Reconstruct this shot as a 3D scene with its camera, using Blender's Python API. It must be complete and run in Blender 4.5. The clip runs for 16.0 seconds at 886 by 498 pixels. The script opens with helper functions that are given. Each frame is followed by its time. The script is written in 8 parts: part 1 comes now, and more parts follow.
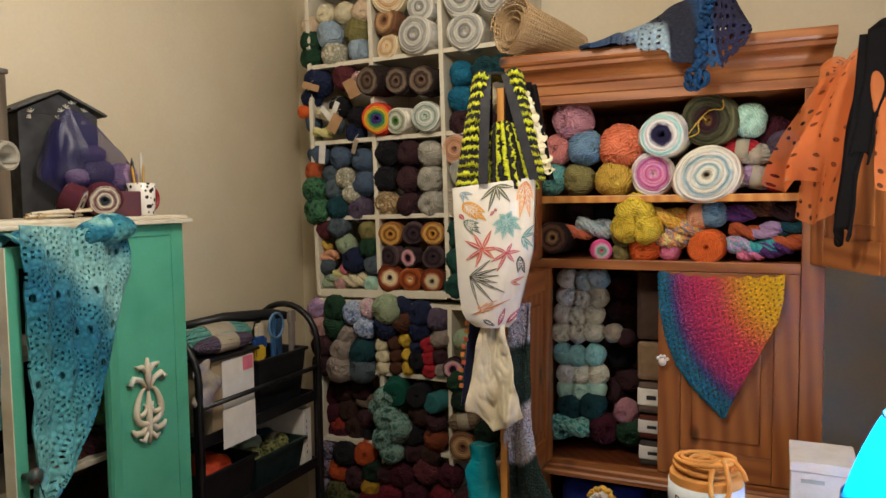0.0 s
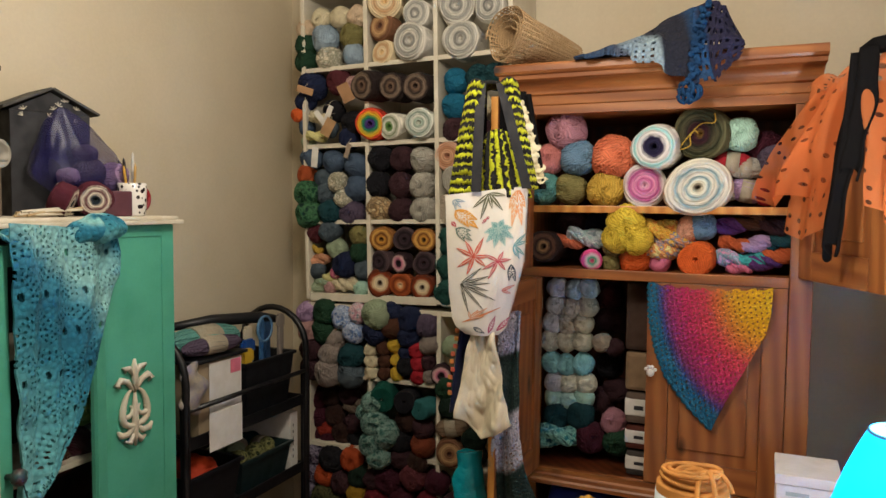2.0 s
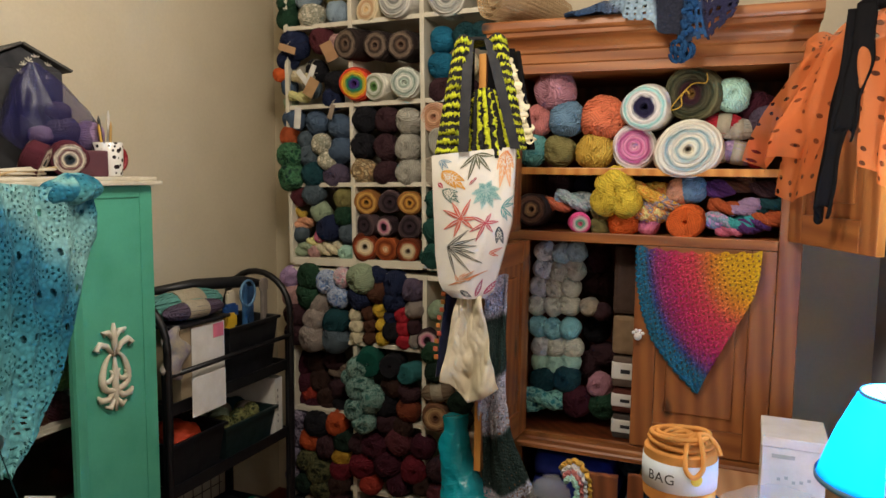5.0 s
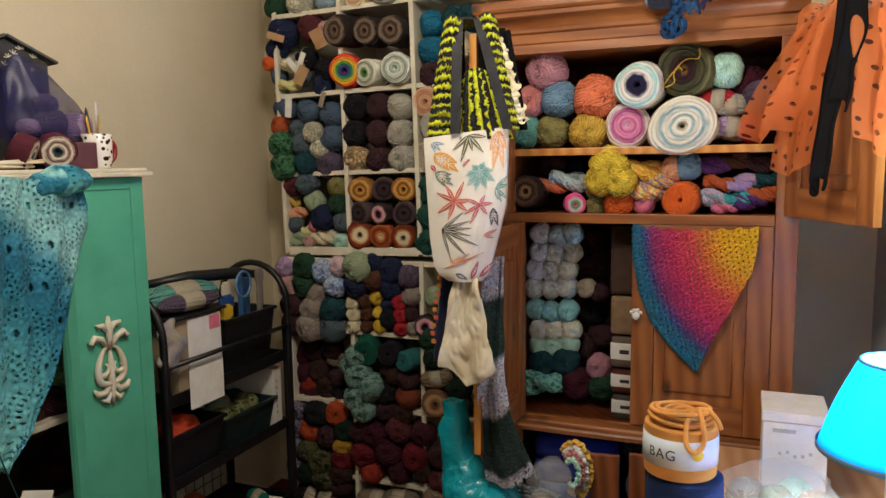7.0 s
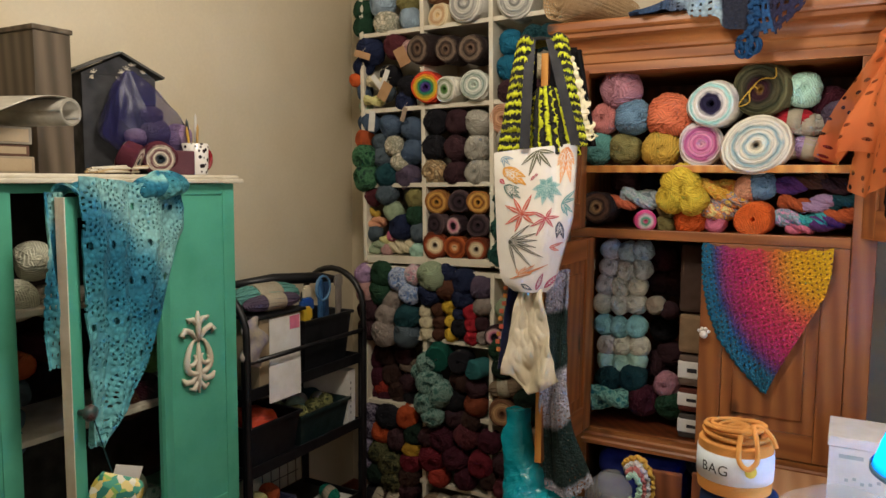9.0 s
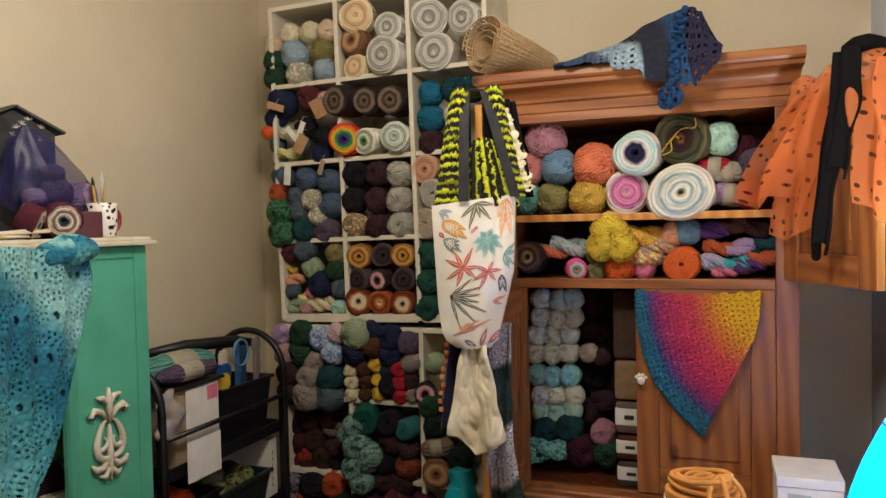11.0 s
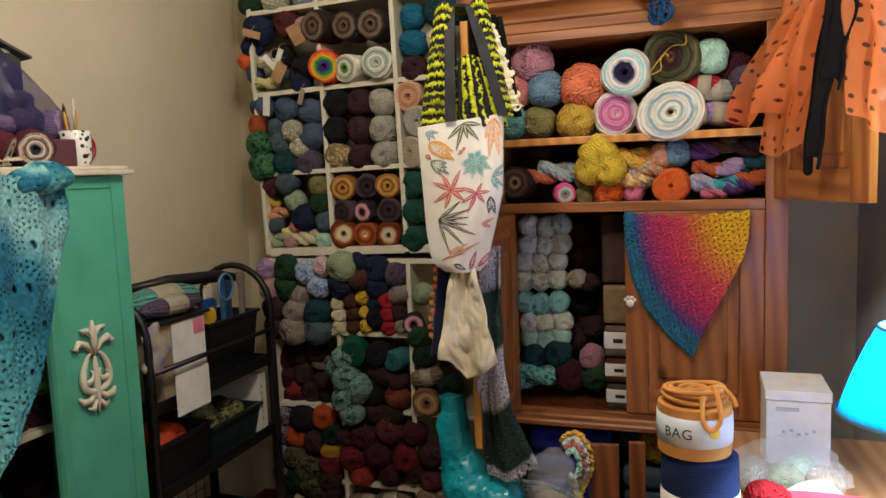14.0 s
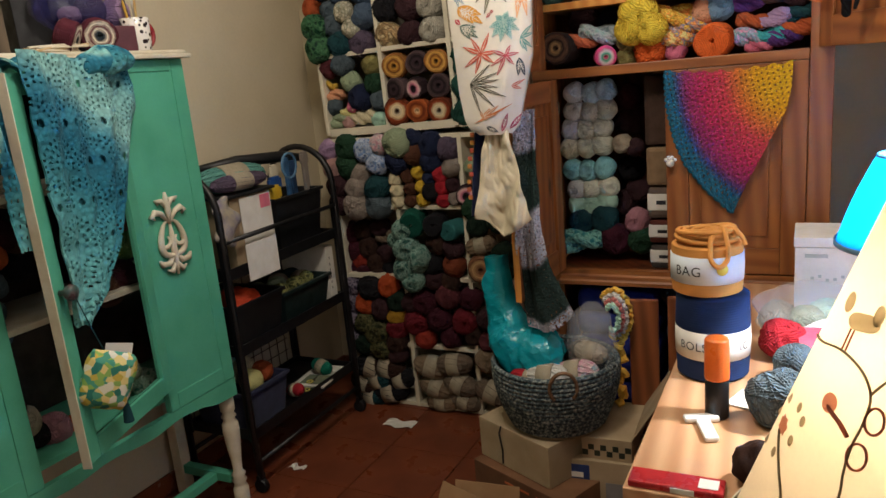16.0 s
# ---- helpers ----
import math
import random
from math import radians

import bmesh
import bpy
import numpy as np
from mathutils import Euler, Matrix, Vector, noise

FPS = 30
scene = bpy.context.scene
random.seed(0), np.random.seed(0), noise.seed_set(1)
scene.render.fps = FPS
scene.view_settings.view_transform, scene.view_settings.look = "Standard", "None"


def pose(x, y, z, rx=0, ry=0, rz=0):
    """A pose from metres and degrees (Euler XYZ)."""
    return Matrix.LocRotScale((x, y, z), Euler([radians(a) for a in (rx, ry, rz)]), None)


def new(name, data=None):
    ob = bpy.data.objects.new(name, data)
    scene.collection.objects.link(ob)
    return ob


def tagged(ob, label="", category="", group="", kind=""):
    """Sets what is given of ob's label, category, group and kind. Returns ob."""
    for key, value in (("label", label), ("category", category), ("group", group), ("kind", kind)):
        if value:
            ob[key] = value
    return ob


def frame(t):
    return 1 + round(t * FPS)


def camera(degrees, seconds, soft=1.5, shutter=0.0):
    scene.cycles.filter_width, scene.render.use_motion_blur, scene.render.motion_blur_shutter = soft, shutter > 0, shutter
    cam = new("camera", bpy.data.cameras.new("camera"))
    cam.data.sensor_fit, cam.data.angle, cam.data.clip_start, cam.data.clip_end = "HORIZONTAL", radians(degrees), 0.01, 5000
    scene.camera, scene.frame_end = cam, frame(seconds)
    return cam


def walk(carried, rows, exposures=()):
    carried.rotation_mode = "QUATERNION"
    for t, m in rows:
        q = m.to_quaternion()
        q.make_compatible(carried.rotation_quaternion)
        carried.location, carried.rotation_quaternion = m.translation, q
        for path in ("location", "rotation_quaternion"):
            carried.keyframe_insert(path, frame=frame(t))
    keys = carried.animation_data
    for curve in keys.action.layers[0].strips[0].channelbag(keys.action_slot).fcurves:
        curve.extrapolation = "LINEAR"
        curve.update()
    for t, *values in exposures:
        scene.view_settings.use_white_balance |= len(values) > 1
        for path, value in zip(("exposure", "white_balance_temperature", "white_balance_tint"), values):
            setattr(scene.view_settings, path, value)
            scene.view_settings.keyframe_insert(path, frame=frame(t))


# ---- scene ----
cam = camera(62.2, 16.0)
METRES, EYE, TILT, LEAN, TURN = 1.0, 1.65, 0.0, 0.0, 24.7
ROWS = [
    (0.0, 0.0, 0.0, 0.0, -0.05, -3.91, 0.74),
    (0.5, -0.0003, 0.0046, 0.0091, -0.45, -3.82, 0.64),
    (1.0, -0.0099, -0.0018, 0.0072, -1.16, -3.62, 0.62),
    (1.5, -0.0219, -0.0055, 0.0024, -1.27, -3.34, 0.28),
    (2.0, -0.008, -0.0022, 0.0047, -0.84, -3.5, -0.51),
    (2.5, -0.0028, 0.0168, 0.0013, -0.38, -4.24, -0.77),
    (3.0, -0.0009, 0.0309, -0.0001, -0.56, -4.86, -0.82),
    (3.5, -0.0042, 0.0359, -0.0005, -1.1, -5.26, -0.91),
    (4.0, -0.0092, 0.0294, -0.0009, -1.81, -5.46, -1.02),
    (6.5, -0.009, 0.0557, -0.0364, -1.85, -6.82, 0.12),
    (7.0, -0.0025, 0.0512, -0.0378, -2.35, -6.7, 0.84),
    (7.5, 0.0368, 0.0345, -0.0432, -3.02, -6.57, 0.73),
    (8.0, 0.0883, -0.0113, -0.0514, -1.98, -6.47, 0.38),
    (8.5, 0.0856, -0.0633, -0.0628, 4.13, -6.24, -0.14),
    (9.0, 0.0514, -0.0312, -0.0466, 4.52, -5.44, -0.44),
    (9.5, 0.0191, 0.0253, -0.0367, 2.3, -3.91, -0.45),
    (10.0, -0.0245, 0.0429, -0.0198, -0.85, -2.36, -0.32),
    (12.5, -0.1427, 0.0478, -0.0573, -5.83, -1.97, 2.3),
    (13.0, -0.1395, 0.0883, -0.0705, -5.61, -3.05, 2.85),
    (13.5, -0.1439, 0.1032, -0.0856, -5.63, -4.78, 2.9),
    (14.0, -0.1054, 0.0871, -0.0908, -5.65, -6.06, 2.2),
    (14.5, -0.011, 0.0328, -0.0928, -1.41, -6.96, 2.17),
    (15.0, 0.0393, 0.0067, -0.1147, 0.02, -7.92, 2.1),
    (15.5, 0.0595, -0.0137, -0.1345, 0.06, -10.1, 4.49),
    (16.0, 0.0453, -0.0527, -0.1815, 1.18, -13.58, 5.17),
]
walk(cam, [(t, pose(0, 0, EYE, TILT, LEAN, TURN) @ pose(METRES * x, METRES * y, METRES * z, 90 + pitch, roll, yaw)) for t, x, y, z, yaw, pitch, roll in ROWS],
     [(0.0, 0.48), (10.5, 0.46), (12.5, 0.38), (13.0, 0.34), (13.5, 0.28), (14.0, 0.42), (14.5, 0.54), (15.0, 0.70), (15.5, 0.70), (16.0, 0.40)])

# ---- world and lamps ----
world = bpy.data.worlds.new("world")
scene.world = world
world.use_nodes = True
world.node_tree.nodes["Background"].inputs[0].default_value = (0.02, 0.018, 0.015, 1)
world.node_tree.nodes["Background"].inputs[1].default_value = 0.3


def lamp(name, where, watts, colour, radius):
    data = bpy.data.lights.new(name, "POINT")
    data.energy, data.color, data.shadow_soft_size = watts, colour, radius
    ob = new(name, data)
    ob.location = where
    return ob


BLUE_LAMP = (0.243, 1.52)
FLOWER_LAMP = (0.178, 0.62)
lamp("blue_lamp_bulb_light", (*BLUE_LAMP, 1.212), 24.0, (1.0, 0.95, 0.88), 0.03)
lamp("flower_lamp_bulb_light", (*FLOWER_LAMP, 1.21), 2.1, (1.0, 0.90, 0.77), 0.03)
# Unseen overhead source, added and placed to balance the room's brightness.
lamp("added_ceiling_light", (-0.64, 1.12, 2.62), 40.0, (1.0, 0.905, 0.78), 0.16)


# ---- materials ----
def rgb(h):
    h = h.lstrip("#")
    c = [int(h[i:i + 2], 16) / 255 for i in (0, 2, 4)]
    return tuple(v / 12.92 if v <= 0.04045 else ((v + 0.055) / 1.055) ** 2.4 for v in c) + (1,)


def base_mat(name, rough=0.7, metal=0.0):
    m = bpy.data.materials.new(name)
    m.use_nodes = True
    nt = m.node_tree
    b = nt.nodes["Principled BSDF"]
    b.inputs["Roughness"].default_value, b.inputs["Metallic"].default_value = rough, metal
    return m, nt, b


def node(nt, kind, **values):
    n = nt.nodes.new(kind)
    for key, value in values.items():
        n.inputs[key].default_value = value
    return n


def mix(nt, fac, a, b, mode="MIX"):
    n = nt.nodes.new("ShaderNodeMix")
    n.data_type, n.blend_type = "RGBA", mode
    for sock, v in ((n.inputs[0], fac), (n.inputs[6], a), (n.inputs[7], b)):
        if isinstance(v, bpy.types.NodeSocket):
            nt.links.new(v, sock)
        else:
            sock.default_value = v
    return n.outputs[2]


def ramp(nt, fac, stops, constant=False):
    n = nt.nodes.new("ShaderNodeValToRGB")
    r = n.color_ramp
    r.interpolation = "CONSTANT" if constant else "LINEAR"
    while len(r.elements) < len(stops):
        r.elements.new(0.5)
    for e, (p, c) in zip(r.elements, stops):
        e.position, e.color = p, c
    nt.links.new(fac, n.inputs[0])
    return n.outputs[0]


def coords(nt, out="Object", scale=(1, 1, 1)):
    tc, mp = nt.nodes.new("ShaderNodeTexCoord"), nt.nodes.new("ShaderNodeMapping")
    mp.inputs["Scale"].default_value = scale
    nt.links.new(tc.outputs[out], mp.inputs[0])
    return mp.outputs[0]


def noise_fac(nt, vec, scale, detail=4.0, out="Fac"):
    n = node(nt, "ShaderNodeTexNoise", Scale=scale, Detail=detail)
    nt.links.new(vec, n.inputs["Vector"])
    return n.outputs[out]


def bump(nt, b, height, strength, distance=0.002):
    n = node(nt, "ShaderNodeBump", Strength=strength, Distance=distance)
    nt.links.new(height, n.inputs["Height"])
    nt.links.new(n.outputs[0], b.inputs["Normal"])
    return n


def plain(name, c1, c2=None, rough=0.6, scale=18.0, fine=160.0, strength=0.25, metal=0.0, dist=0.0015, sheen=0.0):
    """A surface with broad mottling, fine grain and slight relief."""
    m, nt, b = base_mat(name, rough, metal)
    vec = coords(nt)
    c1 = rgb(c1)
    c2 = rgb(c2) if c2 else tuple(v * 0.8 for v in c1[:3]) + (1,)
    f = ramp(nt, noise_fac(nt, vec, scale), [(0.35, (0, 0, 0, 1)), (0.68, (1, 1, 1, 1))])
    col = mix(nt, f, c1, c2)
    g = noise_fac(nt, vec, fine, 3.0)
    nt.links.new(mix(nt, 0.12, col, mix(nt, g, (0.2, 0.2, 0.2, 1), (1, 1, 1, 1)), "MULTIPLY"), b.inputs["Base Color"])
    bump(nt, b, g, strength, dist)
    rr = nt.nodes.new("ShaderNodeMapRange")
    rr.inputs[3].default_value, rr.inputs[4].default_value = max(rough - 0.12, 0.03), min(rough + 0.12, 1)
    nt.links.new(f, rr.inputs[0])
    nt.links.new(rr.outputs[0], b.inputs["Roughness"])
    b.inputs["Sheen Weight"].default_value = sheen
    if rough >= 0.9:
        b.inputs["Specular IOR Level"].default_value = 0.12
    return m


def wood(name, light, dark, axis="z", rough=0.42, knots=True, grain=1.0):
    """Varnished boards: long grain along an axis, growth bands, a few knots."""
    m, nt, b = base_mat(name, rough)
    s = {"x": (1.2, 16, 16), "y": (16, 1.2, 16), "z": (16, 16, 1.2)}[axis]
    info = nt.nodes.new("ShaderNodeObjectInfo")
    tc, mp = nt.nodes.new("ShaderNodeTexCoord"), nt.nodes.new("ShaderNodeMapping")
    mp.inputs["Scale"].default_value = s
    nt.links.new(tc.outputs["Object"], mp.inputs[0])
    off = nt.nodes.new("ShaderNodeVectorMath")
    off.operation = "MULTIPLY_ADD"
    off.inputs[1].default_value = (1, 1, 1)
    nt.links.new(mp.outputs[0], off.inputs[0])
    sc = nt.nodes.new("ShaderNodeMath")
    sc.operation = "MULTIPLY"
    sc.inputs[1].default_value = 40
    nt.links.new(info.outputs["Random"], sc.inputs[0])
    nt.links.new(sc.outputs[0], off.inputs[2])
    vec = off.outputs[0]
    w = node(nt, "ShaderNodeTexWave", Scale=0.8, Distortion=2.6, Detail=3.0)
    w.inputs["Detail Scale"].default_value = 0.7
    w.bands_direction = "DIAGONAL"
    nt.links.new(vec, w.inputs["Vector"])
    fine = noise_fac(nt, vec, 5.0, 6.0)
    col = mix(nt, w.outputs["Fac"], rgb(dark), rgb(light))
    col = mix(nt, 0.35 * grain, col, mix(nt, fine, (0.25, 0.2, 0.15, 1), (1, 1, 1, 1)), "MULTIPLY")
    if knots:
        v = node(nt, "ShaderNodeTexVoronoi", Scale=5.5)
        st = nt.nodes.new("ShaderNodeMapping")
        st.inputs["Scale"].default_value = {"x": (0.5, 1, 1), "y": (1, 0.5, 1), "z": (1, 1, 0.5)}[axis]
        nt.links.new(tc.outputs["Object"], st.inputs[0])
        nt.links.new(st.outputs[0], v.inputs["Vector"])
        k = ramp(nt, v.outputs["Distance"], [(0.05, (1, 1, 1, 1)), (0.12, (0, 0, 0, 1))])
        col = mix(nt, k, col, rgb("#2a1208"))
    nt.links.new(col, b.inputs["Base Color"])
    bump(nt, b, fine, 0.15, 0.001)
    b.inputs["Coat Weight"].default_value, b.inputs["Coat Roughness"].default_value = 0.15, 0.3
    return m


def strand_height(nt, vec, freq=19.0, patches=1.5):
    """Wound strands: bands whose direction changes from patch to patch."""
    v = node(nt, "ShaderNodeTexVoronoi", Scale=patches)
    nt.links.new(vec, v.inputs["Vector"])
    sc = nt.nodes.new("ShaderNodeVectorMath")
    sc.operation = "SCALE"
    sc.inputs["Scale"].default_value = 6.0
    nt.links.new(v.outputs["Color"], sc.inputs[0])
    r = nt.nodes.new("ShaderNodeVectorRotate")
    r.rotation_type = "EULER_XYZ"
    nt.links.new(vec, r.inputs["Vector"])
    nt.links.new(sc.outputs[0], r.inputs["Rotation"])
    w = node(nt, "ShaderNodeTexWave", Scale=freq * 0.15, Distortion=3.5, Detail=2.5)
    nt.links.new(r.outputs[0], w.inputs["Vector"])
    return w.outputs["Fac"]


def ring_height(nt, vec):
    """Strand ends seen end-on: fine rings about the y axis, slightly uneven."""
    a = nt.nodes.new("ShaderNodeVectorMath")
    a.operation = "MULTIPLY"
    a.inputs[1].default_value = (1, 0.35, 1)
    nt.links.new(vec, a.inputs[0])
    w = node(nt, "ShaderNodeTexWave", Scale=2.4, Distortion=2.0, Detail=1.5)
    w.wave_type, w.rings_direction = "RINGS", "SPHERICAL"
    nt.links.new(a.outputs[0], w.inputs["Vector"])
    return w.outputs["Fac"]


def yarn_mat(name, *hexes, rings=False):
    m, nt, b = base_mat("yarn_" + name, 0.92)
    b.inputs["Specular IOR Level"].default_value = 0.2
    vec = coords(nt)
    h = strand_height(nt, vec)
    cols = [tuple(v * min(1.3, 0.82 / max(rgb(c)[:3])) + 0.003 for v in rgb(c)[:3]) + (1,) for c in hexes]
    if rings:
        a = nt.nodes.new("ShaderNodeVectorMath")
        a.operation = "MULTIPLY"
        a.inputs[1].default_value = (1, 0, 1)
        nt.links.new(vec, a.inputs[0])
        l = nt.nodes.new("ShaderNodeVectorMath")
        l.operation = "LENGTH"
        nt.links.new(a.outputs[0], l.inputs[0])
        wob = noise_fac(nt, vec, 2.5, 2.0)
        ad = nt.nodes.new("ShaderNodeMath")
        ad.operation = "MULTIPLY_ADD"
        ad.inputs[1].default_value, ad.inputs[2].default_value = 0.26, -0.13
        nt.links.new(wob, ad.inputs[0])
        su = nt.nodes.new("ShaderNodeMath")
        nt.links.new(l.outputs["Value"], su.inputs[0])
        nt.links.new(ad.outputs[0], su.inputs[1])
        n = len(cols)
        col = ramp(nt, su.outputs[0], [((i + 0.3) / n, c) for i, c in enumerate(cols)])
    elif len(cols) > 1:
        f = noise_fac(nt, coords(nt, scale=(1, 1, 1)), 2.4, 2.0)
        n = len(cols)
        col = ramp(nt, f, [(0.34 + 0.32 * i / (n - 1), c) for i, c in enumerate(cols)])
        col = mix(nt, 0.2, col, mix(nt, h, cols[0], cols[-1]))
    else:
        f = noise_fac(nt, vec, 3.0, 3.0)
        col = mix(nt, f, tuple(v * 0.72 for v in cols[0][:3]) + (1,), tuple(min(v * 1.18, 0.9) for v in cols[0][:3]) + (1,))
    fz = noise_fac(nt, vec, 40.0, 2.0)
    if rings:
        h = ring_height(nt, vec)
    # Shade in the grooves between strands is multiplied into the colour.
    col = mix(nt, 0.34, col, ramp(nt, h, [(0.0, (0.3, 0.3, 0.3, 1)), (0.4, (1, 1, 1, 1))]), "MULTIPLY")
    col = mix(nt, 0.2, col, mix(nt, fz, (0.4, 0.4, 0.4, 1), (1, 1, 1, 1)), "MULTIPLY")
    nt.links.new(col, b.inputs["Base Color"])
    bump(nt, b, h, 0.4, 0.03)
    return m


YARN = {}
# umber to the third mix: dark wools, deepened further for low-shelf shade
for line in """beige C9B295|umber 6B5D50|drab 7E6C58|garnet 5E1520|bark 33201A|pineneedle 14261C|ember A04420|bottlegreen 0B4A3E|lagoon 285F60|ochre A07C26|clay 6E3520|darkmintmix 1C443F 86A298 446E66|duskmix 30283C 8C8494 463C50|swampmix 222818 5E5C3A 181E14|cream E0D0AE|skyblue 8B9CA8|olive 7A7346|forest 1F3D2A|navy 1C2440|maroon 54262C|rose A98480|orange D8602C
denim 46566A|slate 4A565E|black 16151A|sage 8E9C80|peacock 19607C|deepteal 173C42|plum 382126|grey A09C90|heather 54485A|stone A29684
mustard B8963E|peach D89A78|pink C9708A|mint A6CDB8|deepgreen 1E463E|lilac A287A8|taupe 8B8078|burgundy 3C1220|brown 4C2E20|brick 8A2E22|yellow CDA838
red A0222E|emerald 0F6B58|turquoise 3E9C9C|rust A8512C|mauve A4747E|dustpink B8726C|steel 627F94|seagreen 5A9088|coral D2704E|white E8E6DE
lemon FFD84A|tangerine EC6A2C|purple 54306A|aqua 8CC4C4|ivory E4DDC4|mintpale C2DCD2|leaf 6E9A4C|paleyellow D8CE8E
speckle C9BFA8 6B705C E0D8C4|greenmix 12402A 4C7A54 16302A|tweed B39368 4C3A2A D2BE94|bluemix 6C88B8 C8D2E0 3C5688|pinkmix C0889A E0C4C4 7C94A0
mintmix 2E6A62 C8DCCE 7CA89A|violetmix 4A3A58 C8C0CC 6C5A78|olivemix 3C4428 96945C 26301E|mintgrey 98B4AE B8BEC0 6C7A80|gold D8A43A E8C85A D27C3A
sunmix E8B83C 3E6EA0 E88A4C D8CE8E|pinkteal D890B0 2E9C98 C8A0C8|tealmix 2C7C80 8CC4B0 1E5058""".replace("\n", "|").split("|"):
    key, *hexes = line.split()
    YARN[key] = yarn_mat(key, *hexes)
for line in """creamring C9A878 E4D2AE B48C64 E2CFA8|greyring B8B4AA 6C6C68 C4C0B4 8A8A84 BDB9AE|brownring 4A2C20 8C6648 B89468 6C4A34
darkspiral 2A1C18 6A5444 2A201C 7A6858 241A18|rainbow 3C1A54 3A2C6A 1E7A4C E0B82C D8442C|greenring 2C4A20 5A8040 E2E2D4 7C8468 DCD8C8
sagering C8CCC0 8A9C8C D0D0C4 7C8C80 C4C6BA|tanring 8A5A44 C89C7C A87858 C0947A|goldring 2A1A14 C8903C 6A3A1C D2A254 8A5A2C|darkring 1C1418 3A2A30 1C1418 4A3A3C
pinkdark 1A1218 1A1218 C87C94 E0B8B8 2A1C20|goldwhite 2A140C E0D0B0 D8C49A 8A3C1C 5C2814|rustring E0C49A B86A34 6A2C14 9A4C24|pinkwhite E0B0C0 B85C8A D890B0 A84C80 E8E0DC
mossring 8A6A34 30161E 341A20 2C2A20 4A4632 2C3020 5C5A40|whiteblue 4A4038 E6E0C8 D8D8C8 8CA8AA E8E4D2 E0DCCC 809EA4 E8E4D4 E8E4D4 E6E0CE|whitedark 1C1A34 1C1A34 221E3A 2A2440 E0DCD8 E4E0D8 8CC4C0 E4E2DA|brownspiral 3A2420 9A7A54 2E2220 6A4C3C 2A2020
pinkgreen C84C74 2E9C74 E0D0D0 D8508A""".replace("\n", "|").split("|"):
    key, *hexes = line.split()
    YARN[key] = yarn_mat(key, *hexes, rings=True)

WALL = plain("cream_wall_paint", "#D0C4AA", "#C7BA9E", 0.85, 2.2, 90, 0.12, dist=0.002)
# The blue lamp's cool cast on the right wall is put into this paint.
WALL_LAMP_TINT = plain("lamp_tinted_wall_paint", "#C6C9D4", "#B9BCC8", 0.85, 2.2, 90, 0.12, dist=0.002)
CEILING = plain("white_ceiling_paint", "#E4E0D6", "#DAD5C8", 0.9, 2.0, 60, 0.1)
TILE = plain("terracotta_tile", "#7A4028", "#643220", 0.35, 5.0, 120, 0.1)
GROUT = plain("dark_grout", "#4A2C20", "#3A2219", 0.9)
WHITE_BOARD = plain("white_laminate", "#DCD5C2", "#CFC6B0", 0.5, 9.0, 140, 0.08)
PINE_Z = wood("pine_upright", "#A86A38", "#8A5028", "z", grain=1.25)
PINE_X = wood("pine_crosswise", "#A86A38", "#8A5028", "x", grain=1.25)
PINE_EDGE = wood("pine_edge", "#D89A4C", "#BE7A34", "z", knots=False)
# Darker copy of the pine: shade of recessed boards put into the colour.
PINE_SHADED = wood("shaded_pine", "#6A3418", "#4A220F", "z")
TABLE_WOOD = wood("beech_table", "#CFA37C", "#B88862", "y", 0.4, False, 0.5)
TEAL = plain("teal_chalk_paint", "#58B294", "#4CA486", 0.6, 7.0, 130, 0.15)
OFFWHITE = plain("worn_white_paint", "#DDD6C4", "#C6BBA2", 0.6, 12.0, 140, 0.2)
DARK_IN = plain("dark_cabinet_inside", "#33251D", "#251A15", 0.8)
BLACK_METAL = plain("black_metal", "#0C0C0F", "#121216", 0.45, 20, 150, 0.1)
BLACK_PLASTIC = plain("black_plastic", "#0E0F13", "#15161B", 0.5)
NAVY_CLOTH = plain("navy_cloth", "#1C2347", "#151A38", 0.9, 20, 300, 0.4, sheen=0.2)
BEIGE_CLOTH = plain("beige_cloth", "#D4C9B0", "#C8BCA0", 0.9, 15, 300, 0.4)
PAPER = plain("white_paper", "#E6E3DC", "#DAD6CC", 0.7)
CARD = plain("brown_cardboard", "#A88460", "#957250", 0.85, 8, 160, 0.2)
CARD_PALE = plain("pale_cardboard", "#B5A184", "#A38F70", 0.8, 8, 160, 0.2)
CARD_DARK = plain("dark_cardboard", "#7A5438", "#66452E", 0.85, 8, 160, 0.2)
STEEL = plain("steel", "#B8B8B8", "#A0A0A0", 0.25, metal=1.0)


# ---- mesh helpers ----
def link_mesh(name, bm, material, smooth=False):
    me = bpy.data.meshes.new(name)
    bm.to_mesh(me)
    bm.free()
    if material:
        me.materials.append(material)
    if smooth:
        for p in me.polygons:
            p.use_smooth = True
    return me


def part(name, bm, material, parent=None, label="", smooth=False):
    ob = new(name, link_mesh(name, bm, material, smooth))
    if parent:
        ob.parent = parent
    if label:
        ob["label"] = label
    return ob


def thing(name, label, category, group="", at=(0, 0, 0), rz=0, kind=""):
    ob = new(name)
    ob.empty_display_size = 0.05
    ob.matrix_basis = pose(*at, 0, 0, rz)
    return tagged(ob, label, category, group, kind)


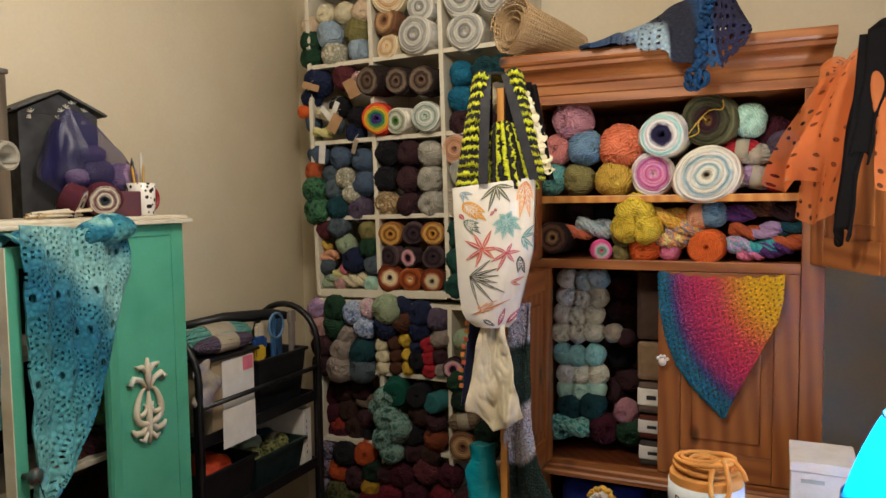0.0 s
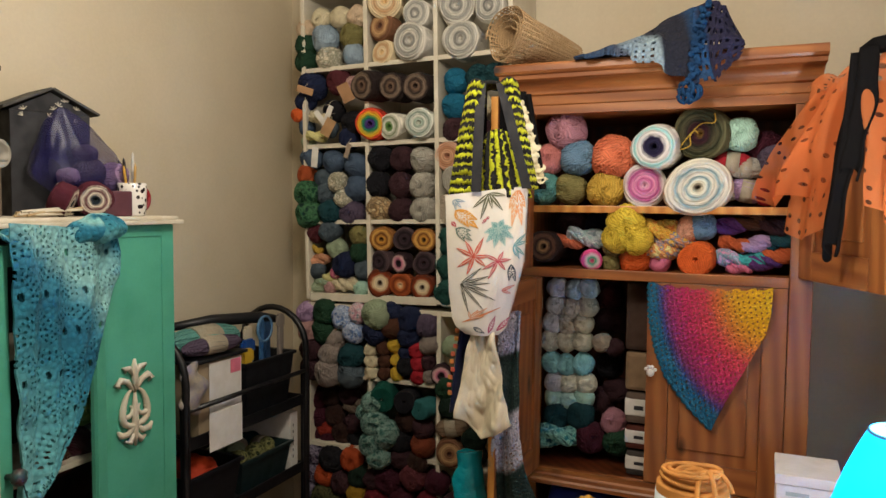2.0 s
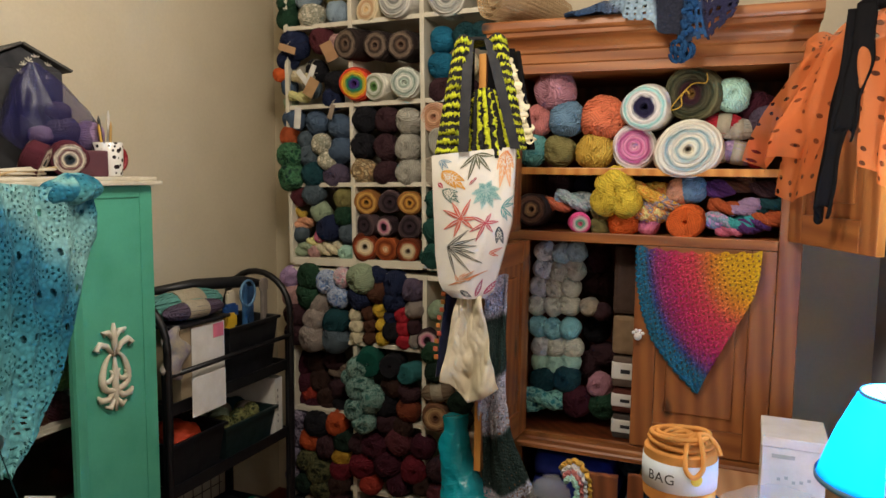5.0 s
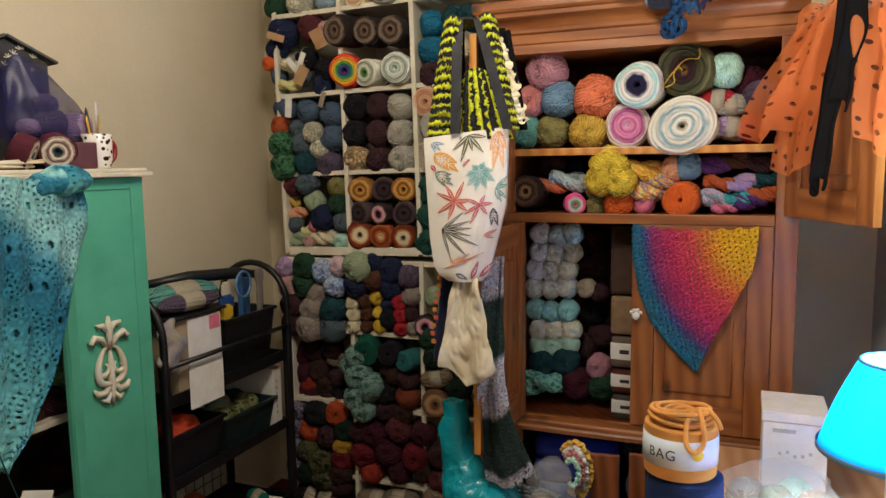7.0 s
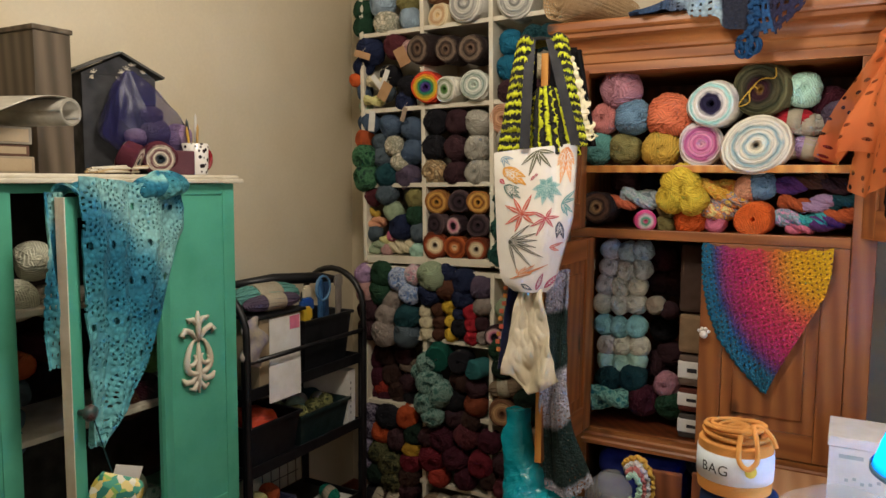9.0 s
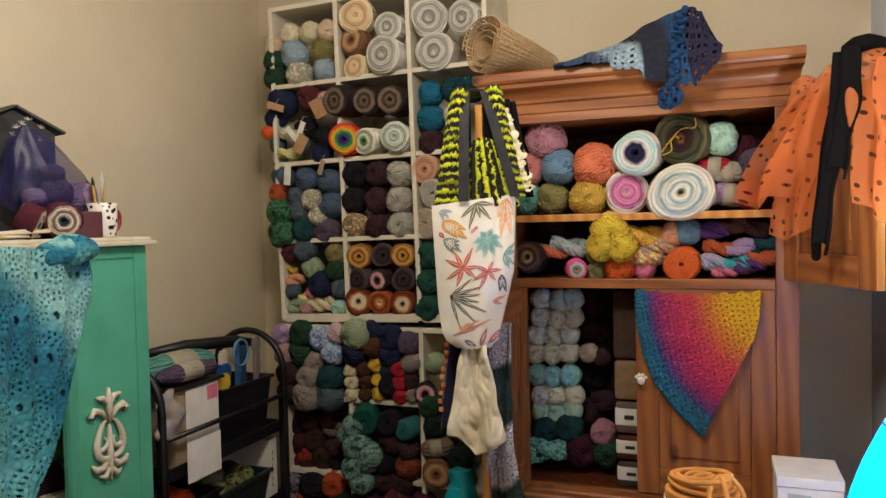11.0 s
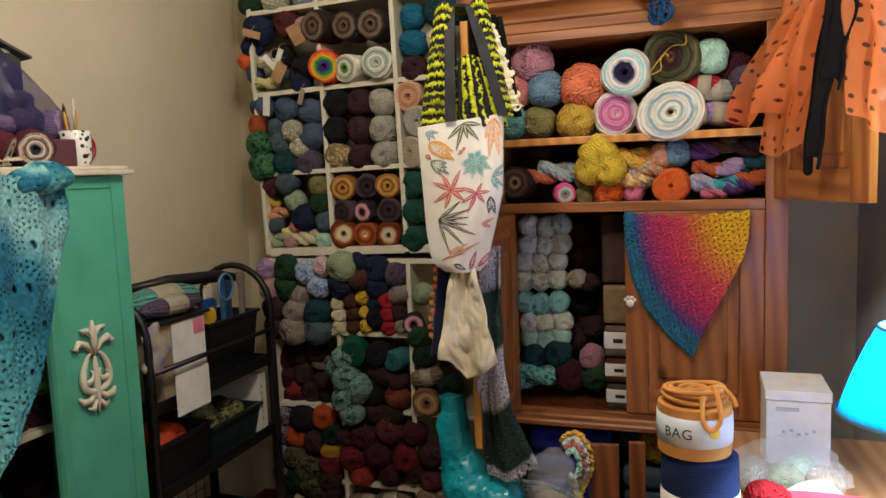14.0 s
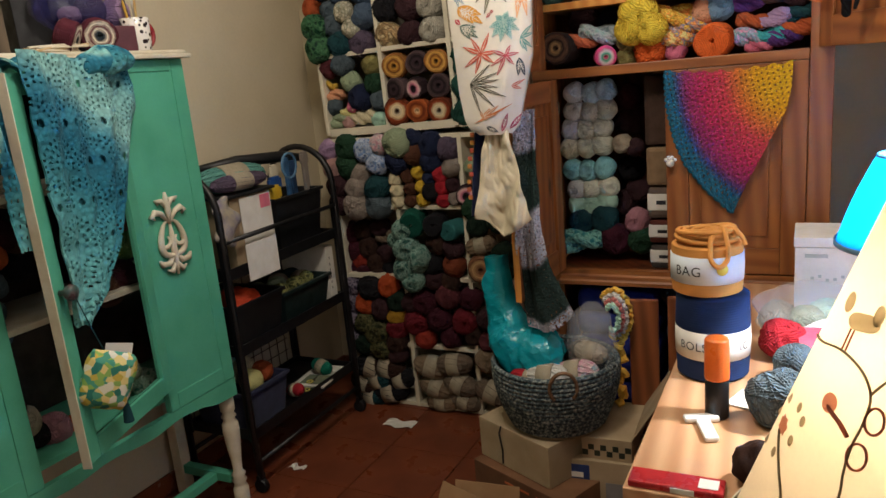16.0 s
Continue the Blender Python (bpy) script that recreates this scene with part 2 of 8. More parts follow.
def add_box(bm, x0, x1, y0, y1, z0, z1, bevel=0.0):
    r = bmesh.ops.create_cube(bm, size=1)
    vs = r["verts"]
    for v in vs:
        v.co = Vector(((x0 + x1) / 2 + v.co.x * (x1 - x0), (y0 + y1) / 2 + v.co.y * (y1 - y0), (z0 + z1) / 2 + v.co.z * (z1 - z0)))
    if bevel:
        es = list({e for v in vs for e in v.link_edges})
        bmesh.ops.bevel(bm, geom=es, offset=bevel, segments=2, profile=0.6, affect="EDGES")
    return vs


def box(x0, x1, y0, y1, z0, z1, bevel=0.003):
    bm = bmesh.new()
    add_box(bm, x0, x1, y0, y1, z0, z1, bevel)
    return bm


def tube(bm, pts, r, seg=8, closed=False, taper=None):
    """A round bar along points."""
    pts = [Vector(p) for p in pts]
    n = len(pts)
    rings = []
    up = Vector((0.31, 0.17, 0.93))
    for i, p in enumerate(pts):
        d = (pts[(i + 1) % n] - pts[i - 1]) if closed else (pts[min(i + 1, n - 1)] - pts[max(i - 1, 0)])
        d.normalize()
        a = d.cross(up)
        if a.length < 1e-3:
            a = d.cross(Vector((1, 0, 0)))
        a.normalize()
        c = d.cross(a)
        rad = taper(i / max(n - 1, 1)) * r if taper else r
        rings.append([bm.verts.new(p + rad * (math.cos(2 * math.pi * k / seg) * a + math.sin(2 * math.pi * k / seg) * c)) for k in range(seg)])
    for i in range(n if closed else n - 1):
        A, B = rings[i], rings[(i + 1) % n]
        for k in range(seg):
            bm.faces.new((A[k], A[(k + 1) % seg], B[(k + 1) % seg], B[k]))
    if not closed:
        bm.faces.new(rings[0][::-1])
        bm.faces.new(rings[-1])


def rounded(points, n=6):
    """Points joined by a smooth curve."""
    P = [Vector(p) for p in points]
    out = []
    for i in range(len(P) - 1):
        a, b, c, d = P[max(i - 1, 0)], P[i], P[i + 1], P[min(i + 2, len(P) - 1)]
        for k in range(n):
            t = k / n
            out.append(0.5 * (2 * b + (c - a) * t + (2 * a - 5 * b + 4 * c - d) * t * t + (3 * b - a - 3 * c + d) * t ** 3))
    return out + [P[-1]]


def lathe(bm, profile, seg=28, axis="z", at=(0, 0, 0)):
    """Turn (radius, height) pairs about an axis; ends with radius 0 close."""
    rows = []
    for r, h in profile:
        row = []
        for k in range(seg):
            a = 2 * math.pi * k / seg
            p = (r * math.cos(a), r * math.sin(a), h) if axis == "z" else (r * math.cos(a), h, r * math.sin(a))
            row.append(bm.verts.new(Vector(p) + Vector(at)))
        rows.append(row)
    for A, B in zip(rows, rows[1:]):
        for k in range(seg):
            bm.faces.new((A[k], A[(k + 1) % seg], B[(k + 1) % seg], B[k]))
    for row, rev in ((rows[0], True), (rows[-1], False)):
        bm.faces.new(row[::-1] if rev else row)
    bmesh.ops.recalc_face_normals(bm, faces=bm.faces)


def sheet(nu, nv, f, hole=None, thick=0.0):
    """A cloth: a grid bent by f(u, v), with holes left out, and uv for its colours."""
    bm = bmesh.new()
    uvl = bm.loops.layers.uv.new("UVMap")
    grid = [[bm.verts.new(f(i / nu, j / nv)) for j in range(nv + 1)] for i in range(nu + 1)]
    for i in range(nu):
        for j in range(nv):
            if hole and hole((i + 0.5) / nu, (j + 0.5) / nv):
                continue
            fc = bm.faces.new((grid[i][j], grid[i + 1][j], grid[i + 1][j + 1], grid[i][j + 1]))
            for lp, (a, c) in zip(fc.loops, ((i, j), (i + 1, j), (i + 1, j + 1), (i, j + 1))):
                lp[uvl].uv = (a / nu, c / nv)
    loose = [v for v in bm.verts if not v.link_faces]
    bmesh.ops.delete(bm, geom=loose, context="VERTS")
    bmesh.ops.recalc_face_normals(bm, faces=bm.faces)
    return bm


def solidify(ob, t):
    md = ob.modifiers.new("thickness", "SOLIDIFY")
    md.thickness, md.offset = t, 0
    return ob


def wobble(p, scale, amp, seed=0.0):
    return amp * noise.noise(Vector((p[0] * scale + seed, p[1] * scale - seed, p[2] * scale + 2 * seed)))


# ---- structure ----
XL, XR, YB, YF, ZC = -2.108, 0.40, 2.95, -1.6, 2.95


def structure(name, bm, material, label):
    return tagged(part(name, bm, material), label, name.split("_")[0], kind="structure")


floor_ob = structure("floor", box(XL - 0.1, XR + 0.1, YF - 0.1, YB + 0.1, -0.15, -0.006, 0), GROUT, "reddish brown tiled floor with dark joints")
structure("wall_left", box(XL - 0.12, XL, YF - 0.1, YB + 0.1, -0.1, ZC, 0), WALL, "plain cream painted wall")
structure("wall_back", box(XL, XR, YB, YB + 0.12, -0.1, ZC, 0), WALL, "cream painted wall behind bookcase and wardrobe")
structure("wall_right", box(XR, XR + 0.12, YF - 0.1, YB + 0.1, -0.1, ZC, 0), WALL_LAMP_TINT, "painted wall beside the table, tinted blue-grey for lamp light")
structure("wall_front", box(XL, XR, YF - 0.12, YF, -0.1, ZC, 0), WALL, "plain cream painted wall")
structure("ceiling", box(XL - 0.12, XR + 0.12, YF - 0.12, YB + 0.12, ZC + 0.002, ZC + 0.1, 0), CEILING, "plain white painted ceiling")
structure("baseboard_left", box(XL + 0.001, XL + 0.014, YF, YB, 0, 0.075, 0.003), TILE, "low terracotta skirting along the wall")
structure("baseboard_back", box(XL + 0.016, XR, YB - 0.014, YB - 0.001, 0, 0.075, 0.003), TILE, "low terracotta skirting along the wall")


# ---- bookcase ----
def bookcase(name, label, at, lean, xs, zs, depth, toprail, skip=()):
    """Cells between uprights xs and shelves zs; y grows to the back."""
    case = tagged(new(name), label, "bookcase")
    case.matrix_basis = pose(*at, 0, lean, 0)
    t = 0.009
    z0, z1 = zs[0], zs[-1]
    for i, x in enumerate(xs):
        part("upright", box(x - t, x + t, 0, depth, z0 - t, z1 + t, 0.0015), WHITE_BOARD, case)
    for j, z in enumerate(zs):
        for a, c in zip(xs, xs[1:]):
            if (j, a) in skip:
                continue
            th = 0.016 if j == toprail else t
            part("shelf_board", box(a + t + 0.0005, c - t - 0.0005, 0.003, depth - 0.008, z - th, z + th, 0.0015), WHITE_BOARD, case)
    part("back_panel", box(xs[0] + t, xs[-1] - t, depth - 0.007, depth - 0.001, z0, z1, 0), WHITE_BOARD, case)
    return case


COLS = [0.0, 0.303, 0.616, 0.925]
bookcase("bookcase", "white cube bookcase packed with dark yarn, deepened for shade", (-1.806, 2.64, 0), 0, COLS, [0.012, 0.297, 0.612, 0.925, 1.218], 0.30, -1)
bookcase("bookcase", "white cube bookcase leaning slightly, packed with yarn", (-1.808, 2.64, 1.254), -1.3, COLS, [-0.002, 0.318, 0.638, 0.958, 1.278], 0.30, 0)


# ---- wardrobe ----
WX0, WX1, WY, WB = -0.800, 0.125, 2.45, 2.93
wardrobe = thing("wardrobe", "honey pine wardrobe with open upper doors, filled with yarn", "wardrobe")


def moulding(x0, x1, y_back, profile):
    """A moulded board: (projection, height) pairs swept along x."""
    bm = bmesh.new()
    ends = []
    for x, side in ((x0, -1), (x1, 0.2)):
        ends.append([bm.verts.new((x + side * pr, WY - pr, z)) for pr, z in profile] + [bm.verts.new((x + side * profile[-1][0], y_back, profile[-1][1])), bm.verts.new((x + side * profile[0][0], y_back, profile[0][1]))])
    n = len(ends[0])
    for k in range(n):
        bm.faces.new((ends[0][k], ends[0][(k + 1) % n], ends[1][(k + 1) % n], ends[1][k]))
    bm.faces.new(ends[0][::-1])
    bm.faces.new(ends[1])
    bmesh.ops.recalc_face_normals(bm, faces=bm.faces)
    return bm


part("side_panel", box(WX0, WX0 + 0.02, WY + 0.022, WB, 0.06, 1.98), PINE_Z, wardrobe)
part("side_panel", box(WX1 - 0.02, WX1, WY + 0.022, WB, 0.06, 1.98), PINE_Z, wardrobe)
part("back_panel", box(WX0 + 0.02, WX1 - 0.02, WB - 0.012, WB, 0.06, 1.98, 0), PINE_SHADED, wardrobe)
CORNICE = [(0.002, 1.964), (0.002, 1.992), (0.007, 1.996), (0.009, 2.024), (0.016, 2.028)] + [(0.018 + 0.036 * (1 - math.cos(0.5 * math.pi * k / 7)), 2.030 + 0.042 * math.sin(0.5 * math.pi * k / 7)) for k in range(8)] + [(0.060, 2.076), (0.061, 2.088), (0.070, 2.092), (0.074, 2.1), (0.074, 2.118), (0.070, 2.125)]
part("cornice", moulding(WX0, WX1, WB, CORNICE), PINE_X, wardrobe)
part("stile", box(WX0, WX0 + 0.075, WY, WY + 0.021, 0.06, 1.407), PINE_Z, wardrobe)
part("stile", box(WX0, WX0 + 0.030, WY, WY + 0.021, 1.4405, 1.963), PINE_Z, wardrobe)
part("stile", box(WX1 - 0.065, WX1, WY, WY + 0.021, 0.06, 1.963), PINE_Z, wardrobe)
part("shelf_board", box(WX0 + 0.021, WX1 - 0.021, WY + 0.024, WB - 0.013, 1.632, 1.652), PINE_X, wardrobe)
part("shelf_front", box(WX0 + 0.0305, WX1 - 0.0665, WY + 0.003, WY + 0.022, 1.63, 1.654), PINE_EDGE, wardrobe)
part("shelf_board", box(WX0 + 0.021, WX1 - 0.021, WY + 0.024, WB - 0.013, 1.412, 1.436), PINE_X, wardrobe)
part("shelf_front", box(WX0, WX1 - 0.0665, WY - 0.004, WY + 0.022, 1.408, 1.44), PINE_X, wardrobe)
part("bottom_board", box(WX0 + 0.021, WX1 - 0.021, WY + 0.024, WB - 0.013, 0.70, 0.722), PINE_SHADED, wardrobe)
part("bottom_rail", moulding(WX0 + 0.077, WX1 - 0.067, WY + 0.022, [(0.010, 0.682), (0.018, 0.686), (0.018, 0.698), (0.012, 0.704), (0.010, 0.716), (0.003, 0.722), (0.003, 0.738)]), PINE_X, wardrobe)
part("base_board", box(WX0 + 0.021, WX1 - 0.021, WY + 0.024, WB - 0.013, 0.10, 0.12), PINE_SHADED, wardrobe)
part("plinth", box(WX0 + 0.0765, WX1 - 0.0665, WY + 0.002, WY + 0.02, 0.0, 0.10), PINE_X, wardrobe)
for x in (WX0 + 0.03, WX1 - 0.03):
    part("foot", box(x - 0.03, x + 0.03, WY + 0.03, WB - 0.03, 0.0, 0.059), PINE_SHADED, wardrobe)


def panel_door(name, width, height, parent, at, rz, sign, label):
    """Frame and raised panel; local x runs from the hinge, z from the lower edge."""
    door = part(name, box(min(0, sign * 0.07), max(0, sign * 0.07), 0, 0.022, 0, height), PINE_Z, parent, label)
    door.matrix_basis = pose(*at, 0, 0, rz)
    a, c = sorted((sign * (width - 0.07), sign * width))
    part("door_stile", box(a, c, 0, 0.022, 0, height), PINE_Z, door)
    if sign > 0:
        part("door_edge", box(c + 0.0002, c + 0.002, 0.0005, 0.0215, 0.001, height - 0.001, 0.0008), PINE_EDGE, door, "pale pine door edge")
    a, c = sorted((sign * 0.0705, sign * (width - 0.0705)))
    part("door_rail", box(a, c, 0, 0.022, 0, 0.085), PINE_X, door)
    part("door_rail", box(a, c, 0, 0.022, height - 0.07, height), PINE_X, door)
    bm = box(a + 0.001, c - 0.001, 0.008, 0.014, 0.0855, height - 0.0705, 0)
    add_box(bm, a + 0.035, c - 0.035, 0.002, 0.0079, 0.125, height - 0.11, 0.005)
    add_box(bm, a + 0.035, c - 0.035, 0.0141, 0.02, 0.125, height - 0.11, 0.005)
    part("door_panel", bm, PINE_Z, door)
    return door


part_door = panel_door("door", 0.415, 0.665, wardrobe, (0.058, WY - 0.001, 0.742), 0, -1, "closed panelled pine door")
up_right = panel_door("door", 0.41, 0.53, wardrobe, (0.078, WY - 0.004, 1.44), -64, 1, "open panelled pine door")
up_right.matrix_basis = pose(0.082, WY - 0.006, 1.44, 0, 0, -64)
up_left = panel_door("door", 0.41, 0.53, wardrobe, (-0.768, WY - 0.006, 1.44), -88.4, 1, "open panelled pine door edge-on")
low_left = panel_door("door", 0.41, 0.665, wardrobe, (-0.732, WY - 0.006, 0.742), -93, 1, "open panelled pine door edge-on")

# paw-shaped white knob
bm = bmesh.new()
for dx, dz, r in ((0, -0.006, 0.013), (-0.014, 0.006, 0.006), (-0.005, 0.013, 0.006), (0.006, 0.013, 0.006), (0.015, 0.005, 0.006)):
    s = bmesh.ops.create_uvsphere(bm, u_segments=14, v_segments=8, radius=r)
    for v in s["verts"]:
        v.co = Vector((v.co.x + dx, v.co.y * 0.6, v.co.z + dz))
add_box(bm, -0.004, 0.004, 0, 0.02, -0.004, 0.004)
knob = part("knob", bm, PAPER, part_door, "white paw-shaped knob", True)
knob.matrix_basis = pose(-0.398, -0.02, 0.377)
for z in (1.31, 0.80):
    bm = box(-0.727, -0.724, WY + 0.0225, WY + 0.05, z - 0.02, z + 0.02, 0.001)
    tube(bm, [(-0.722, WY + 0.02, z - 0.02), (-0.722, WY + 0.02, z + 0.02)], 0.004)
    part("hinge", bm, STEEL, wardrobe, "steel hinge")


# ---- yarn ----
def strand_rings(bm, turns, r, size, rng, seg=24):
    """One long strand wound round and round, its axis wandering."""
    pts = []
    ph = rng.uniform(0, 6)
    for k in range(turns * seg):
        t = k / seg
        n = Vector((math.sin(2.4 * t + ph), 0.45 * math.sin(1.1 * t + ph), math.cos(2.4 * t + ph))).normalized()
        a = n.cross(Vector((0.2, 1, 0.1))).normalized()
        c = n.cross(a)
        off = 0.5 * math.sin(1.7 * t + ph)
        d = (a * math.cos(2 * math.pi * t) + c * math.sin(2 * math.pi * t)) * math.sqrt(1 - off * off) + n * off
        pts.append(shape_ball(d, 0.0) * r)
    tube(bm, pts, size, 3)


def shape_ball(d, seed):
    """A wound ball: slightly squared, dimpled where the strand is pulled."""
    e = [math.copysign(abs(c) ** 0.82, c) for c in d]
    q = Vector((e[0], e[1] * 0.92, e[2] * 0.93)) * 0.97
    k = 1 - 0.35 * math.exp(-((d.x ** 2 + d.z ** 2) / 0.035)) * (1 if d.y < 0 else 0)
    return q * k * (1 + 0.05 * noise.noise(d * 1.7 + Vector((seed, 0, seed))))


def ball_mesh(i):
    rng = random.Random(40 + i)
    bm = bmesh.new()
    bmesh.ops.create_uvsphere(bm, u_segments=26, v_segments=16, radius=1)
    for v in bm.verts:
        v.co = shape_ball(v.co.normalized(), i * 3.1)
    strand_rings(bm, 16, 1.0, 0.045, rng)
    return link_mesh("yarn_ball", bm, YARN["grey"], True)


def cake_mesh(i, depth):
    rng = random.Random(80 + i)
    bm = bmesh.new()
    prof = [(0.02, -depth * 0.55)]
    n = 10
    for k in range(n):
        a = 0.14 + 0.72 * k / n
        bulge = -depth - 0.05 * math.sin(math.pi * a)
        prof += [(a, bulge + 0.035), (a + 0.025, bulge - 0.012), (a + 0.05, bulge - 0.012)]
    prof += [(0.93, -depth * 0.93), (0.985, -depth * 0.78)]
    m = 8
    for k in range(m):
        y = -depth * 0.7 + 1.4 * depth * k / m
        prof += [(0.985, y), (1.0, y + 0.05 * depth), (0.985, y + 0.13 * depth)]
    prof += [(0.95, depth * 0.9), (0.8, depth), (0.05, depth)]
    lathe(bm, prof, 30, "y")
    for v in bm.verts:
        a = math.atan2(v.co.z, v.co.x)
        k = 1 + 0.045 * math.sin(2 * a + i) + 0.03 * math.sin(3 * a + 2 * i) + 0.02 * noise.noise(v.co * 2 + Vector((i, 0, 0)))
        v.co.x, v.co.z = v.co.x * k, v.co.z * k
    return link_mesh("yarn_cake", bm, YARN["grey"], True)


def skein_mesh(i):
    bm = bmesh.new()
    bmesh.ops.create_uvsphere(bm, u_segments=24, v_segments=18, radius=1)
    for v in bm.verts:
        d = v.co.normalized()
        f = 1 + 0.04 * noise.noise(d * 2 + Vector((i, 0, 0)))
        x = 1.55 * (abs(d.z) ** 0.75) * (1 if d.z > 0 else -1)
        v.co = Vector((x, d.y * 0.9, d.x * 0.86)) * f
    pts = []
    for k in range(14):
        a = 2 * math.pi * k / 14 + 0.1 * i
        for j in range(9):
            t = (-0.85 + 1.7 * j / 8) * (1 if k % 2 else -1)
            rr = math.sqrt(max(1 - abs(t) ** 2.67, 0.02))
            pts.append((1.55 * t, 0.92 * rr * math.cos(a + 0.3 * t), 0.88 * rr * math.sin(a + 0.3 * t)))
    tube(bm, pts, 0.06, 3)
    return link_mesh("yarn_skein", bm, YARN["grey"], True)


def hank_mesh(i):
    """A twisted hank: fat strands wound round each other."""
    bm = bmesh.new()
    pts = []
    for q in range(5):
        for s in range(2):
            for j in range(15):
                t = (-1.0 + 2.0 * j / 14) * (1 if s == 0 else -1)
                a = 1.5 * t + math.pi * s + 0.4 * i
                e = 0.34 * (1 - 0.5 * abs(t) ** 3)
                b = 2 * math.pi * q / 5 + 3 * t
                pts.append((1.15 * t, e * math.cos(a) + 0.26 * math.cos(b), e * math.sin(a) + 0.26 * math.sin(b)))
    tube(bm, pts, 0.2, 7)
    return link_mesh("yarn_hank", bm, YARN["grey"], True)


YARN_MESH = {
    "ball": [ball_mesh(i) for i in range(6)],
    "cake": [cake_mesh(i, 0.62) for i in range(4)],
    "bullet": [cake_mesh(i + 5, 1.15) for i in range(3)],
    "skein": [skein_mesh(i) for i in range(3)],
    "hank": [hank_mesh(i) for i in range(4)],
}
bm = bmesh.new()
lathe(bm, [(0.93, -0.5), (0.95, -0.5), (0.95, 0.5), (0.93, 0.5)], 24)
bmesh.ops.rotate(bm, verts=bm.verts, cent=(0, 0, 0), matrix=Matrix.Rotation(math.pi / 2, 3, "Y"))
# Band paper darkened in colour to stand for the dim bottom shelves.
LABEL_BAND = link_mesh("paper_band", bm, plain("dimmed_paper", "#A89E8A", "#968C78", 0.8), True)
KIND_WORDS = {"ball": ("yarn_ball", "wound yarn ball"), "cake": ("yarn_cake", "flat yarn cake"), "bullet": ("yarn_cake", "tall yarn cake"),
              "skein": ("yarn_skein", "banded yarn skein"), "hank": ("yarn_hank", "twisted yarn hank")}
WORDS = {"ring": " striped", "mix": " variegated", "spiral": " marled", "deep": "deep ", "dark": "dark ", "white": "white ", "gold": "gold ", "pink": "pink ", "dust": "dusty ",
         "pale": "pale ", "sky": "sky ", "sea": "sea ", "sun": "sunny "}


def colour_words(key):
    for a in ("ring", "mix", "spiral"):
        if key.endswith(a) and key != a:
            return key[:-len(a)] + WORDS[a]
    for a in ("deep", "sky", "sea", "dust", "pale"):
        if key.startswith(a):
            return a + " " + key[len(a):]
    return {"goldwhite": "gold and white ringed", "whiteblue": "white and blue ringed", "whitedark": "white and navy",
            "pinkwhite": "pink and white ringed", "pinkdark": "dark and pink ringed", "pinkgreen": "pink and green", "pinkteal": "pink and teal",
            "pineneedle": "pine green", "bottlegreen": "bottle green", "darkmintmix": "shaded mint variegated", "mintgrey": "mint and grey", "mintpale": "pale mint"}.get(key, key)


def put_yarn(place, group, rows):
    rng = random.Random(len(rows) * 7 + len(place))
    for x, y, z, r, kind, colour in rows:
        r *= (1.16 if r < 0.039 and y == 2.66 else 1.06) if kind in ("ball", "cake") else 1.0
        mesh = rng.choice(YARN_MESH[kind])
        name, words = KIND_WORDS[kind]
        ob = new(name, mesh)
        if kind == "ball":
            m = pose(x, y, z, rng.uniform(-30, 30), rng.uniform(-180, 180), rng.uniform(-30, 30))
        elif kind in ("cake", "bullet"):
            m = pose(x, y, z, rng.uniform(-8, 8), rng.uniform(-180, 180), rng.uniform(-12, 16))
        else:
            m = pose(x, y, z, rng.uniform(-90, 90), rng.uniform(-18, 18), rng.uniform(-14, 14))
        ob.matrix_basis = m @ Matrix.Diagonal((r, r, r, 1))
        ob.material_slots[0].link = "OBJECT"
        ob.material_slots[0].material = YARN[colour]
        tagged(ob, f"{colour_words(colour)} {words} {place}", "yarn", group)
        if kind == "skein":
            band = new("paper_band", LABEL_BAND)
            band.parent = ob
            band["label"] = "pale paper band"
put_yarn("in a white bookcase cell", "yarn in the bookcase", [
    (-1.837, 2.680, 2.394, 0.042, "ball", "beige"), (-1.760, 2.680, 2.431, 0.044, "ball", "cream"), (-1.670, 2.680, 2.429, 0.044, "ball", "cream"),
    (-1.587, 2.680, 2.428, 0.044, "ball", "beige"), (-1.743, 2.680, 2.346, 0.057, "ball", "skyblue"), (-1.612, 2.680, 2.349, 0.052, "ball", "olive"),
    (-1.840, 2.680, 2.329, 0.048, "ball", "forest"), (-1.839, 2.680, 2.259, 0.048, "ball", "forest"), (-1.721, 2.680, 2.261, 0.055, "ball", "speckle"),
    (-1.606, 2.680, 2.271, 0.047, "ball", "skyblue"),
])
put_yarn("in a white bookcase cell", "yarn in the bookcase", [
    (-1.449, 2.680, 2.464, 0.067, "cake", "creamring"), (-1.305, 2.680, 2.405, 0.057, "cake", "greyring"), (-1.454, 2.680, 2.366, 0.058, "cake", "brownring"),
    (-1.449, 2.680, 2.263, 0.052, "cake", "creamring"), (-1.311, 2.660, 2.292, 0.075, "cake", "greyring"), (-1.139, 2.680, 2.419, 0.071, "cake", "greyring"),
    (-0.989, 2.680, 2.407, 0.063, "cake", "greyring"), (-1.108, 2.680, 2.286, 0.074, "cake", "greyring"),
])
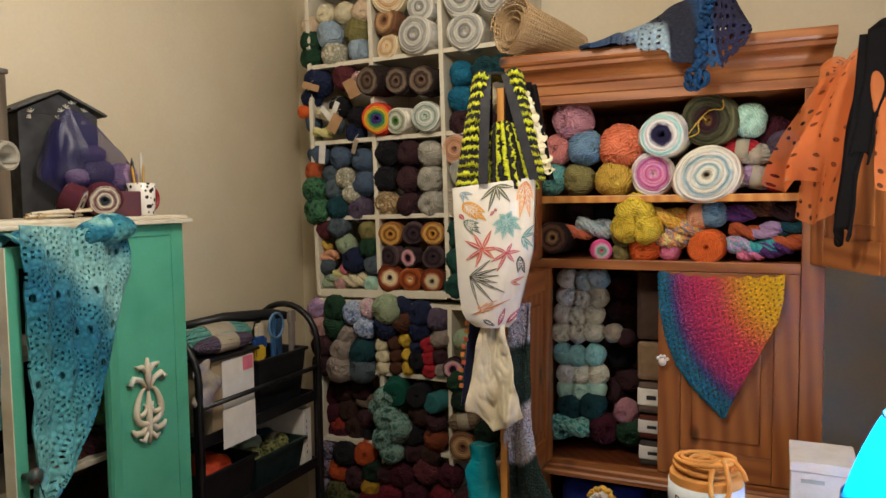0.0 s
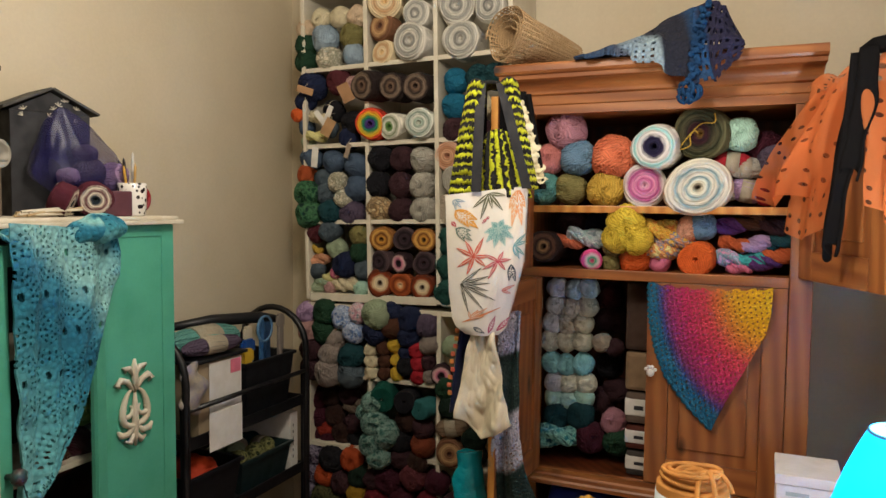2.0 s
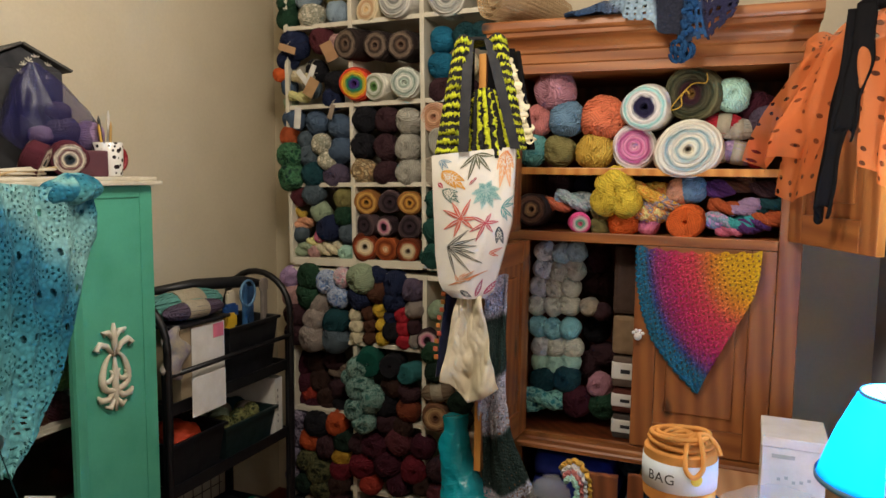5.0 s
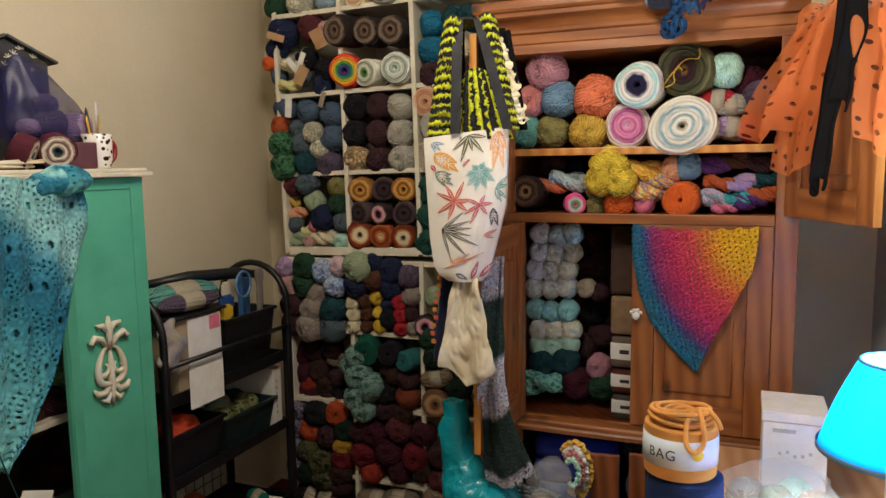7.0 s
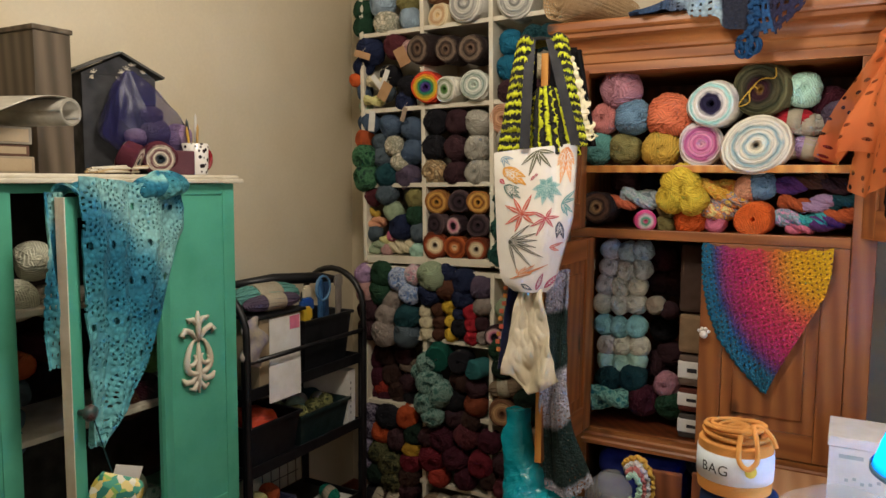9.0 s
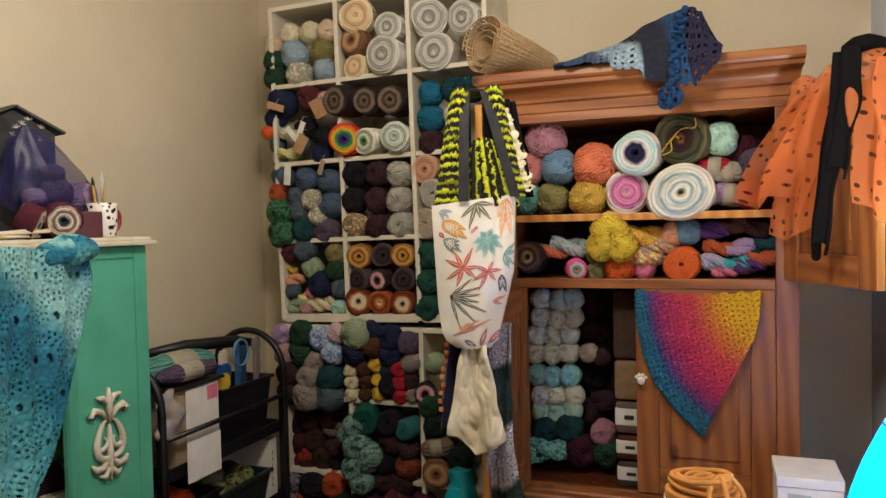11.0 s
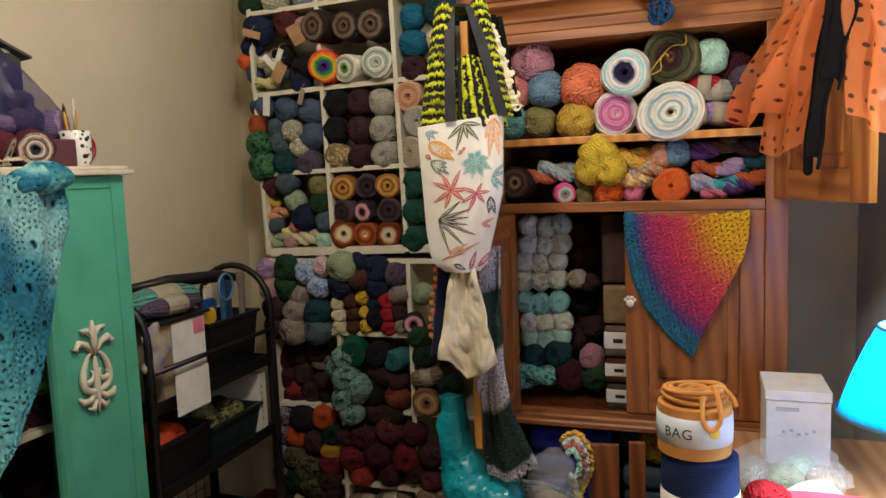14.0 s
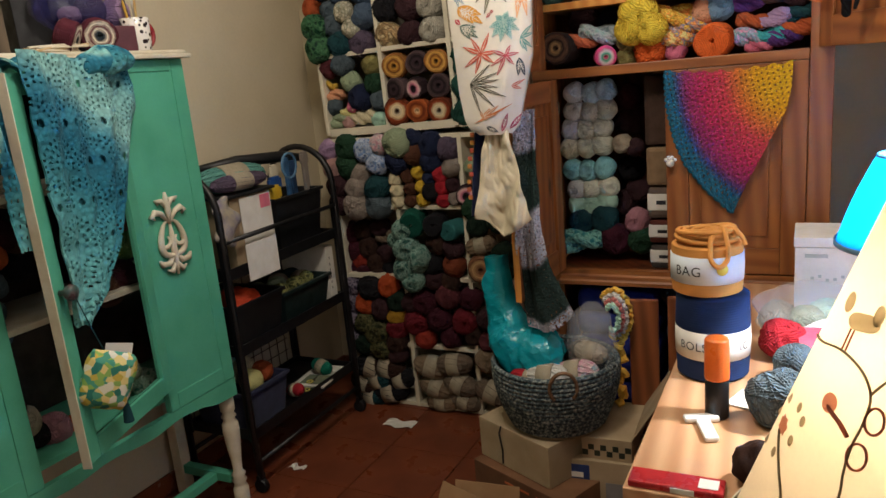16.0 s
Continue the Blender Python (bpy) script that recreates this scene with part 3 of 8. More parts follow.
put_yarn("in a white bookcase cell", "yarn in the bookcase", [
    (-1.807, 2.680, 2.153, 0.061, "ball", "navy"), (-1.674, 2.680, 2.164, 0.053, "ball", "maroon"), (-1.597, 2.680, 2.143, 0.042, "ball", "rose"),
    (-1.843, 2.680, 2.091, 0.046, "ball", "navy"), (-1.865, 2.650, 2.029, 0.028, "ball", "orange"), (-1.742, 2.640, 2.009, 0.039, "hank", "cream"),
    (-1.838, 2.680, 1.983, 0.037, "ball", "denim"), (-1.762, 2.640, 1.937, 0.035, "hank", "paleyellow"), (-1.701, 2.680, 2.042, 0.046, "ball", "black"),
    (-1.605, 2.680, 1.988, 0.050, "ball", "black"), (-1.831, 2.680, 1.912, 0.032, "ball", "sage"), (-1.624, 2.680, 1.926, 0.046, "ball", "navy"),
    (-1.721, 2.680, 1.970, 0.037, "ball", "slate"),
])
put_yarn("in a white bookcase cell", "yarn in the bookcase", [
    (-1.511, 2.680, 2.135, 0.065, "bullet", "darkspiral"), (-1.396, 2.680, 2.124, 0.059, "bullet", "darkspiral"), (-1.289, 2.680, 2.118, 0.061, "bullet", "darkspiral"),
    (-1.508, 2.680, 1.981, 0.066, "bullet", "rainbow"), (-1.394, 2.680, 1.967, 0.056, "bullet", "greenring"), (-1.282, 2.680, 1.972, 0.062, "bullet", "sagering"),
    (-1.142, 2.680, 2.134, 0.048, "ball", "peacock"), (-1.045, 2.680, 2.142, 0.051, "ball", "deepteal"), (-0.973, 2.680, 2.143, 0.051, "ball", "deepteal"),
    (-1.141, 2.680, 2.039, 0.052, "ball", "peacock"), (-1.040, 2.680, 2.039, 0.048, "ball", "cream"), (-1.141, 2.680, 1.943, 0.052, "ball", "plum"),
    (-1.040, 2.680, 1.940, 0.050, "ball", "plum"),
])
put_yarn("in a white bookcase cell", "yarn in the bookcase", [
    (-1.813, 2.680, 1.845, 0.048, "ball", "denim"), (-1.702, 2.680, 1.829, 0.048, "ball", "denim"), (-1.588, 2.680, 1.813, 0.051, "ball", "denim"),
    (-1.826, 2.660, 1.775, 0.040, "ball", "rust"), (-1.753, 2.680, 1.762, 0.039, "ball", "slate"), (-1.669, 2.660, 1.743, 0.042, "ball", "speckle"),
    (-1.588, 2.680, 1.717, 0.055, "ball", "denim"), (-1.814, 2.650, 1.695, 0.056, "ball", "greenmix"), (-1.736, 2.680, 1.696, 0.047, "ball", "slate"),
    (-1.641, 2.660, 1.673, 0.040, "ball", "speckle"), (-1.808, 2.650, 1.606, 0.058, "ball", "greenmix"), (-1.707, 2.660, 1.616, 0.052, "ball", "deepteal"),
    (-1.609, 2.680, 1.612, 0.054, "ball", "heather"), (-1.706, 2.660, 1.537, 0.048, "ball", "slate"), (-1.787, 2.680, 1.529, 0.045, "ball", "maroon"),
])
put_yarn("in a white bookcase cell", "yarn in the bookcase", [
    (-1.475, 2.680, 1.843, 0.055, "ball", "black"), (-1.371, 2.680, 1.836, 0.052, "ball", "plum"), (-1.279, 2.680, 1.830, 0.053, "ball", "grey"),
    (-1.485, 2.680, 1.734, 0.054, "ball", "black"), (-1.376, 2.680, 1.729, 0.054, "ball", "plum"), (-1.279, 2.680, 1.728, 0.055, "ball", "grey"),
    (-1.480, 2.680, 1.634, 0.054, "ball", "tweed"), (-1.376, 2.680, 1.626, 0.054, "ball", "plum"), (-1.273, 2.680, 1.630, 0.056, "ball", "grey"),
    (-1.164, 2.680, 1.845, 0.055, "cake", "tanring"), (-1.135, 2.680, 1.751, 0.054, "cake", "grey"), (-1.155, 2.680, 1.634, 0.058, "cake", "stone"),
    (-1.065, 2.680, 1.674, 0.052, "ball", "stone"), (-1.060, 2.680, 1.786, 0.052, "ball", "grey"),
])
put_yarn("in a white bookcase cell", "yarn in the bookcase", [
    (-1.797, 2.680, 1.454, 0.028, "hank", "mustard"), (-1.772, 2.680, 1.411, 0.036, "hank", "peach"), (-1.685, 2.680, 1.461, 0.045, "ball", "sage"),
    (-1.646, 2.680, 1.395, 0.054, "ball", "navy"), (-1.572, 2.680, 1.523, 0.044, "ball", "olive"), (-1.571, 2.680, 1.449, 0.044, "ball", "forest"),
    (-1.786, 2.680, 1.364, 0.036, "ball", "slate"), (-1.767, 2.680, 1.302, 0.039, "hank", "sage"), (-1.717, 2.680, 1.340, 0.031, "hank", "paleyellow"),
    (-1.690, 2.680, 1.358, 0.028, "ball", "pink"), (-1.677, 2.680, 1.302, 0.034, "hank", "cream"), (-1.624, 2.680, 1.316, 0.039, "hank", "cream"),
    (-1.563, 2.680, 1.297, 0.035, "ball", "mint"), (-1.720, 2.680, 1.291, 0.028, "ball", "rose"), (-1.554, 2.680, 1.375, 0.042, "ball", "slate"),
])
put_yarn("in a white bookcase cell", "yarn in the bookcase", [
    (-1.461, 2.680, 1.511, 0.051, "cake", "goldring"), (-1.357, 2.680, 1.512, 0.047, "cake", "darkring"), (-1.269, 2.680, 1.510, 0.048, "cake", "goldring"),
    (-1.461, 2.680, 1.415, 0.047, "cake", "darkring"), (-1.371, 2.680, 1.414, 0.042, "cake", "pinkdark"), (-1.269, 2.680, 1.416, 0.047, "cake", "darkring"),
    (-1.470, 2.680, 1.324, 0.056, "cake", "goldwhite"), (-1.371, 2.680, 1.323, 0.048, "cake", "rustring"), (-1.273, 2.680, 1.322, 0.051, "cake", "goldwhite"),
    (-1.160, 2.680, 1.507, 0.056, "ball", "deepgreen"), (-1.162, 2.680, 1.406, 0.056, "ball", "deepgreen"), (-1.162, 2.680, 1.304, 0.058, "ball", "deepgreen"),
    (-1.054, 2.680, 1.504, 0.052, "ball", "deepgreen"), (-1.053, 2.680, 1.404, 0.053, "ball", "deepgreen"), (-1.057, 2.680, 1.308, 0.053, "ball", "deepgreen"),
])
put_yarn("in a white bookcase cell", "yarn in the bookcase", [
    (-1.823, 2.652, 1.183, 0.044, "ball", "lilac"), (-1.722, 2.652, 1.190, 0.056, "ball", "forest"), (-1.732, 2.652, 1.107, 0.054, "ball", "forest"),
    (-1.636, 2.652, 1.174, 0.051, "ball", "bluemix"), (-1.562, 2.652, 1.196, 0.043, "ball", "pinkmix"), (-1.808, 2.652, 1.100, 0.047, "ball", "rose"),
    (-1.584, 2.652, 1.114, 0.048, "ball", "bluemix"), (-1.672, 2.652, 1.075, 0.045, "ball", "taupe"), (-1.689, 2.632, 1.012, 0.049, "ball", "taupe"),
    (-1.596, 2.652, 1.010, 0.057, "ball", "deepteal"), (-1.699, 2.632, 0.935, 0.060, "ball", "taupe"), (-1.599, 2.652, 0.934, 0.060, "ball", "slate"),
    (-1.787, 2.652, 1.022, 0.056, "ball", "plum"), (-1.791, 2.652, 0.944, 0.052, "ball", "plum"),
])
# Lower cells: dark yarn, with the dim light partly put into its colours.
put_yarn("in a white bookcase cell", "yarn in the bookcase", [
    (-1.796, 2.712, 0.793, 0.048, "ball", "burgundy"), (-1.732, 2.712, 0.808, 0.044, "ball", "bark"), (-1.788, 2.712, 0.714, 0.051, "ball", "burgundy"),
    (-1.710, 2.712, 0.729, 0.050, "ball", "bark"), (-1.758, 2.712, 0.669, 0.045, "ball", "brick"), (-1.676, 2.712, 0.663, 0.048, "ball", "bark"),
    (-1.608, 2.712, 0.780, 0.043, "hank", "umber"), (-1.624, 2.712, 0.700, 0.045, "ball", "plum"), (-1.818, 2.712, 0.626, 0.047, "ball", "burgundy"),
    (-1.742, 2.712, 0.619, 0.046, "ball", "burgundy"), (-1.666, 2.712, 0.607, 0.045, "ball", "bark"), (-1.609, 2.712, 0.622, 0.045, "ball", "black"),
    (-1.643, 2.712, 0.823, 0.045, "ball", "plum"), (-1.833, 2.712, 0.832, 0.041, "ball", "burgundy"),
])
put_yarn("in a white bookcase cell", "yarn in the bookcase", [
    (-1.463, 2.632, 1.200, 0.061, "ball", "sage"), (-1.482, 2.652, 1.121, 0.054, "ball", "navy"), (-1.398, 2.652, 1.149, 0.051, "ball", "brown"),
    (-1.316, 2.652, 1.182, 0.055, "ball", "navy"), (-1.325, 2.652, 1.118, 0.048, "ball", "navy"), (-1.243, 2.652, 1.167, 0.048, "ball", "heather"),
    (-1.236, 2.652, 1.090, 0.042, "ball", "taupe"), (-1.401, 2.652, 1.213, 0.042, "ball", "navy"), (-1.504, 2.652, 1.045, 0.030, "ball", "cream"),
    (-1.500, 2.652, 0.997, 0.031, "ball", "cream"), (-1.500, 2.652, 0.948, 0.031, "ball", "cream"), (-1.444, 2.652, 1.057, 0.032, "ball", "brown"),
    (-1.435, 2.652, 1.004, 0.030, "ball", "brown"), (-1.437, 2.652, 0.953, 0.030, "ball", "brown"), (-1.390, 2.652, 1.075, 0.032, "ball", "yellow"),
])
put_yarn("in a white bookcase cell", "yarn in the bookcase", [
    (-1.382, 2.652, 1.011, 0.028, "ball", "yellow"), (-1.379, 2.652, 0.957, 0.030, "ball", "yellow"), (-1.337, 2.652, 0.991, 0.041, "ball", "black"),
    (-1.340, 2.652, 1.049, 0.032, "ball", "navy"), (-1.288, 2.652, 1.061, 0.035, "ball", "red"), (-1.284, 2.652, 1.008, 0.033, "ball", "red"),
    (-1.283, 2.652, 0.955, 0.032, "ball", "red"), (-1.239, 2.652, 1.015, 0.032, "ball", "plum"), (-1.230, 2.652, 0.962, 0.031, "ball", "taupe"),
    (-1.436, 2.652, 0.864, 0.057, "bullet", "bottlegreen"), (-1.332, 2.652, 0.852, 0.049, "bullet", "black"), (-1.247, 2.652, 0.829, 0.044, "bullet", "lagoon"),
])
put_yarn("in a white bookcase cell", "yarn in the bookcase", [
    (-1.471, 2.612, 0.835, 0.048, "ball", "darkmintmix"), (-1.463, 2.612, 0.755, 0.056, "ball", "darkmintmix"), (-1.413, 2.612, 0.710, 0.056, "ball", "darkmintmix"),
    (-1.473, 2.612, 0.663, 0.054, "ball", "darkmintmix"), (-1.441, 2.612, 0.611, 0.049, "ball", "darkmintmix"), (-1.514, 2.612, 0.790, 0.033, "ball", "darkmintmix"),
])
put_yarn("in a white bookcase cell", "yarn in the bookcase", [
    (-1.330, 2.652, 0.767, 0.047, "ball", "bark"), (-1.262, 2.652, 0.744, 0.047, "ball", "plum"), (-1.260, 2.652, 0.675, 0.049, "ball", "clay"),
    (-1.357, 2.652, 0.679, 0.049, "ball", "black"), (-1.360, 2.652, 0.609, 0.045, "ball", "plum"), (-1.280, 2.652, 0.604, 0.045, "ball", "bark"),
    (-1.136, 2.652, 1.090, 0.041, "ball", "sage"), (-1.179, 2.652, 0.974, 0.042, "cake", "pinkdark"), (-1.154, 2.652, 0.923, 0.048, "ball", "forest"),
    (-1.141, 2.652, 0.850, 0.048, "ball", "pineneedle"), (-1.133, 2.652, 0.765, 0.044, "skein", "drab"), (-1.137, 2.652, 0.667, 0.055, "cake", "brownring"),
    (-1.037, 2.652, 0.731, 0.048, "ball", "pineneedle"), (-1.034, 2.652, 0.664, 0.048, "ball", "pineneedle"), (-1.047, 2.652, 0.865, 0.047, "ball", "pineneedle"),
])
put_yarn("in a white bookcase cell", "yarn in the bookcase", [
    (-1.787, 2.652, 0.559, 0.043, "ball", "duskmix"), (-1.792, 2.652, 0.486, 0.047, "ball", "duskmix"), (-1.796, 2.652, 0.403, 0.047, "ball", "duskmix"),
    (-1.801, 2.652, 0.311, 0.047, "ball", "duskmix"), (-1.688, 2.652, 0.556, 0.059, "ball", "black"), (-1.590, 2.652, 0.568, 0.052, "ball", "ember"),
    (-1.720, 2.652, 0.482, 0.053, "ball", "ember"), (-1.643, 2.652, 0.462, 0.052, "ball", "plum"), (-1.554, 2.652, 0.502, 0.051, "ball", "pineneedle"),
    (-1.568, 2.652, 0.431, 0.045, "ball", "ochre"), (-1.570, 2.652, 0.373, 0.052, "ball", "garnet"), (-1.732, 2.652, 0.391, 0.057, "ball", "swampmix"),
    (-1.676, 2.652, 0.346, 0.060, "ball", "swampmix"), (-1.662, 2.652, 0.273, 0.057, "ball", "swampmix"), (-1.750, 2.652, 0.290, 0.054, "ball", "pineneedle"),
    (-1.578, 2.652, 0.305, 0.053, "ball", "bark"),
])
put_yarn("in a white bookcase cell", "yarn in the bookcase", [
    (-1.730, 2.652, 0.166, 0.059, "skein", "black"), (-1.647, 2.652, 0.174, 0.058, "skein", "bark"), (-1.585, 2.652, 0.247, 0.047, "ball", "plum"),
    (-1.700, 2.652, 0.110, 0.056, "skein", "deepteal"), (-1.643, 2.652, 0.057, 0.059, "skein", "black"), (-1.740, 2.652, 0.020, 0.057, "skein", "deepteal"),
    (-1.778, 2.652, 0.084, 0.053, "skein", "bark"), (-1.582, 2.652, 0.123, 0.051, "skein", "black"),
])
put_yarn("in a white bookcase cell", "yarn in the bookcase", [
    (-1.414, 2.652, 0.506, 0.058, "ball", "burgundy"), (-1.301, 2.652, 0.538, 0.056, "ball", "maroon"), (-1.195, 2.652, 0.531, 0.050, "ball", "burgundy"),
    (-1.467, 2.652, 0.411, 0.059, "ball", "garnet"), (-1.352, 2.652, 0.432, 0.058, "ball", "burgundy"), (-1.231, 2.652, 0.427, 0.057, "ball", "garnet"),
    (-1.433, 2.652, 0.333, 0.048, "ball", "brick"), (-1.305, 2.652, 0.352, 0.048, "ball", "burgundy"), (-1.196, 2.652, 0.365, 0.041, "ball", "bark"),
    (-1.485, 2.652, 0.502, 0.048, "ball", "plum"), (-1.418, 2.652, 0.200, 0.056, "skein", "drab"), (-1.304, 2.652, 0.225, 0.055, "skein", "umber"),
    (-1.399, 2.652, 0.106, 0.056, "skein", "drab"), (-1.285, 2.652, 0.132, 0.055, "skein", "umber"), (-1.378, 2.652, 0.037, 0.051, "skein", "drab"),
    (-1.264, 2.652, 0.056, 0.050, "skein", "umber"),
])
put_yarn("in a white bookcase cell", "yarn in the bookcase", [
    (-1.124, 2.652, 0.447, 0.051, "ball", "plum"), (-1.035, 2.652, 0.441, 0.050, "ball", "plum"), (-1.127, 2.652, 0.345, 0.046, "ball", "maroon"),
    (-1.043, 2.652, 0.340, 0.047, "ball", "bark"), (-1.144, 2.652, 0.261, 0.053, "ball", "drab"), (-1.062, 2.652, 0.248, 0.047, "ball", "drab"),
    (-1.125, 2.652, 0.111, 0.060, "skein", "umber"), (-1.061, 2.652, 0.092, 0.048, "skein", "umber"),
])
put_yarn("on a pine wardrobe shelf", "yarn in the wardrobe", [
    (-0.661, 2.540, 1.917, 0.068, "ball", "mauve"), (-0.715, 2.540, 1.816, 0.051, "ball", "dustpink"), (-0.619, 2.540, 1.820, 0.061, "ball", "steel"),
    (-0.733, 2.540, 1.714, 0.055, "ball", "seagreen"), (-0.641, 2.540, 1.711, 0.054, "ball", "olive"), (-0.494, 2.540, 1.818, 0.074, "ball", "coral"),
    (-0.519, 2.540, 1.711, 0.064, "ball", "mustard"), (-0.346, 2.540, 1.849, 0.076, "bullet", "whitedark"), (-0.390, 2.540, 1.719, 0.070, "cake", "pinkwhite"),
    (-0.204, 2.540, 1.893, 0.083, "cake", "mossring"), (-0.220, 2.510, 1.733, 0.100, "cake", "whiteblue"), (-0.092, 2.540, 1.884, 0.052, "ball", "mint"),
    (-0.115, 2.540, 1.792, 0.040, "skein", "red"), (-0.075, 2.540, 1.778, 0.036, "skein", "grey"), (-0.069, 2.540, 1.705, 0.040, "skein", "lilac"),
    (-0.125, 2.540, 1.704, 0.034, "skein", "white"), (-0.011, 2.540, 1.704, 0.044, "ball", "red"), (-0.020, 2.590, 1.838, 0.056, "ball", "burgundy"),
    (0.011, 2.540, 1.802, 0.050, "ball", "heather"),
])
put_yarn("on a pine wardrobe shelf", "yarn in the wardrobe", [
    (-0.722, 2.540, 1.508, 0.059, "bullet", "brownspiral"), (-0.647, 2.540, 1.528, 0.043, "hank", "coral"), (-0.587, 2.540, 1.544, 0.050, "hank", "mintgrey"),
    (-0.558, 2.510, 1.469, 0.034, "cake", "pinkgreen"), (-0.491, 2.540, 1.505, 0.033, "ball", "olive"), (-0.494, 2.540, 1.458, 0.032, "ball", "olive"),
    (-0.440, 2.492, 1.596, 0.062, "ball", "lemon"), (-0.405, 2.492, 1.545, 0.052, "ball", "lemon"), (-0.466, 2.492, 1.548, 0.050, "ball", "lemon"),
    (-0.413, 2.540, 1.474, 0.051, "ball", "tangerine"), (-0.329, 2.540, 1.575, 0.054, "hank", "gold"), (-0.302, 2.540, 1.522, 0.061, "hank", "sunmix"),
    (-0.242, 2.540, 1.580, 0.041, "ball", "peach"), (-0.201, 2.540, 1.587, 0.045, "ball", "steel"), (-0.211, 2.520, 1.485, 0.057, "bullet", "tangerine"),
    (-0.333, 2.540, 1.466, 0.035, "ball", "pink"), (-0.557, 2.640, 1.583, 0.052, "ball", "navy"), (-0.659, 2.640, 1.596, 0.052, "ball", "plum"),
])
put_yarn("on a pine wardrobe shelf", "yarn in the wardrobe", [
    (-0.120, 2.540, 1.592, 0.039, "hank", "purple"), (-0.064, 2.540, 1.605, 0.039, "hank", "brown"), (0.006, 2.540, 1.595, 0.038, "hank", "plum"),
    (0.035, 2.540, 1.544, 0.038, "hank", "deepteal"), (-0.105, 2.540, 1.536, 0.035, "hank", "rust"), (-0.042, 2.540, 1.534, 0.037, "hank", "lilac"),
    (-0.111, 2.540, 1.486, 0.039, "hank", "pinkteal"), (-0.059, 2.540, 1.484, 0.038, "hank", "turquoise"), (-0.013, 2.540, 1.479, 0.039, "hank", "purple"),
    (0.026, 2.540, 1.503, 0.039, "hank", "rust"), (-0.084, 2.540, 1.460, 0.031, "hank", "pink"),
])
put_yarn("on a pine wardrobe shelf", "yarn in the wardrobe", [
    (-0.714, 2.660, 1.349, 0.036, "ball", "white"), (-0.649, 2.660, 1.343, 0.036, "ball", "mintpale"), (-0.597, 2.660, 1.353, 0.035, "ball", "mintpale"),
    (-0.716, 2.660, 1.284, 0.036, "ball", "white"), (-0.656, 2.660, 1.278, 0.035, "ball", "ivory"), (-0.601, 2.660, 1.284, 0.036, "ball", "ivory"),
    (-0.729, 2.660, 1.217, 0.036, "ball", "white"), (-0.675, 2.660, 1.214, 0.036, "ball", "ivory"), (-0.615, 2.660, 1.219, 0.035, "ball", "ivory"),
    (-0.737, 2.660, 1.148, 0.036, "ball", "ivory"), (-0.675, 2.660, 1.149, 0.036, "ball", "ivory"), (-0.617, 2.660, 1.155, 0.036, "ball", "ivory"),
    (-0.729, 2.660, 1.066, 0.036, "ball", "aqua"), (-0.676, 2.660, 1.062, 0.036, "ball", "aqua"), (-0.613, 2.660, 1.069, 0.038, "ball", "aqua"),
    (-0.716, 2.660, 0.992, 0.036, "ball", "white"), (-0.661, 2.660, 0.992, 0.036, "ball", "ivory"), (-0.602, 2.660, 0.999, 0.036, "ball", "ivory"),
    (-0.718, 2.660, 0.931, 0.035, "ball", "mint"), (-0.663, 2.660, 0.931, 0.035, "ball", "mint"), (-0.609, 2.660, 0.944, 0.035, "ball", "mint"),
])
put_yarn("on a pine wardrobe shelf", "yarn in the wardrobe", [
    (-0.705, 2.640, 0.870, 0.048, "ball", "deepteal"), (-0.613, 2.640, 0.882, 0.050, "ball", "deepteal"), (-0.703, 2.590, 0.808, 0.064, "hank", "tealmix"),
    (-0.578, 2.640, 0.806, 0.056, "ball", "burgundy"), (-0.493, 2.640, 0.875, 0.045, "ball", "mauve"), (-0.540, 2.640, 1.159, 0.034, "ball", "stone"),
    (-0.494, 2.640, 1.144, 0.032, "ball", "plum"), (-0.479, 2.640, 0.806, 0.051, "ball", "forest"), (-0.533, 2.740, 1.318, 0.046, "ball", "burgundy"),
    (-0.498, 2.740, 1.231, 0.048, "ball", "plum"), (-0.547, 2.740, 1.230, 0.043, "ball", "plum"), (-0.531, 2.740, 1.055, 0.048, "ball", "black"),
    (-0.502, 2.740, 0.968, 0.048, "ball", "plum"), (-0.557, 2.740, 0.922, 0.048, "ball", "plum"),
])
put_yarn("on a shelf of the teal cabinet", "yarn in the teal cabinet", [
    (-1.860, 1.170, 1.375, 0.050, "ball", "ivory"), (-1.860, 1.120, 1.274, 0.052, "ball", "ivory"), (-1.860, 1.202, 1.262, 0.042, "ball", "stone"),
    (-1.860, 1.155, 1.151, 0.042, "ball", "burgundy"), (-1.860, 1.117, 1.104, 0.041, "ball", "rust"), (-1.860, 1.196, 1.133, 0.037, "ball", "brown"),
    (-1.860, 1.104, 1.026, 0.038, "ball", "slate"), (-1.860, 1.092, 0.957, 0.031, "ball", "slate"), (-1.860, 1.097, 0.891, 0.030, "ball", "denim"),
    (-1.860, 1.183, 1.052, 0.037, "ball", "black"), (-1.860, 1.535, 1.034, 0.045, "ball", "leaf"), (-1.860, 1.529, 1.120, 0.044, "ball", "rust"),
    (-1.860, 1.504, 0.934, 0.055, "ball", "burgundy"), (-1.860, 1.442, 0.908, 0.047, "ball", "brown"), (-1.860, 1.401, 1.042, 0.051, "ball", "plum"),
    (-1.860, 1.372, 1.148, 0.049, "ball", "black"),
])
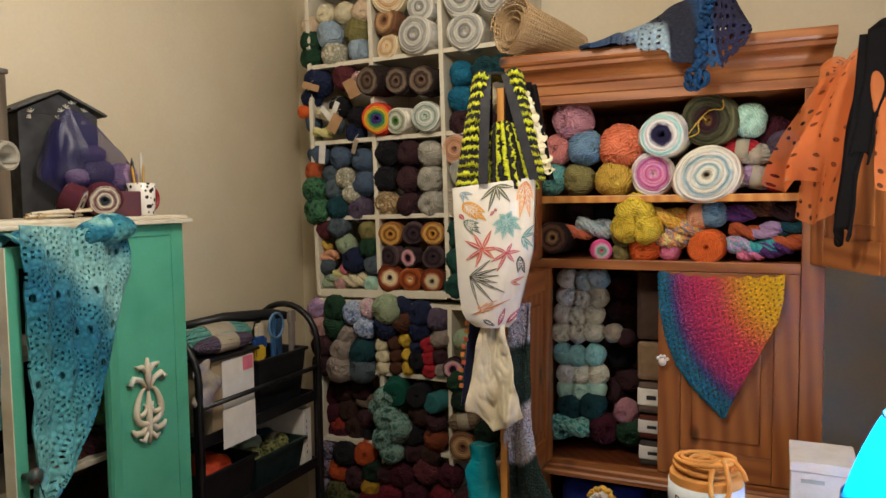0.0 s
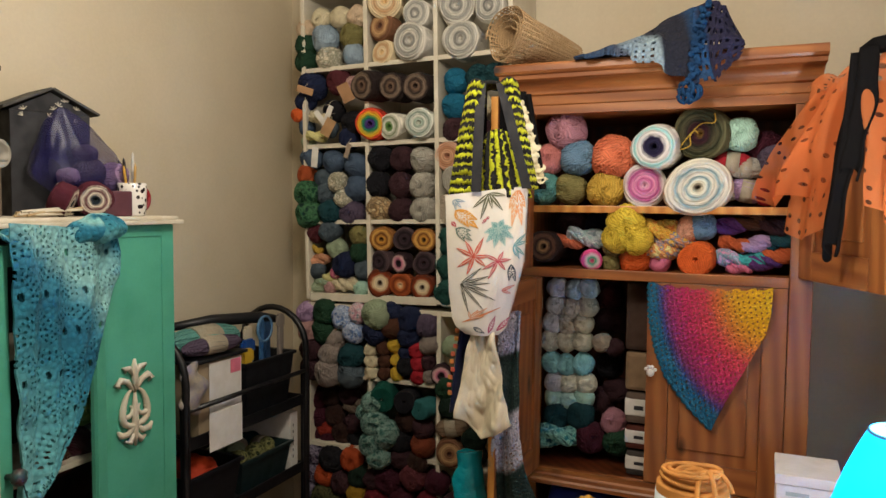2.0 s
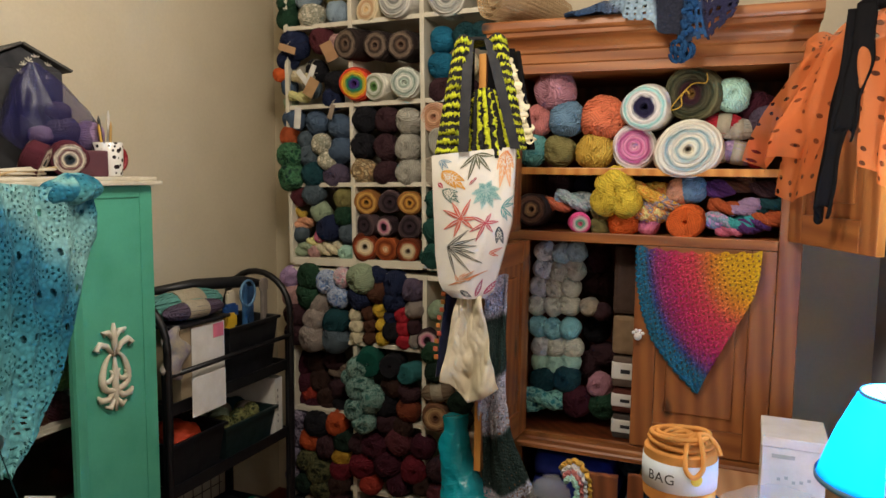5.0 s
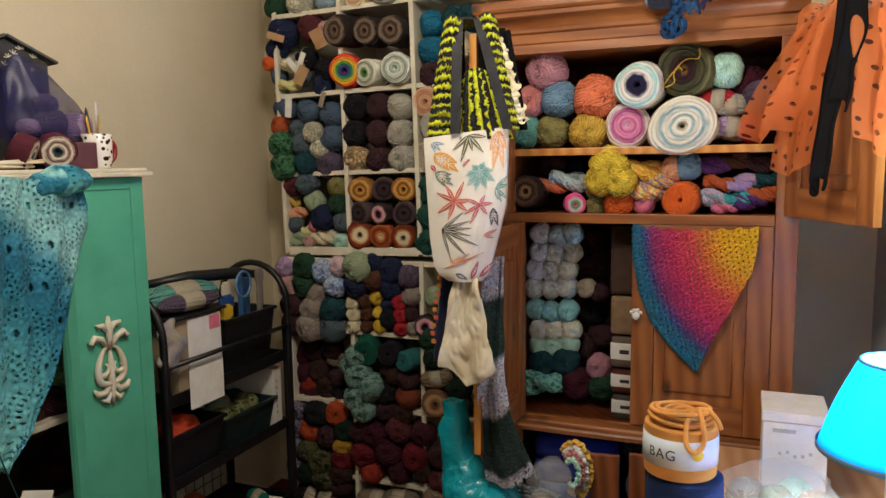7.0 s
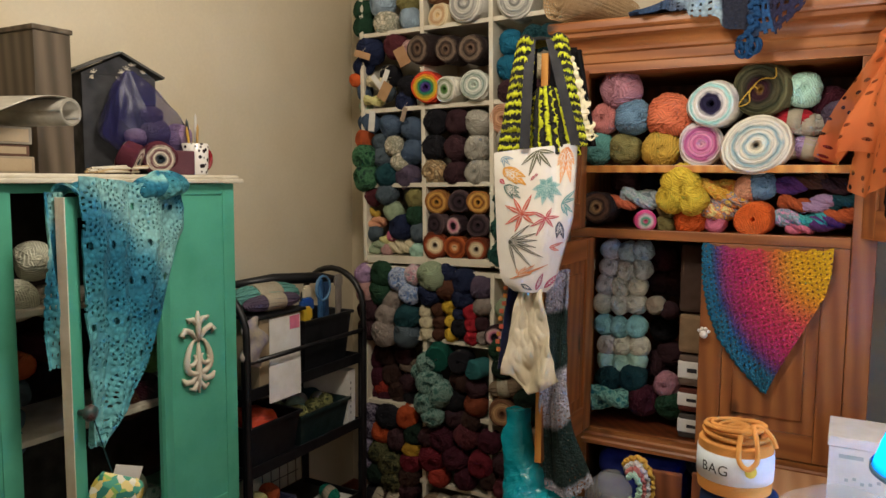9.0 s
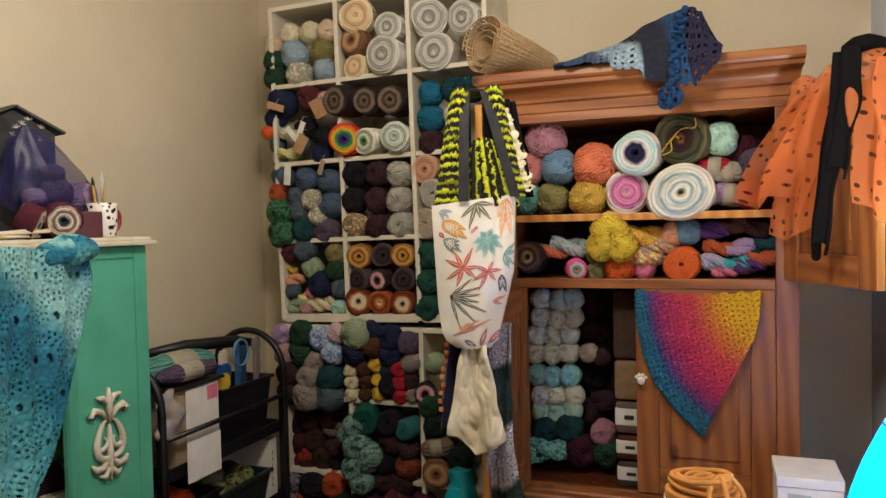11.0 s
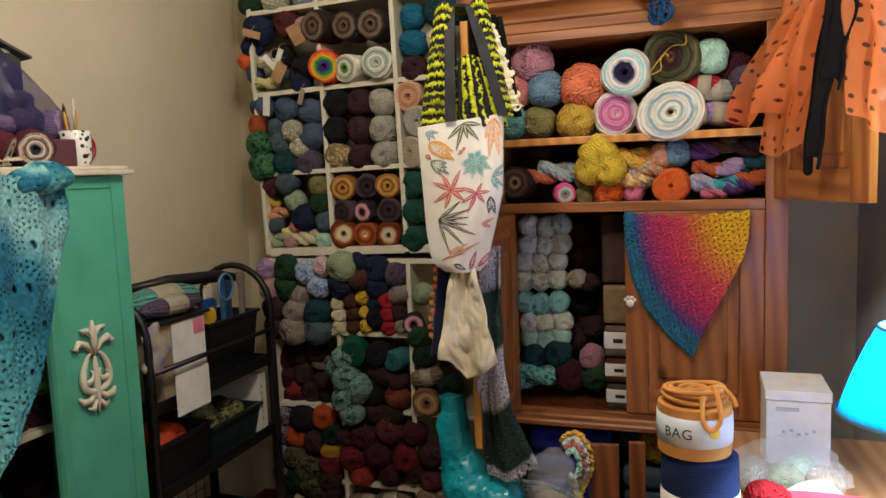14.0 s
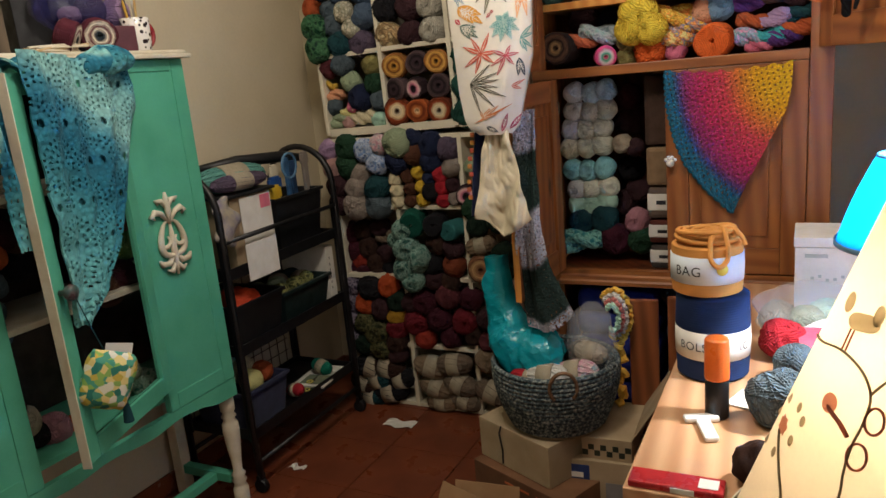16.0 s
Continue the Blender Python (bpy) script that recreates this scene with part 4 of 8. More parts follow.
put_yarn("on a shelf of the teal cabinet", "yarn in the teal cabinet", [
    (-1.860, 1.102, 0.635, 0.043, "ball", "stone"), (-1.860, 1.181, 0.576, 0.046, "ball", "mauve"), (-1.860, 1.245, 0.559, 0.029, "ball", "orange"),
    (-1.860, 1.081, 0.683, 0.033, "ball", "plum"), (-1.860, 1.512, 0.579, 0.043, "ball", "mintmix"), (-1.860, 1.456, 0.641, 0.039, "ball", "sage"),
    (-1.860, 1.132, 0.581, 0.035, "ball", "black"),
])

for o in [x for x in scene.objects if x.name.startswith("yarn_cake") and x.location.y < 2.56 and x.location.z > 1.7 and -0.45 < x.location.x < -0.1]:
    p = o.location.copy()
    if p.z < 1.76 and p.x > -0.3:
        o.matrix_basis = Matrix.Translation((p.x + 0.004, p.y, p.z - 0.018)) @ Matrix.Diagonal((1.08, 1, 0.78, 1)) @ Matrix.Translation(-p) @ o.matrix_basis
    elif p.x > -0.3:
        bm = bmesh.new()
        tube(bm, rounded([(0.0, -0.70, 0.0), (0.15, -0.75, -0.05), (0.2, -0.76, 0.2), (0.05, -0.76, 0.5), (0.35, -0.75, 0.75), (0.1, -0.72, -0.3), (-0.35, -0.76, -0.6), (-0.2, -0.72, -0.9)]), 0.025, 6)
        part("strand", bm, YARN["mustard"], o, "loose mustard strand")


# ---- teal cabinet ----
CX, CB, CY0, CY1, CZ0, CZ1 = -1.732, -2.090, 0.715, 1.777, 0.424, 1.584
DY0, DY1 = 1.04, 1.480
cab = thing("cabinet", "teal painted display cabinet on turned white legs, door open", "cabinet")
part("side_panel", box(CB, CX - 0.021, CY1 - 0.02, CY1, CZ0 + 0.02, CZ1), TEAL, cab)
part("side_panel", box(CB, CX - 0.021, CY0, CY0 + 0.02, CZ0 + 0.02, CZ1), TEAL, cab)
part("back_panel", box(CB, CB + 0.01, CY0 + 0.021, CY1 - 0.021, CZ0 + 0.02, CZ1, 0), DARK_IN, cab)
bm = box(CB - 0.005, CX + 0.03, CY0 - 0.03, CY1 + 0.020, CZ1 + 0.001, CZ1 + 0.014, 0.004)
add_box(bm, CB - 0.005, CX + 0.018, CY0 - 0.02, CY1 + 0.010, CZ1 + 0.0135, CZ1 + 0.026, 0.005)
part("top_board", bm, OFFWHITE, cab, "chipped white painted top")
for a, c in ((DY1 + 0.004, CY1), (CY0, DY0)):
    part("front_panel", box(CX - 0.02, CX, a, c, CZ0 + 0.07, CZ1, 0.002), TEAL, cab)
    part("moulding", box(CX - 0.001, CX + 0.004, a + 0.001, a + 0.036, CZ0 + 0.075, CZ1 - 0.002, 0.0015), TEAL, cab)
    part("moulding", box(CX - 0.001, CX + 0.004, c - 0.05, c - 0.001, CZ0 + 0.075, CZ1 - 0.002, 0.0015), TEAL, cab)
    part("moulding", box(CX - 0.001, CX + 0.004, a + 0.037, c - 0.051, CZ1 - 0.035, CZ1 - 0.002, 0.0015), TEAL, cab)
    part("moulding", box(CX - 0.001, CX + 0.004, a + 0.037, c - 0.051, CZ0 + 0.075, CZ0 + 0.125, 0.0015), TEAL, cab)
# scalloped apron
bm = bmesh.new()
n = 60
top_row, low_row = [], []
for k in range(n + 1):
    y = CY0 + (CY1 - CY0) * k / n
    s = abs(2 * k / n - 1)
    z = CZ0 + 0.032 * (1 - max(0.0, (s - 0.72) / 0.28) ** 0.7) + 0.006 * math.cos(12 * s)
    top_row.append(y), low_row.append(z)
for k in range(n):
    vs = [bm.verts.new((x, y, z)) for x in (CX - 0.02, CX + 0.002) for y, z in ((top_row[k], low_row[k]), (top_row[k + 1], low_row[k + 1]), (top_row[k + 1], CZ0 + 0.07), (top_row[k], CZ0 + 0.07))]
    for q in ((0, 1, 2, 3), (7, 6, 5, 4), (0, 4, 5, 1), (2, 6, 7, 3)):
        bm.faces.new([vs[i] for i in q])
bmesh.ops.remove_doubles(bm, verts=bm.verts, dist=0.0001)
part("apron", bm, TEAL, cab)
part("top_rail", box(CX - 0.02, CX, DY0 + 0.0005, DY1 + 0.0035, 1.56, CZ1, 0.002), TEAL, cab)
part("bottom_board", box(CB + 0.011, CX - 0.022, CY0 + 0.021, CY1 - 0.021, 0.53, 0.548), TEAL, cab)
for z in (1.24, 0.90):
    part("shelf_board", box(CB + 0.011, CX - 0.05, CY0 + 0.021, CY1 - 0.021, z, z + 0.018), OFFWHITE, cab, "white painted shelf")

# turned legs
LEG = [(0.026, 0.0), (0.028, 0.004), (0.028, 0.065), (0.024, 0.072), (0.020, 0.085), (0.027, 0.098), (0.020, 0.112), (0.026, 0.122), (0.017, 0.135), (0.018, 0.17), (0.024, 0.22), (0.030, 0.29),
       (0.029, 0.32), (0.019, 0.340), (0.027, 0.351), (0.019, 0.363), (0.026, 0.374), (0.026, 0.422)]
for y in (CY1 - 0.022, CY0 + 0.022):
    bm = bmesh.new()
    lathe(bm, LEG, 20)
    leg = part("leg", bm, OFFWHITE, cab, "turned white leg", True)
    leg.location = (CX - 0.035, y, 0)
    part("leg", box(CB + 0.02, CB + 0.065, y - 0.022, y + 0.022, 0, CZ0 + 0.019), OFFWHITE, cab)
    part("stretcher", box(CB + 0.066, CX - 0.064, y - 0.017, y + 0.017, 0.085, 0.12), TEAL, cab)
part("stretcher", box(CB + 0.2, CB + 0.235, CY0 + 0.040, CY1 - 0.040, 0.087, 0.118), TEAL, cab)

# carved ornament
bm = bmesh.new()
OY, OZ = 1.608, 1.052


def scroll(pts, r):
    tube(bm, [(CX + 0.008, OY + 1.5 * a, OZ + 1.04 * c) for a, c in pts], 0.95 * r, 8, taper=lambda u: 0.45 + 0.9 * math.sin(math.pi * min(max(u, 0.02), 0.98)))


for s in (-1, 1):
    scroll([(s * (0.005 + 0.044 * math.sin(t) * (0.75 + 0.25 * math.cos(t + 2.4))), -0.012 + 0.052 * math.cos(t)) for t in [0.15 + 0.24 * k for k in range(17)]], 0.0082)
    scroll([(s * (0.022 + (0.017 - 0.0012 * k) * math.cos(0.5 * k + 2.2)), -0.022 + (0.021 - 0.0014 * k) * math.sin(0.5 * k + 2.2)) for k in range(12)], 0.0062)
    scroll([(s * 0.004, 0.038), (s * 0.018, 0.066), (s * 0.034, 0.074), (s * 0.045, 0.062), (s * 0.036, 0.054)], 0.0085)
    scroll([(s * 0.003, 0.08), (s * 0.014, 0.104), (s * 0.026, 0.104), (s * 0.022, 0.094)], 0.0075)
    scroll([(s * 0.003, -0.062), (s * 0.018, -0.086), (s * 0.036, -0.084), (s * 0.043, -0.07)], 0.0085)
    scroll([(s * 0.002, -0.085), (s * 0.014, -0.112), (s * 0.026, -0.104)], 0.0075)
scroll([(0, 0.03), (0.001, 0.07), (0, 0.1), (0, 0.128)], 0.009)
scroll([(0, 0.03), (0, 0.0), (0, -0.05), (0, -0.09), (0, -0.125)], 0.0085)
part("carved_ornament", bm, OFFWHITE, cab, "white scrolled carved ornament", True)

# open framed door, hinged at its far side; local -y runs to the free edge
DW, DH, DZ = 0.455, 0.972, 0.582
door = part("door", box(0, 0.022, -DW + 0.001, -DW + 0.046, 0, DH, 0.002), TEAL, cab, "open teal door frame with a white worn edge")
door.matrix_basis = pose(CX + 0.006, DY1, DZ, 0, 0, 20)
part("door_stile", box(0, 0.022, -0.045, 0, 0, DH, 0.002), TEAL, door)
part("door_rail", box(0, 0.022, -DW + 0.0465, -0.0455, 0, 0.055, 0.002), TEAL, door)
part("door_rail", box(0, 0.022, -DW + 0.0465, -0.0455, DH - 0.05, DH, 0.002), TEAL, door)
part("edge_strip", box(-0.001, 0.024, -DW - 0.004, -DW, -0.01, DH, 0.001), OFFWHITE, door, "bare white door edge")
glass = bpy.data.materials.new("cabinet_glass")
glass.use_nodes = True
gb = glass.node_tree.nodes["Principled BSDF"]
gb.inputs["Transmission Weight"].default_value, gb.inputs["Roughness"].default_value, gb.inputs["IOR"].default_value = 1.0, 0.02, 1.1
pane = part("pane", box(0.009, 0.012, -DW + 0.047, -0.046, 0.0555, DH - 0.0505, 0), glass, door, "clear glass pane")
pane.visible_shadow = False
bm = bmesh.new()
lathe(bm, [(0.007, 0), (0.008, 0.012), (0.017, 0.02), (0.021, 0.03), (0.018, 0.04), (0.006, 0.045)], 18)
bmesh.ops.rotate(bm, verts=bm.verts, cent=(0, 0, 0), matrix=Matrix.Rotation(math.pi / 2, 3, "Y"))
kn = part("knob", bm, plain("painted_knob", "#5A3A38", "#2C4A4A", 0.3, 40), door, "painted ceramic knob with red flecks", True)
kn.location = (0.0225, -DW + 0.022, 0.45)
DOOR = door.matrix_basis.copy()


def on_door(s, h, out):
    """A place s from the hinge along the open door, h high, out from its face."""
    return DOOR @ Vector((0.022 + out, -s, h - DZ))


# ---- crochet materials ----
def crochet_mat(name, stops, fac_fn, freq=70.0):
    m, nt, b = base_mat(name, 0.92)
    uv = nt.nodes.new("ShaderNodeUVMap")
    f = fac_fn(nt, uv.outputs[0])
    col = ramp(nt, f, [(p, rgb(c)) for p, c in stops])
    vec = coords(nt)
    w = node(nt, "ShaderNodeTexVoronoi", Scale=freq)
    nt.links.new(vec, w.inputs["Vector"])
    # Gaps around each stitch get their shade painted in, along with the relief.
    g = ramp(nt, w.outputs["Distance"], [(0.0, (1, 1, 1, 1)), (0.75, (0.25, 0.25, 0.25, 1))])
    col = mix(nt, 0.5, col, g, "MULTIPLY")
    nt.links.new(col, b.inputs["Base Color"])
    bump(nt, b, g, 1.0, 0.004)
    return m


def uv_sum(a, c, off=0.0, wob=0.08, wscale=5.0):
    def fn(nt, uv):
        d = nt.nodes.new("ShaderNodeVectorMath")
        d.operation = "DOT_PRODUCT"
        d.inputs[1].default_value = (a, c, 0)
        nt.links.new(uv, d.inputs[0])
        w = noise_fac(nt, uv, wscale, 3.0)
        m = nt.nodes.new("ShaderNodeMath")
        m.operation = "MULTIPLY_ADD"
        m.inputs[1].default_value, m.inputs[2].default_value = wob, off - wob / 2
        nt.links.new(w, m.inputs[0])
        s = nt.nodes.new("ShaderNodeMath")
        nt.links.new(d.outputs["Value"], s.inputs[0])
        nt.links.new(m.outputs[0], s.inputs[1])
        return s.outputs[0]
    return fn


def uv_dist(cx, cy, kx, ky):
    def fn(nt, uv):
        mp = nt.nodes.new("ShaderNodeMapping")
        mp.inputs["Location"].default_value, mp.inputs["Scale"].default_value = (-cx * kx, -cy * ky, 0), (kx, ky, 0)
        nt.links.new(uv, mp.inputs[0])
        l = nt.nodes.new("ShaderNodeVectorMath")
        l.operation = "LENGTH"
        nt.links.new(mp.outputs[0], l.inputs[0])
        return l.outputs["Value"]
    return fn


TEAL_SHAWL = crochet_mat("teal_gradient_crochet", [(0.0, "#1A7090"), (0.08, "#2A88A4"), (0.15, "#88CACC"), (0.26, "#96D0CE"), (0.33, "#3C90A8"), (0.4, "#18708E"), (0.5, "#247E96"), (0.62, "#4A9EAA"), (0.75, "#64B2B8"), (0.92, "#7EC4C4")],
                         uv_sum(-0.286, 0.714, 0.286))
RAINBOW = crochet_mat("rainbow_gradient_crochet", [(0.04, "#F0BE1C"), (0.28, "#F0B020"), (0.40, "#E8803A"), (0.51, "#E04858"), (0.66, "#CC3064"), (0.78, "#9E3070"), (0.845, "#484488"), (0.89, "#1C6A8E"), (1.0, "#1A6C8C")],
                      uv_dist(1.0, 0.0, 0.94, 0.89), 150.0)


def lerp_table(rows, v):
    for (a, p), (c, q) in zip(rows, rows[1:]):
        if v <= c:
            return p + (q - p) * (v - a) / (c - a)
    return rows[-1][1]


# ---- teal shawl over the cabinet door ----
EDGE = [(0, -0.035), (0.10, -0.055), (0.20, -0.045), (0.30, 0.005), (0.42, 0.045), (0.58, 0.09), (0.77, 0.165), (0.92, 0.265), (1.0, 0.38)]


def teal_shape(u, v):
    right = lerp_table(EDGE, v)
    left = 0.432 - 0.02 * v
    s = left + (right - left) * u
    fold = 0.010 * math.sin(9 * u + 3 * v) + 0.008 * math.sin(23 * u - 4 * v)
    z = 1.604 - 0.664 * v - 0.03 * u * (1 - v) + 0.008 * math.sin(30 * u) * (v > 0.9)
    return on_door(s, z, 0.022 + fold + wobble((u, v, 0), 9, 0.008))


def teal_holes(u, v):
    """Skull-like motifs: two eyes and rows of small gaps fanning round them."""
    right = lerp_table(EDGE, v)
    x = (0.43 - right) * u
    y = 0.66 * v
    row = math.floor(y / 0.1)
    cx = (x + (0.075 if row % 2 else 0)) % 0.15 - 0.075
    cy = y % 0.1 - 0.066
    for sx in (-0.017, 0.017):
        if ((cx - sx) / 0.008) ** 2 + (cy / 0.0105) ** 2 < 1:
            return True
    r, a = math.hypot(cx, cy), math.atan2(cx, -cy)
    for ring, many, half in ((0.042, 17, 0.0034), (0.056, 25, 0.004), (0.07, 31, 0.0032)):
        if abs(r - ring) < half and abs(a) < 1.9 and math.sin(a * many) > 0.35:
            return True
    return False


shawl = thing("shawl", "teal gradient crocheted shawl draped over the cabinet door", "shawl")
solidify(part("drape", sheet(150, 220, teal_shape, teal_holes), TEAL_SHAWL, shawl), 0.005)
solidify(part("back_layer", sheet(60, 80, lambda u, v: teal_shape(0.04 + 0.88 * u, 0.03 + 0.80 * v) + Vector((-0.012, 0.004, 0)), lambda u, v: math.sin(u * 80) > 0.8 and math.sin(v * 110) > 0.6), TEAL_SHAWL, shawl), 0.003)


def behind(u, v):
    return on_door(0.440 + (0.022 + 0.022 * v) * u + 0.006 * math.sin(5 * v), 1.566 - 0.42 * v, -0.02 - 0.02 * u + 0.01 * math.sin(6 * u + 7 * v))


solidify(part("back_fold", sheet(26, 90, behind, lambda u, v: math.sin(u * 40) > 0.75 and math.sin(v * 90) > 0.5), TEAL_SHAWL, shawl), 0.005)


def corner(u, v):
    a = math.pi * v
    return on_door(0.30 + 0.152 * u, 1.562 + 0.022 * math.sin(a) * (1.2 - 0.4 * u) + 0.006 * math.sin(14 * u), 0.028 * math.cos(a) - 0.006)


solidify(part("corner_fold", sheet(40, 20, corner, lambda u, v: math.sin(u * 60) > 0.8 and math.sin(v * 30) > 0.4), TEAL_SHAWL, shawl), 0.005)


def bunch(u, v):
    a = 2 * math.pi * u
    b = math.pi * v
    q = Vector((math.sin(b) * math.cos(a) * 0.032, math.sin(b) * math.sin(a) * 0.075, math.cos(b) * 0.036))
    k = 1 + 0.45 * noise.noise(q * 19) + 0.12 * math.sin(5 * a + 14 * q.z) + 0.05 * noise.noise(q * 55)
    q = q * k
    q.y -= 0.45 * max(0.0, -q.z)
    return on_door(0.088, 1.580, 0.026) + q


solidify(part("gathered_end", sheet(60, 40, bunch, lambda u, v: math.sin(u * 75) > 0.93 and math.sin(v * 50) > 0.8), TEAL_SHAWL, shawl), 0.006)

# floral sachet hanging from the knob
sachet = thing("sachet", "yellow and green floral sachet hanging from the cabinet knob", "sachet")
FLORAL = base_mat("floral_print", 0.8)
fm, fnt, fb = FLORAL
fv = node(fnt, "ShaderNodeTexVoronoi", Scale=62.0)
fnt.links.new(coords(fnt), fv.inputs["Vector"])
fcol = fnt.nodes.new("ShaderNodeSeparateColor")
fnt.links.new(fv.outputs["Color"], fcol.inputs[0])
fnt.links.new(ramp(fnt, fcol.outputs[0], [(0.0, rgb("#E4D28A")), (0.2, rgb("#4C9C84")), (0.4, rgb("#E6E2D0")), (0.55, rgb("#C8B04C")), (0.7, rgb("#2C7C6C")), (0.85, rgb("#8CB45C"))], True), fb.inputs["Base Color"])
bm = bmesh.new()
bmesh.ops.create_uvsphere(bm, u_segments=32, v_segments=20, radius=1)
for v in bm.verts:
    sx = (1 if v.co.y > 0 else -1) * abs(v.co.y) ** 0.38
    sz = (1 if v.co.z > 0 else -1) * abs(v.co.z) ** 0.38
    pinch = 1 - 0.5 * max(abs(sx), abs(sz)) ** 6
    v.co = Vector((v.co.x * 0.026 * pinch, sx * 0.062, sz * 0.074)) * (1 + 0.08 * noise.noise(v.co * 3))
pl = part("pillow", bm, fm, sachet, smooth=True)
pl.matrix_basis = Matrix.Translation(on_door(0.392, 0.785, 0.05)) @ pose(0, 0, 0, -24, 0, -30)
tg = part("paper_tag", box(-0.001, 0.001, -0.035, 0.035, -0.05, 0.05, 0), PAPER, sachet, "small printed paper tag")
tg.matrix_basis = Matrix.Translation(on_door(0.306, 0.80, 0.03)) @ pose(0, 0, 0, -18, 0, -22)
bm = bmesh.new()
tube(bm, [on_door(DW - 0.022, 1.032, 0.035), on_door(0.407, 0.935, 0.045), on_door(0.377, 0.85, 0.05)], 0.0015, 5)
part("string", bm, YARN["deepteal"], sachet)
bm = bmesh.new()
for k in range(14):
    a = 2 * math.pi * k / 14
    p = on_door(0.346, 0.72, 0.055)
    tube(bm, [p, p + Vector((0.006 * math.cos(a), 0.006 * math.sin(a), -0.03)), p + Vector((0.011 * math.cos(a), 0.011 * math.sin(a), -0.075))], 0.003, 4)
part("tassel", bm, YARN["deepteal"], sachet, "teal thread tassel")

# ---- things on the cabinet ----
TZ = CZ1 + 0.026
crate = thing("wooden_box", "tall weathered grey-brown wooden box on the cabinet", "box")
GREYWOOD = wood("weathered_wood", "#6E6050", "#4E4436", "z", 0.8, False)
part("body", box(-2.085, -1.905, 1.225, 1.335, TZ, 2.0, 0.004), GREYWOOD, crate)
part("lid", box(-2.09, -1.90, 1.22, 1.34, 2.0005, 2.015, 0.004), GREYWOOD, crate)
roll = thing("paper_roll", "grey paper roll lying across stacked boxes", "roll")
bm = bmesh.new()
spiral = []
for k in range(50):
    t = k / 49 * 2.6 * 2 * math.pi
    r = 0.036 - 0.003 * t / 6.28
    spiral.append((r * math.cos(t), r * math.sin(t)))
rows2 = [[bm.verts.new((x, y, z)) for x, y in spiral] for z in (0, 0.29)]
for k in range(49):
    bm.faces.new((rows2[0][k], rows2[0][k + 1], rows2[1][k + 1], rows2[1][k]))
rl = solidify(part("paper", bm, plain("grey_paper", "#A8A294", "#8E887A", 0.7), roll, smooth=True), 0.0025)
rl.matrix_basis = pose(-1.72, 1.202, 1.768, 90, 0, -78)


def loose(u, v):
    along, side = Vector((-0.978, -0.208, 0)), Vector((0.208, -0.978, 0))
    return Vector((-1.722, 1.202, 1.804)) + along * 0.28 * u + side * 0.22 * v + Vector((0, 0, 0.004 * math.sin(5 * v) - 0.05 * v * v + 0.012 * u * v))


solidify(part("loose_sheet", sheet(16, 20, loose), plain("pale_grey_paper", "#B8B2A4", "#A49E90", 0.7), roll, smooth=True), 0.0015)
for k, (z0, z1, c, w) in enumerate(((TZ, TZ + 0.043, "#9A8A72", 0.0), (TZ + 0.0435, TZ + 0.073, "#6A4A3C", 0.008), (TZ + 0.0735, TZ + 0.118, "#A29A8A", 0.003))):
    bk = thing("book", "worn book in a small stack on the cabinet", "book", "stacked books")
    part("cover", box(-1.96 + w, -1.80 - w, 0.985, 1.15 - w, z0, z1, 0.003), plain("book_cover", c, None, 0.7), bk)
    part("page_block", box(-1.95 + w, -1.7985 - w, 0.995, 1.14 - w, z0 + 0.006, z1 - 0.006, 0), CARD_PALE, bk)

house = thing("birdhouse", "black wooden birdhouse with small painted flowers", "birdhouse", at=(-1.988, 1.527, TZ), rz=-16)
DARKW = plain("black_stained_wood", "#26262A", "#1B1B1F", 0.7)
part("house_body", box(-0.075, 0.06, -0.112, 0.112, 0, 0.30, 0.003), DARKW, house)
bm = bmesh.new()
vs = [bm.verts.new((x, y, z)) for x in (-0.075, 0.06) for y, z in ((-0.112, 0.3005), (0.112, 0.3005), (0, 0.36))]
for q in ((0, 1, 2), (5, 4, 3), (0, 3, 4, 1), (1, 4, 5, 2), (2, 5, 3, 0)):
    bm.faces.new([vs[i] for i in q])
part("gable", bm, DARKW, house)
for s in (-1, 1):
    rf = part("roof", box(-0.09, 0.078, 0, 0.148, 0, 0.008, 0.002), plain("slate_grey_roof", "#4A4844", "#3A3936", 0.7), house)
    rf.matrix_basis = pose(0, 0, 0.366) @ (pose(0, 0, 0, -26) if s > 0 else pose(0, 0, 0, 26, 0, 0) @ pose(0, -0.148, 0))
rng = random.Random(5)
for k in range(9):
    bm = bmesh.new()
    y, z = rng.uniform(-0.08, 0.08), rng.uniform(0.27, 0.34)
    for j in range(4):
        a = j * 0.8 + k
        tube(bm, [(0.0615, y, z), (0.0615, y + 0.012 * math.cos(a), z + 0.012 * abs(math.sin(a)))], 0.0013, 4)
    part("painted_flower", bm, OFFWHITE, house, "tiny white painted flower")

organza, ont, ob_ = base_mat("purple_organza", 0.35)
otr, omx = ont.nodes.new("ShaderNodeBsdfTransparent"), ont.nodes.new("ShaderNodeMixShader")
omx.inputs[0].default_value = 0.42
ob_.inputs["Base Color"].default_value = rgb("#1E1C5C")
ob_.inputs["Sheen Weight"].default_value = 0.15
ont.links.new(otr.outputs[0], omx.inputs[1])
ont.links.new(ob_.outputs[0], omx.inputs[2])
ont.links.new(omx.outputs[0], ont.nodes["Material Output"].inputs[0])
gift = thing("organza_bag", "sheer purple organza bag holding lilac yarn", "bag", at=(-1.872, 1.565, TZ), rz=-16)


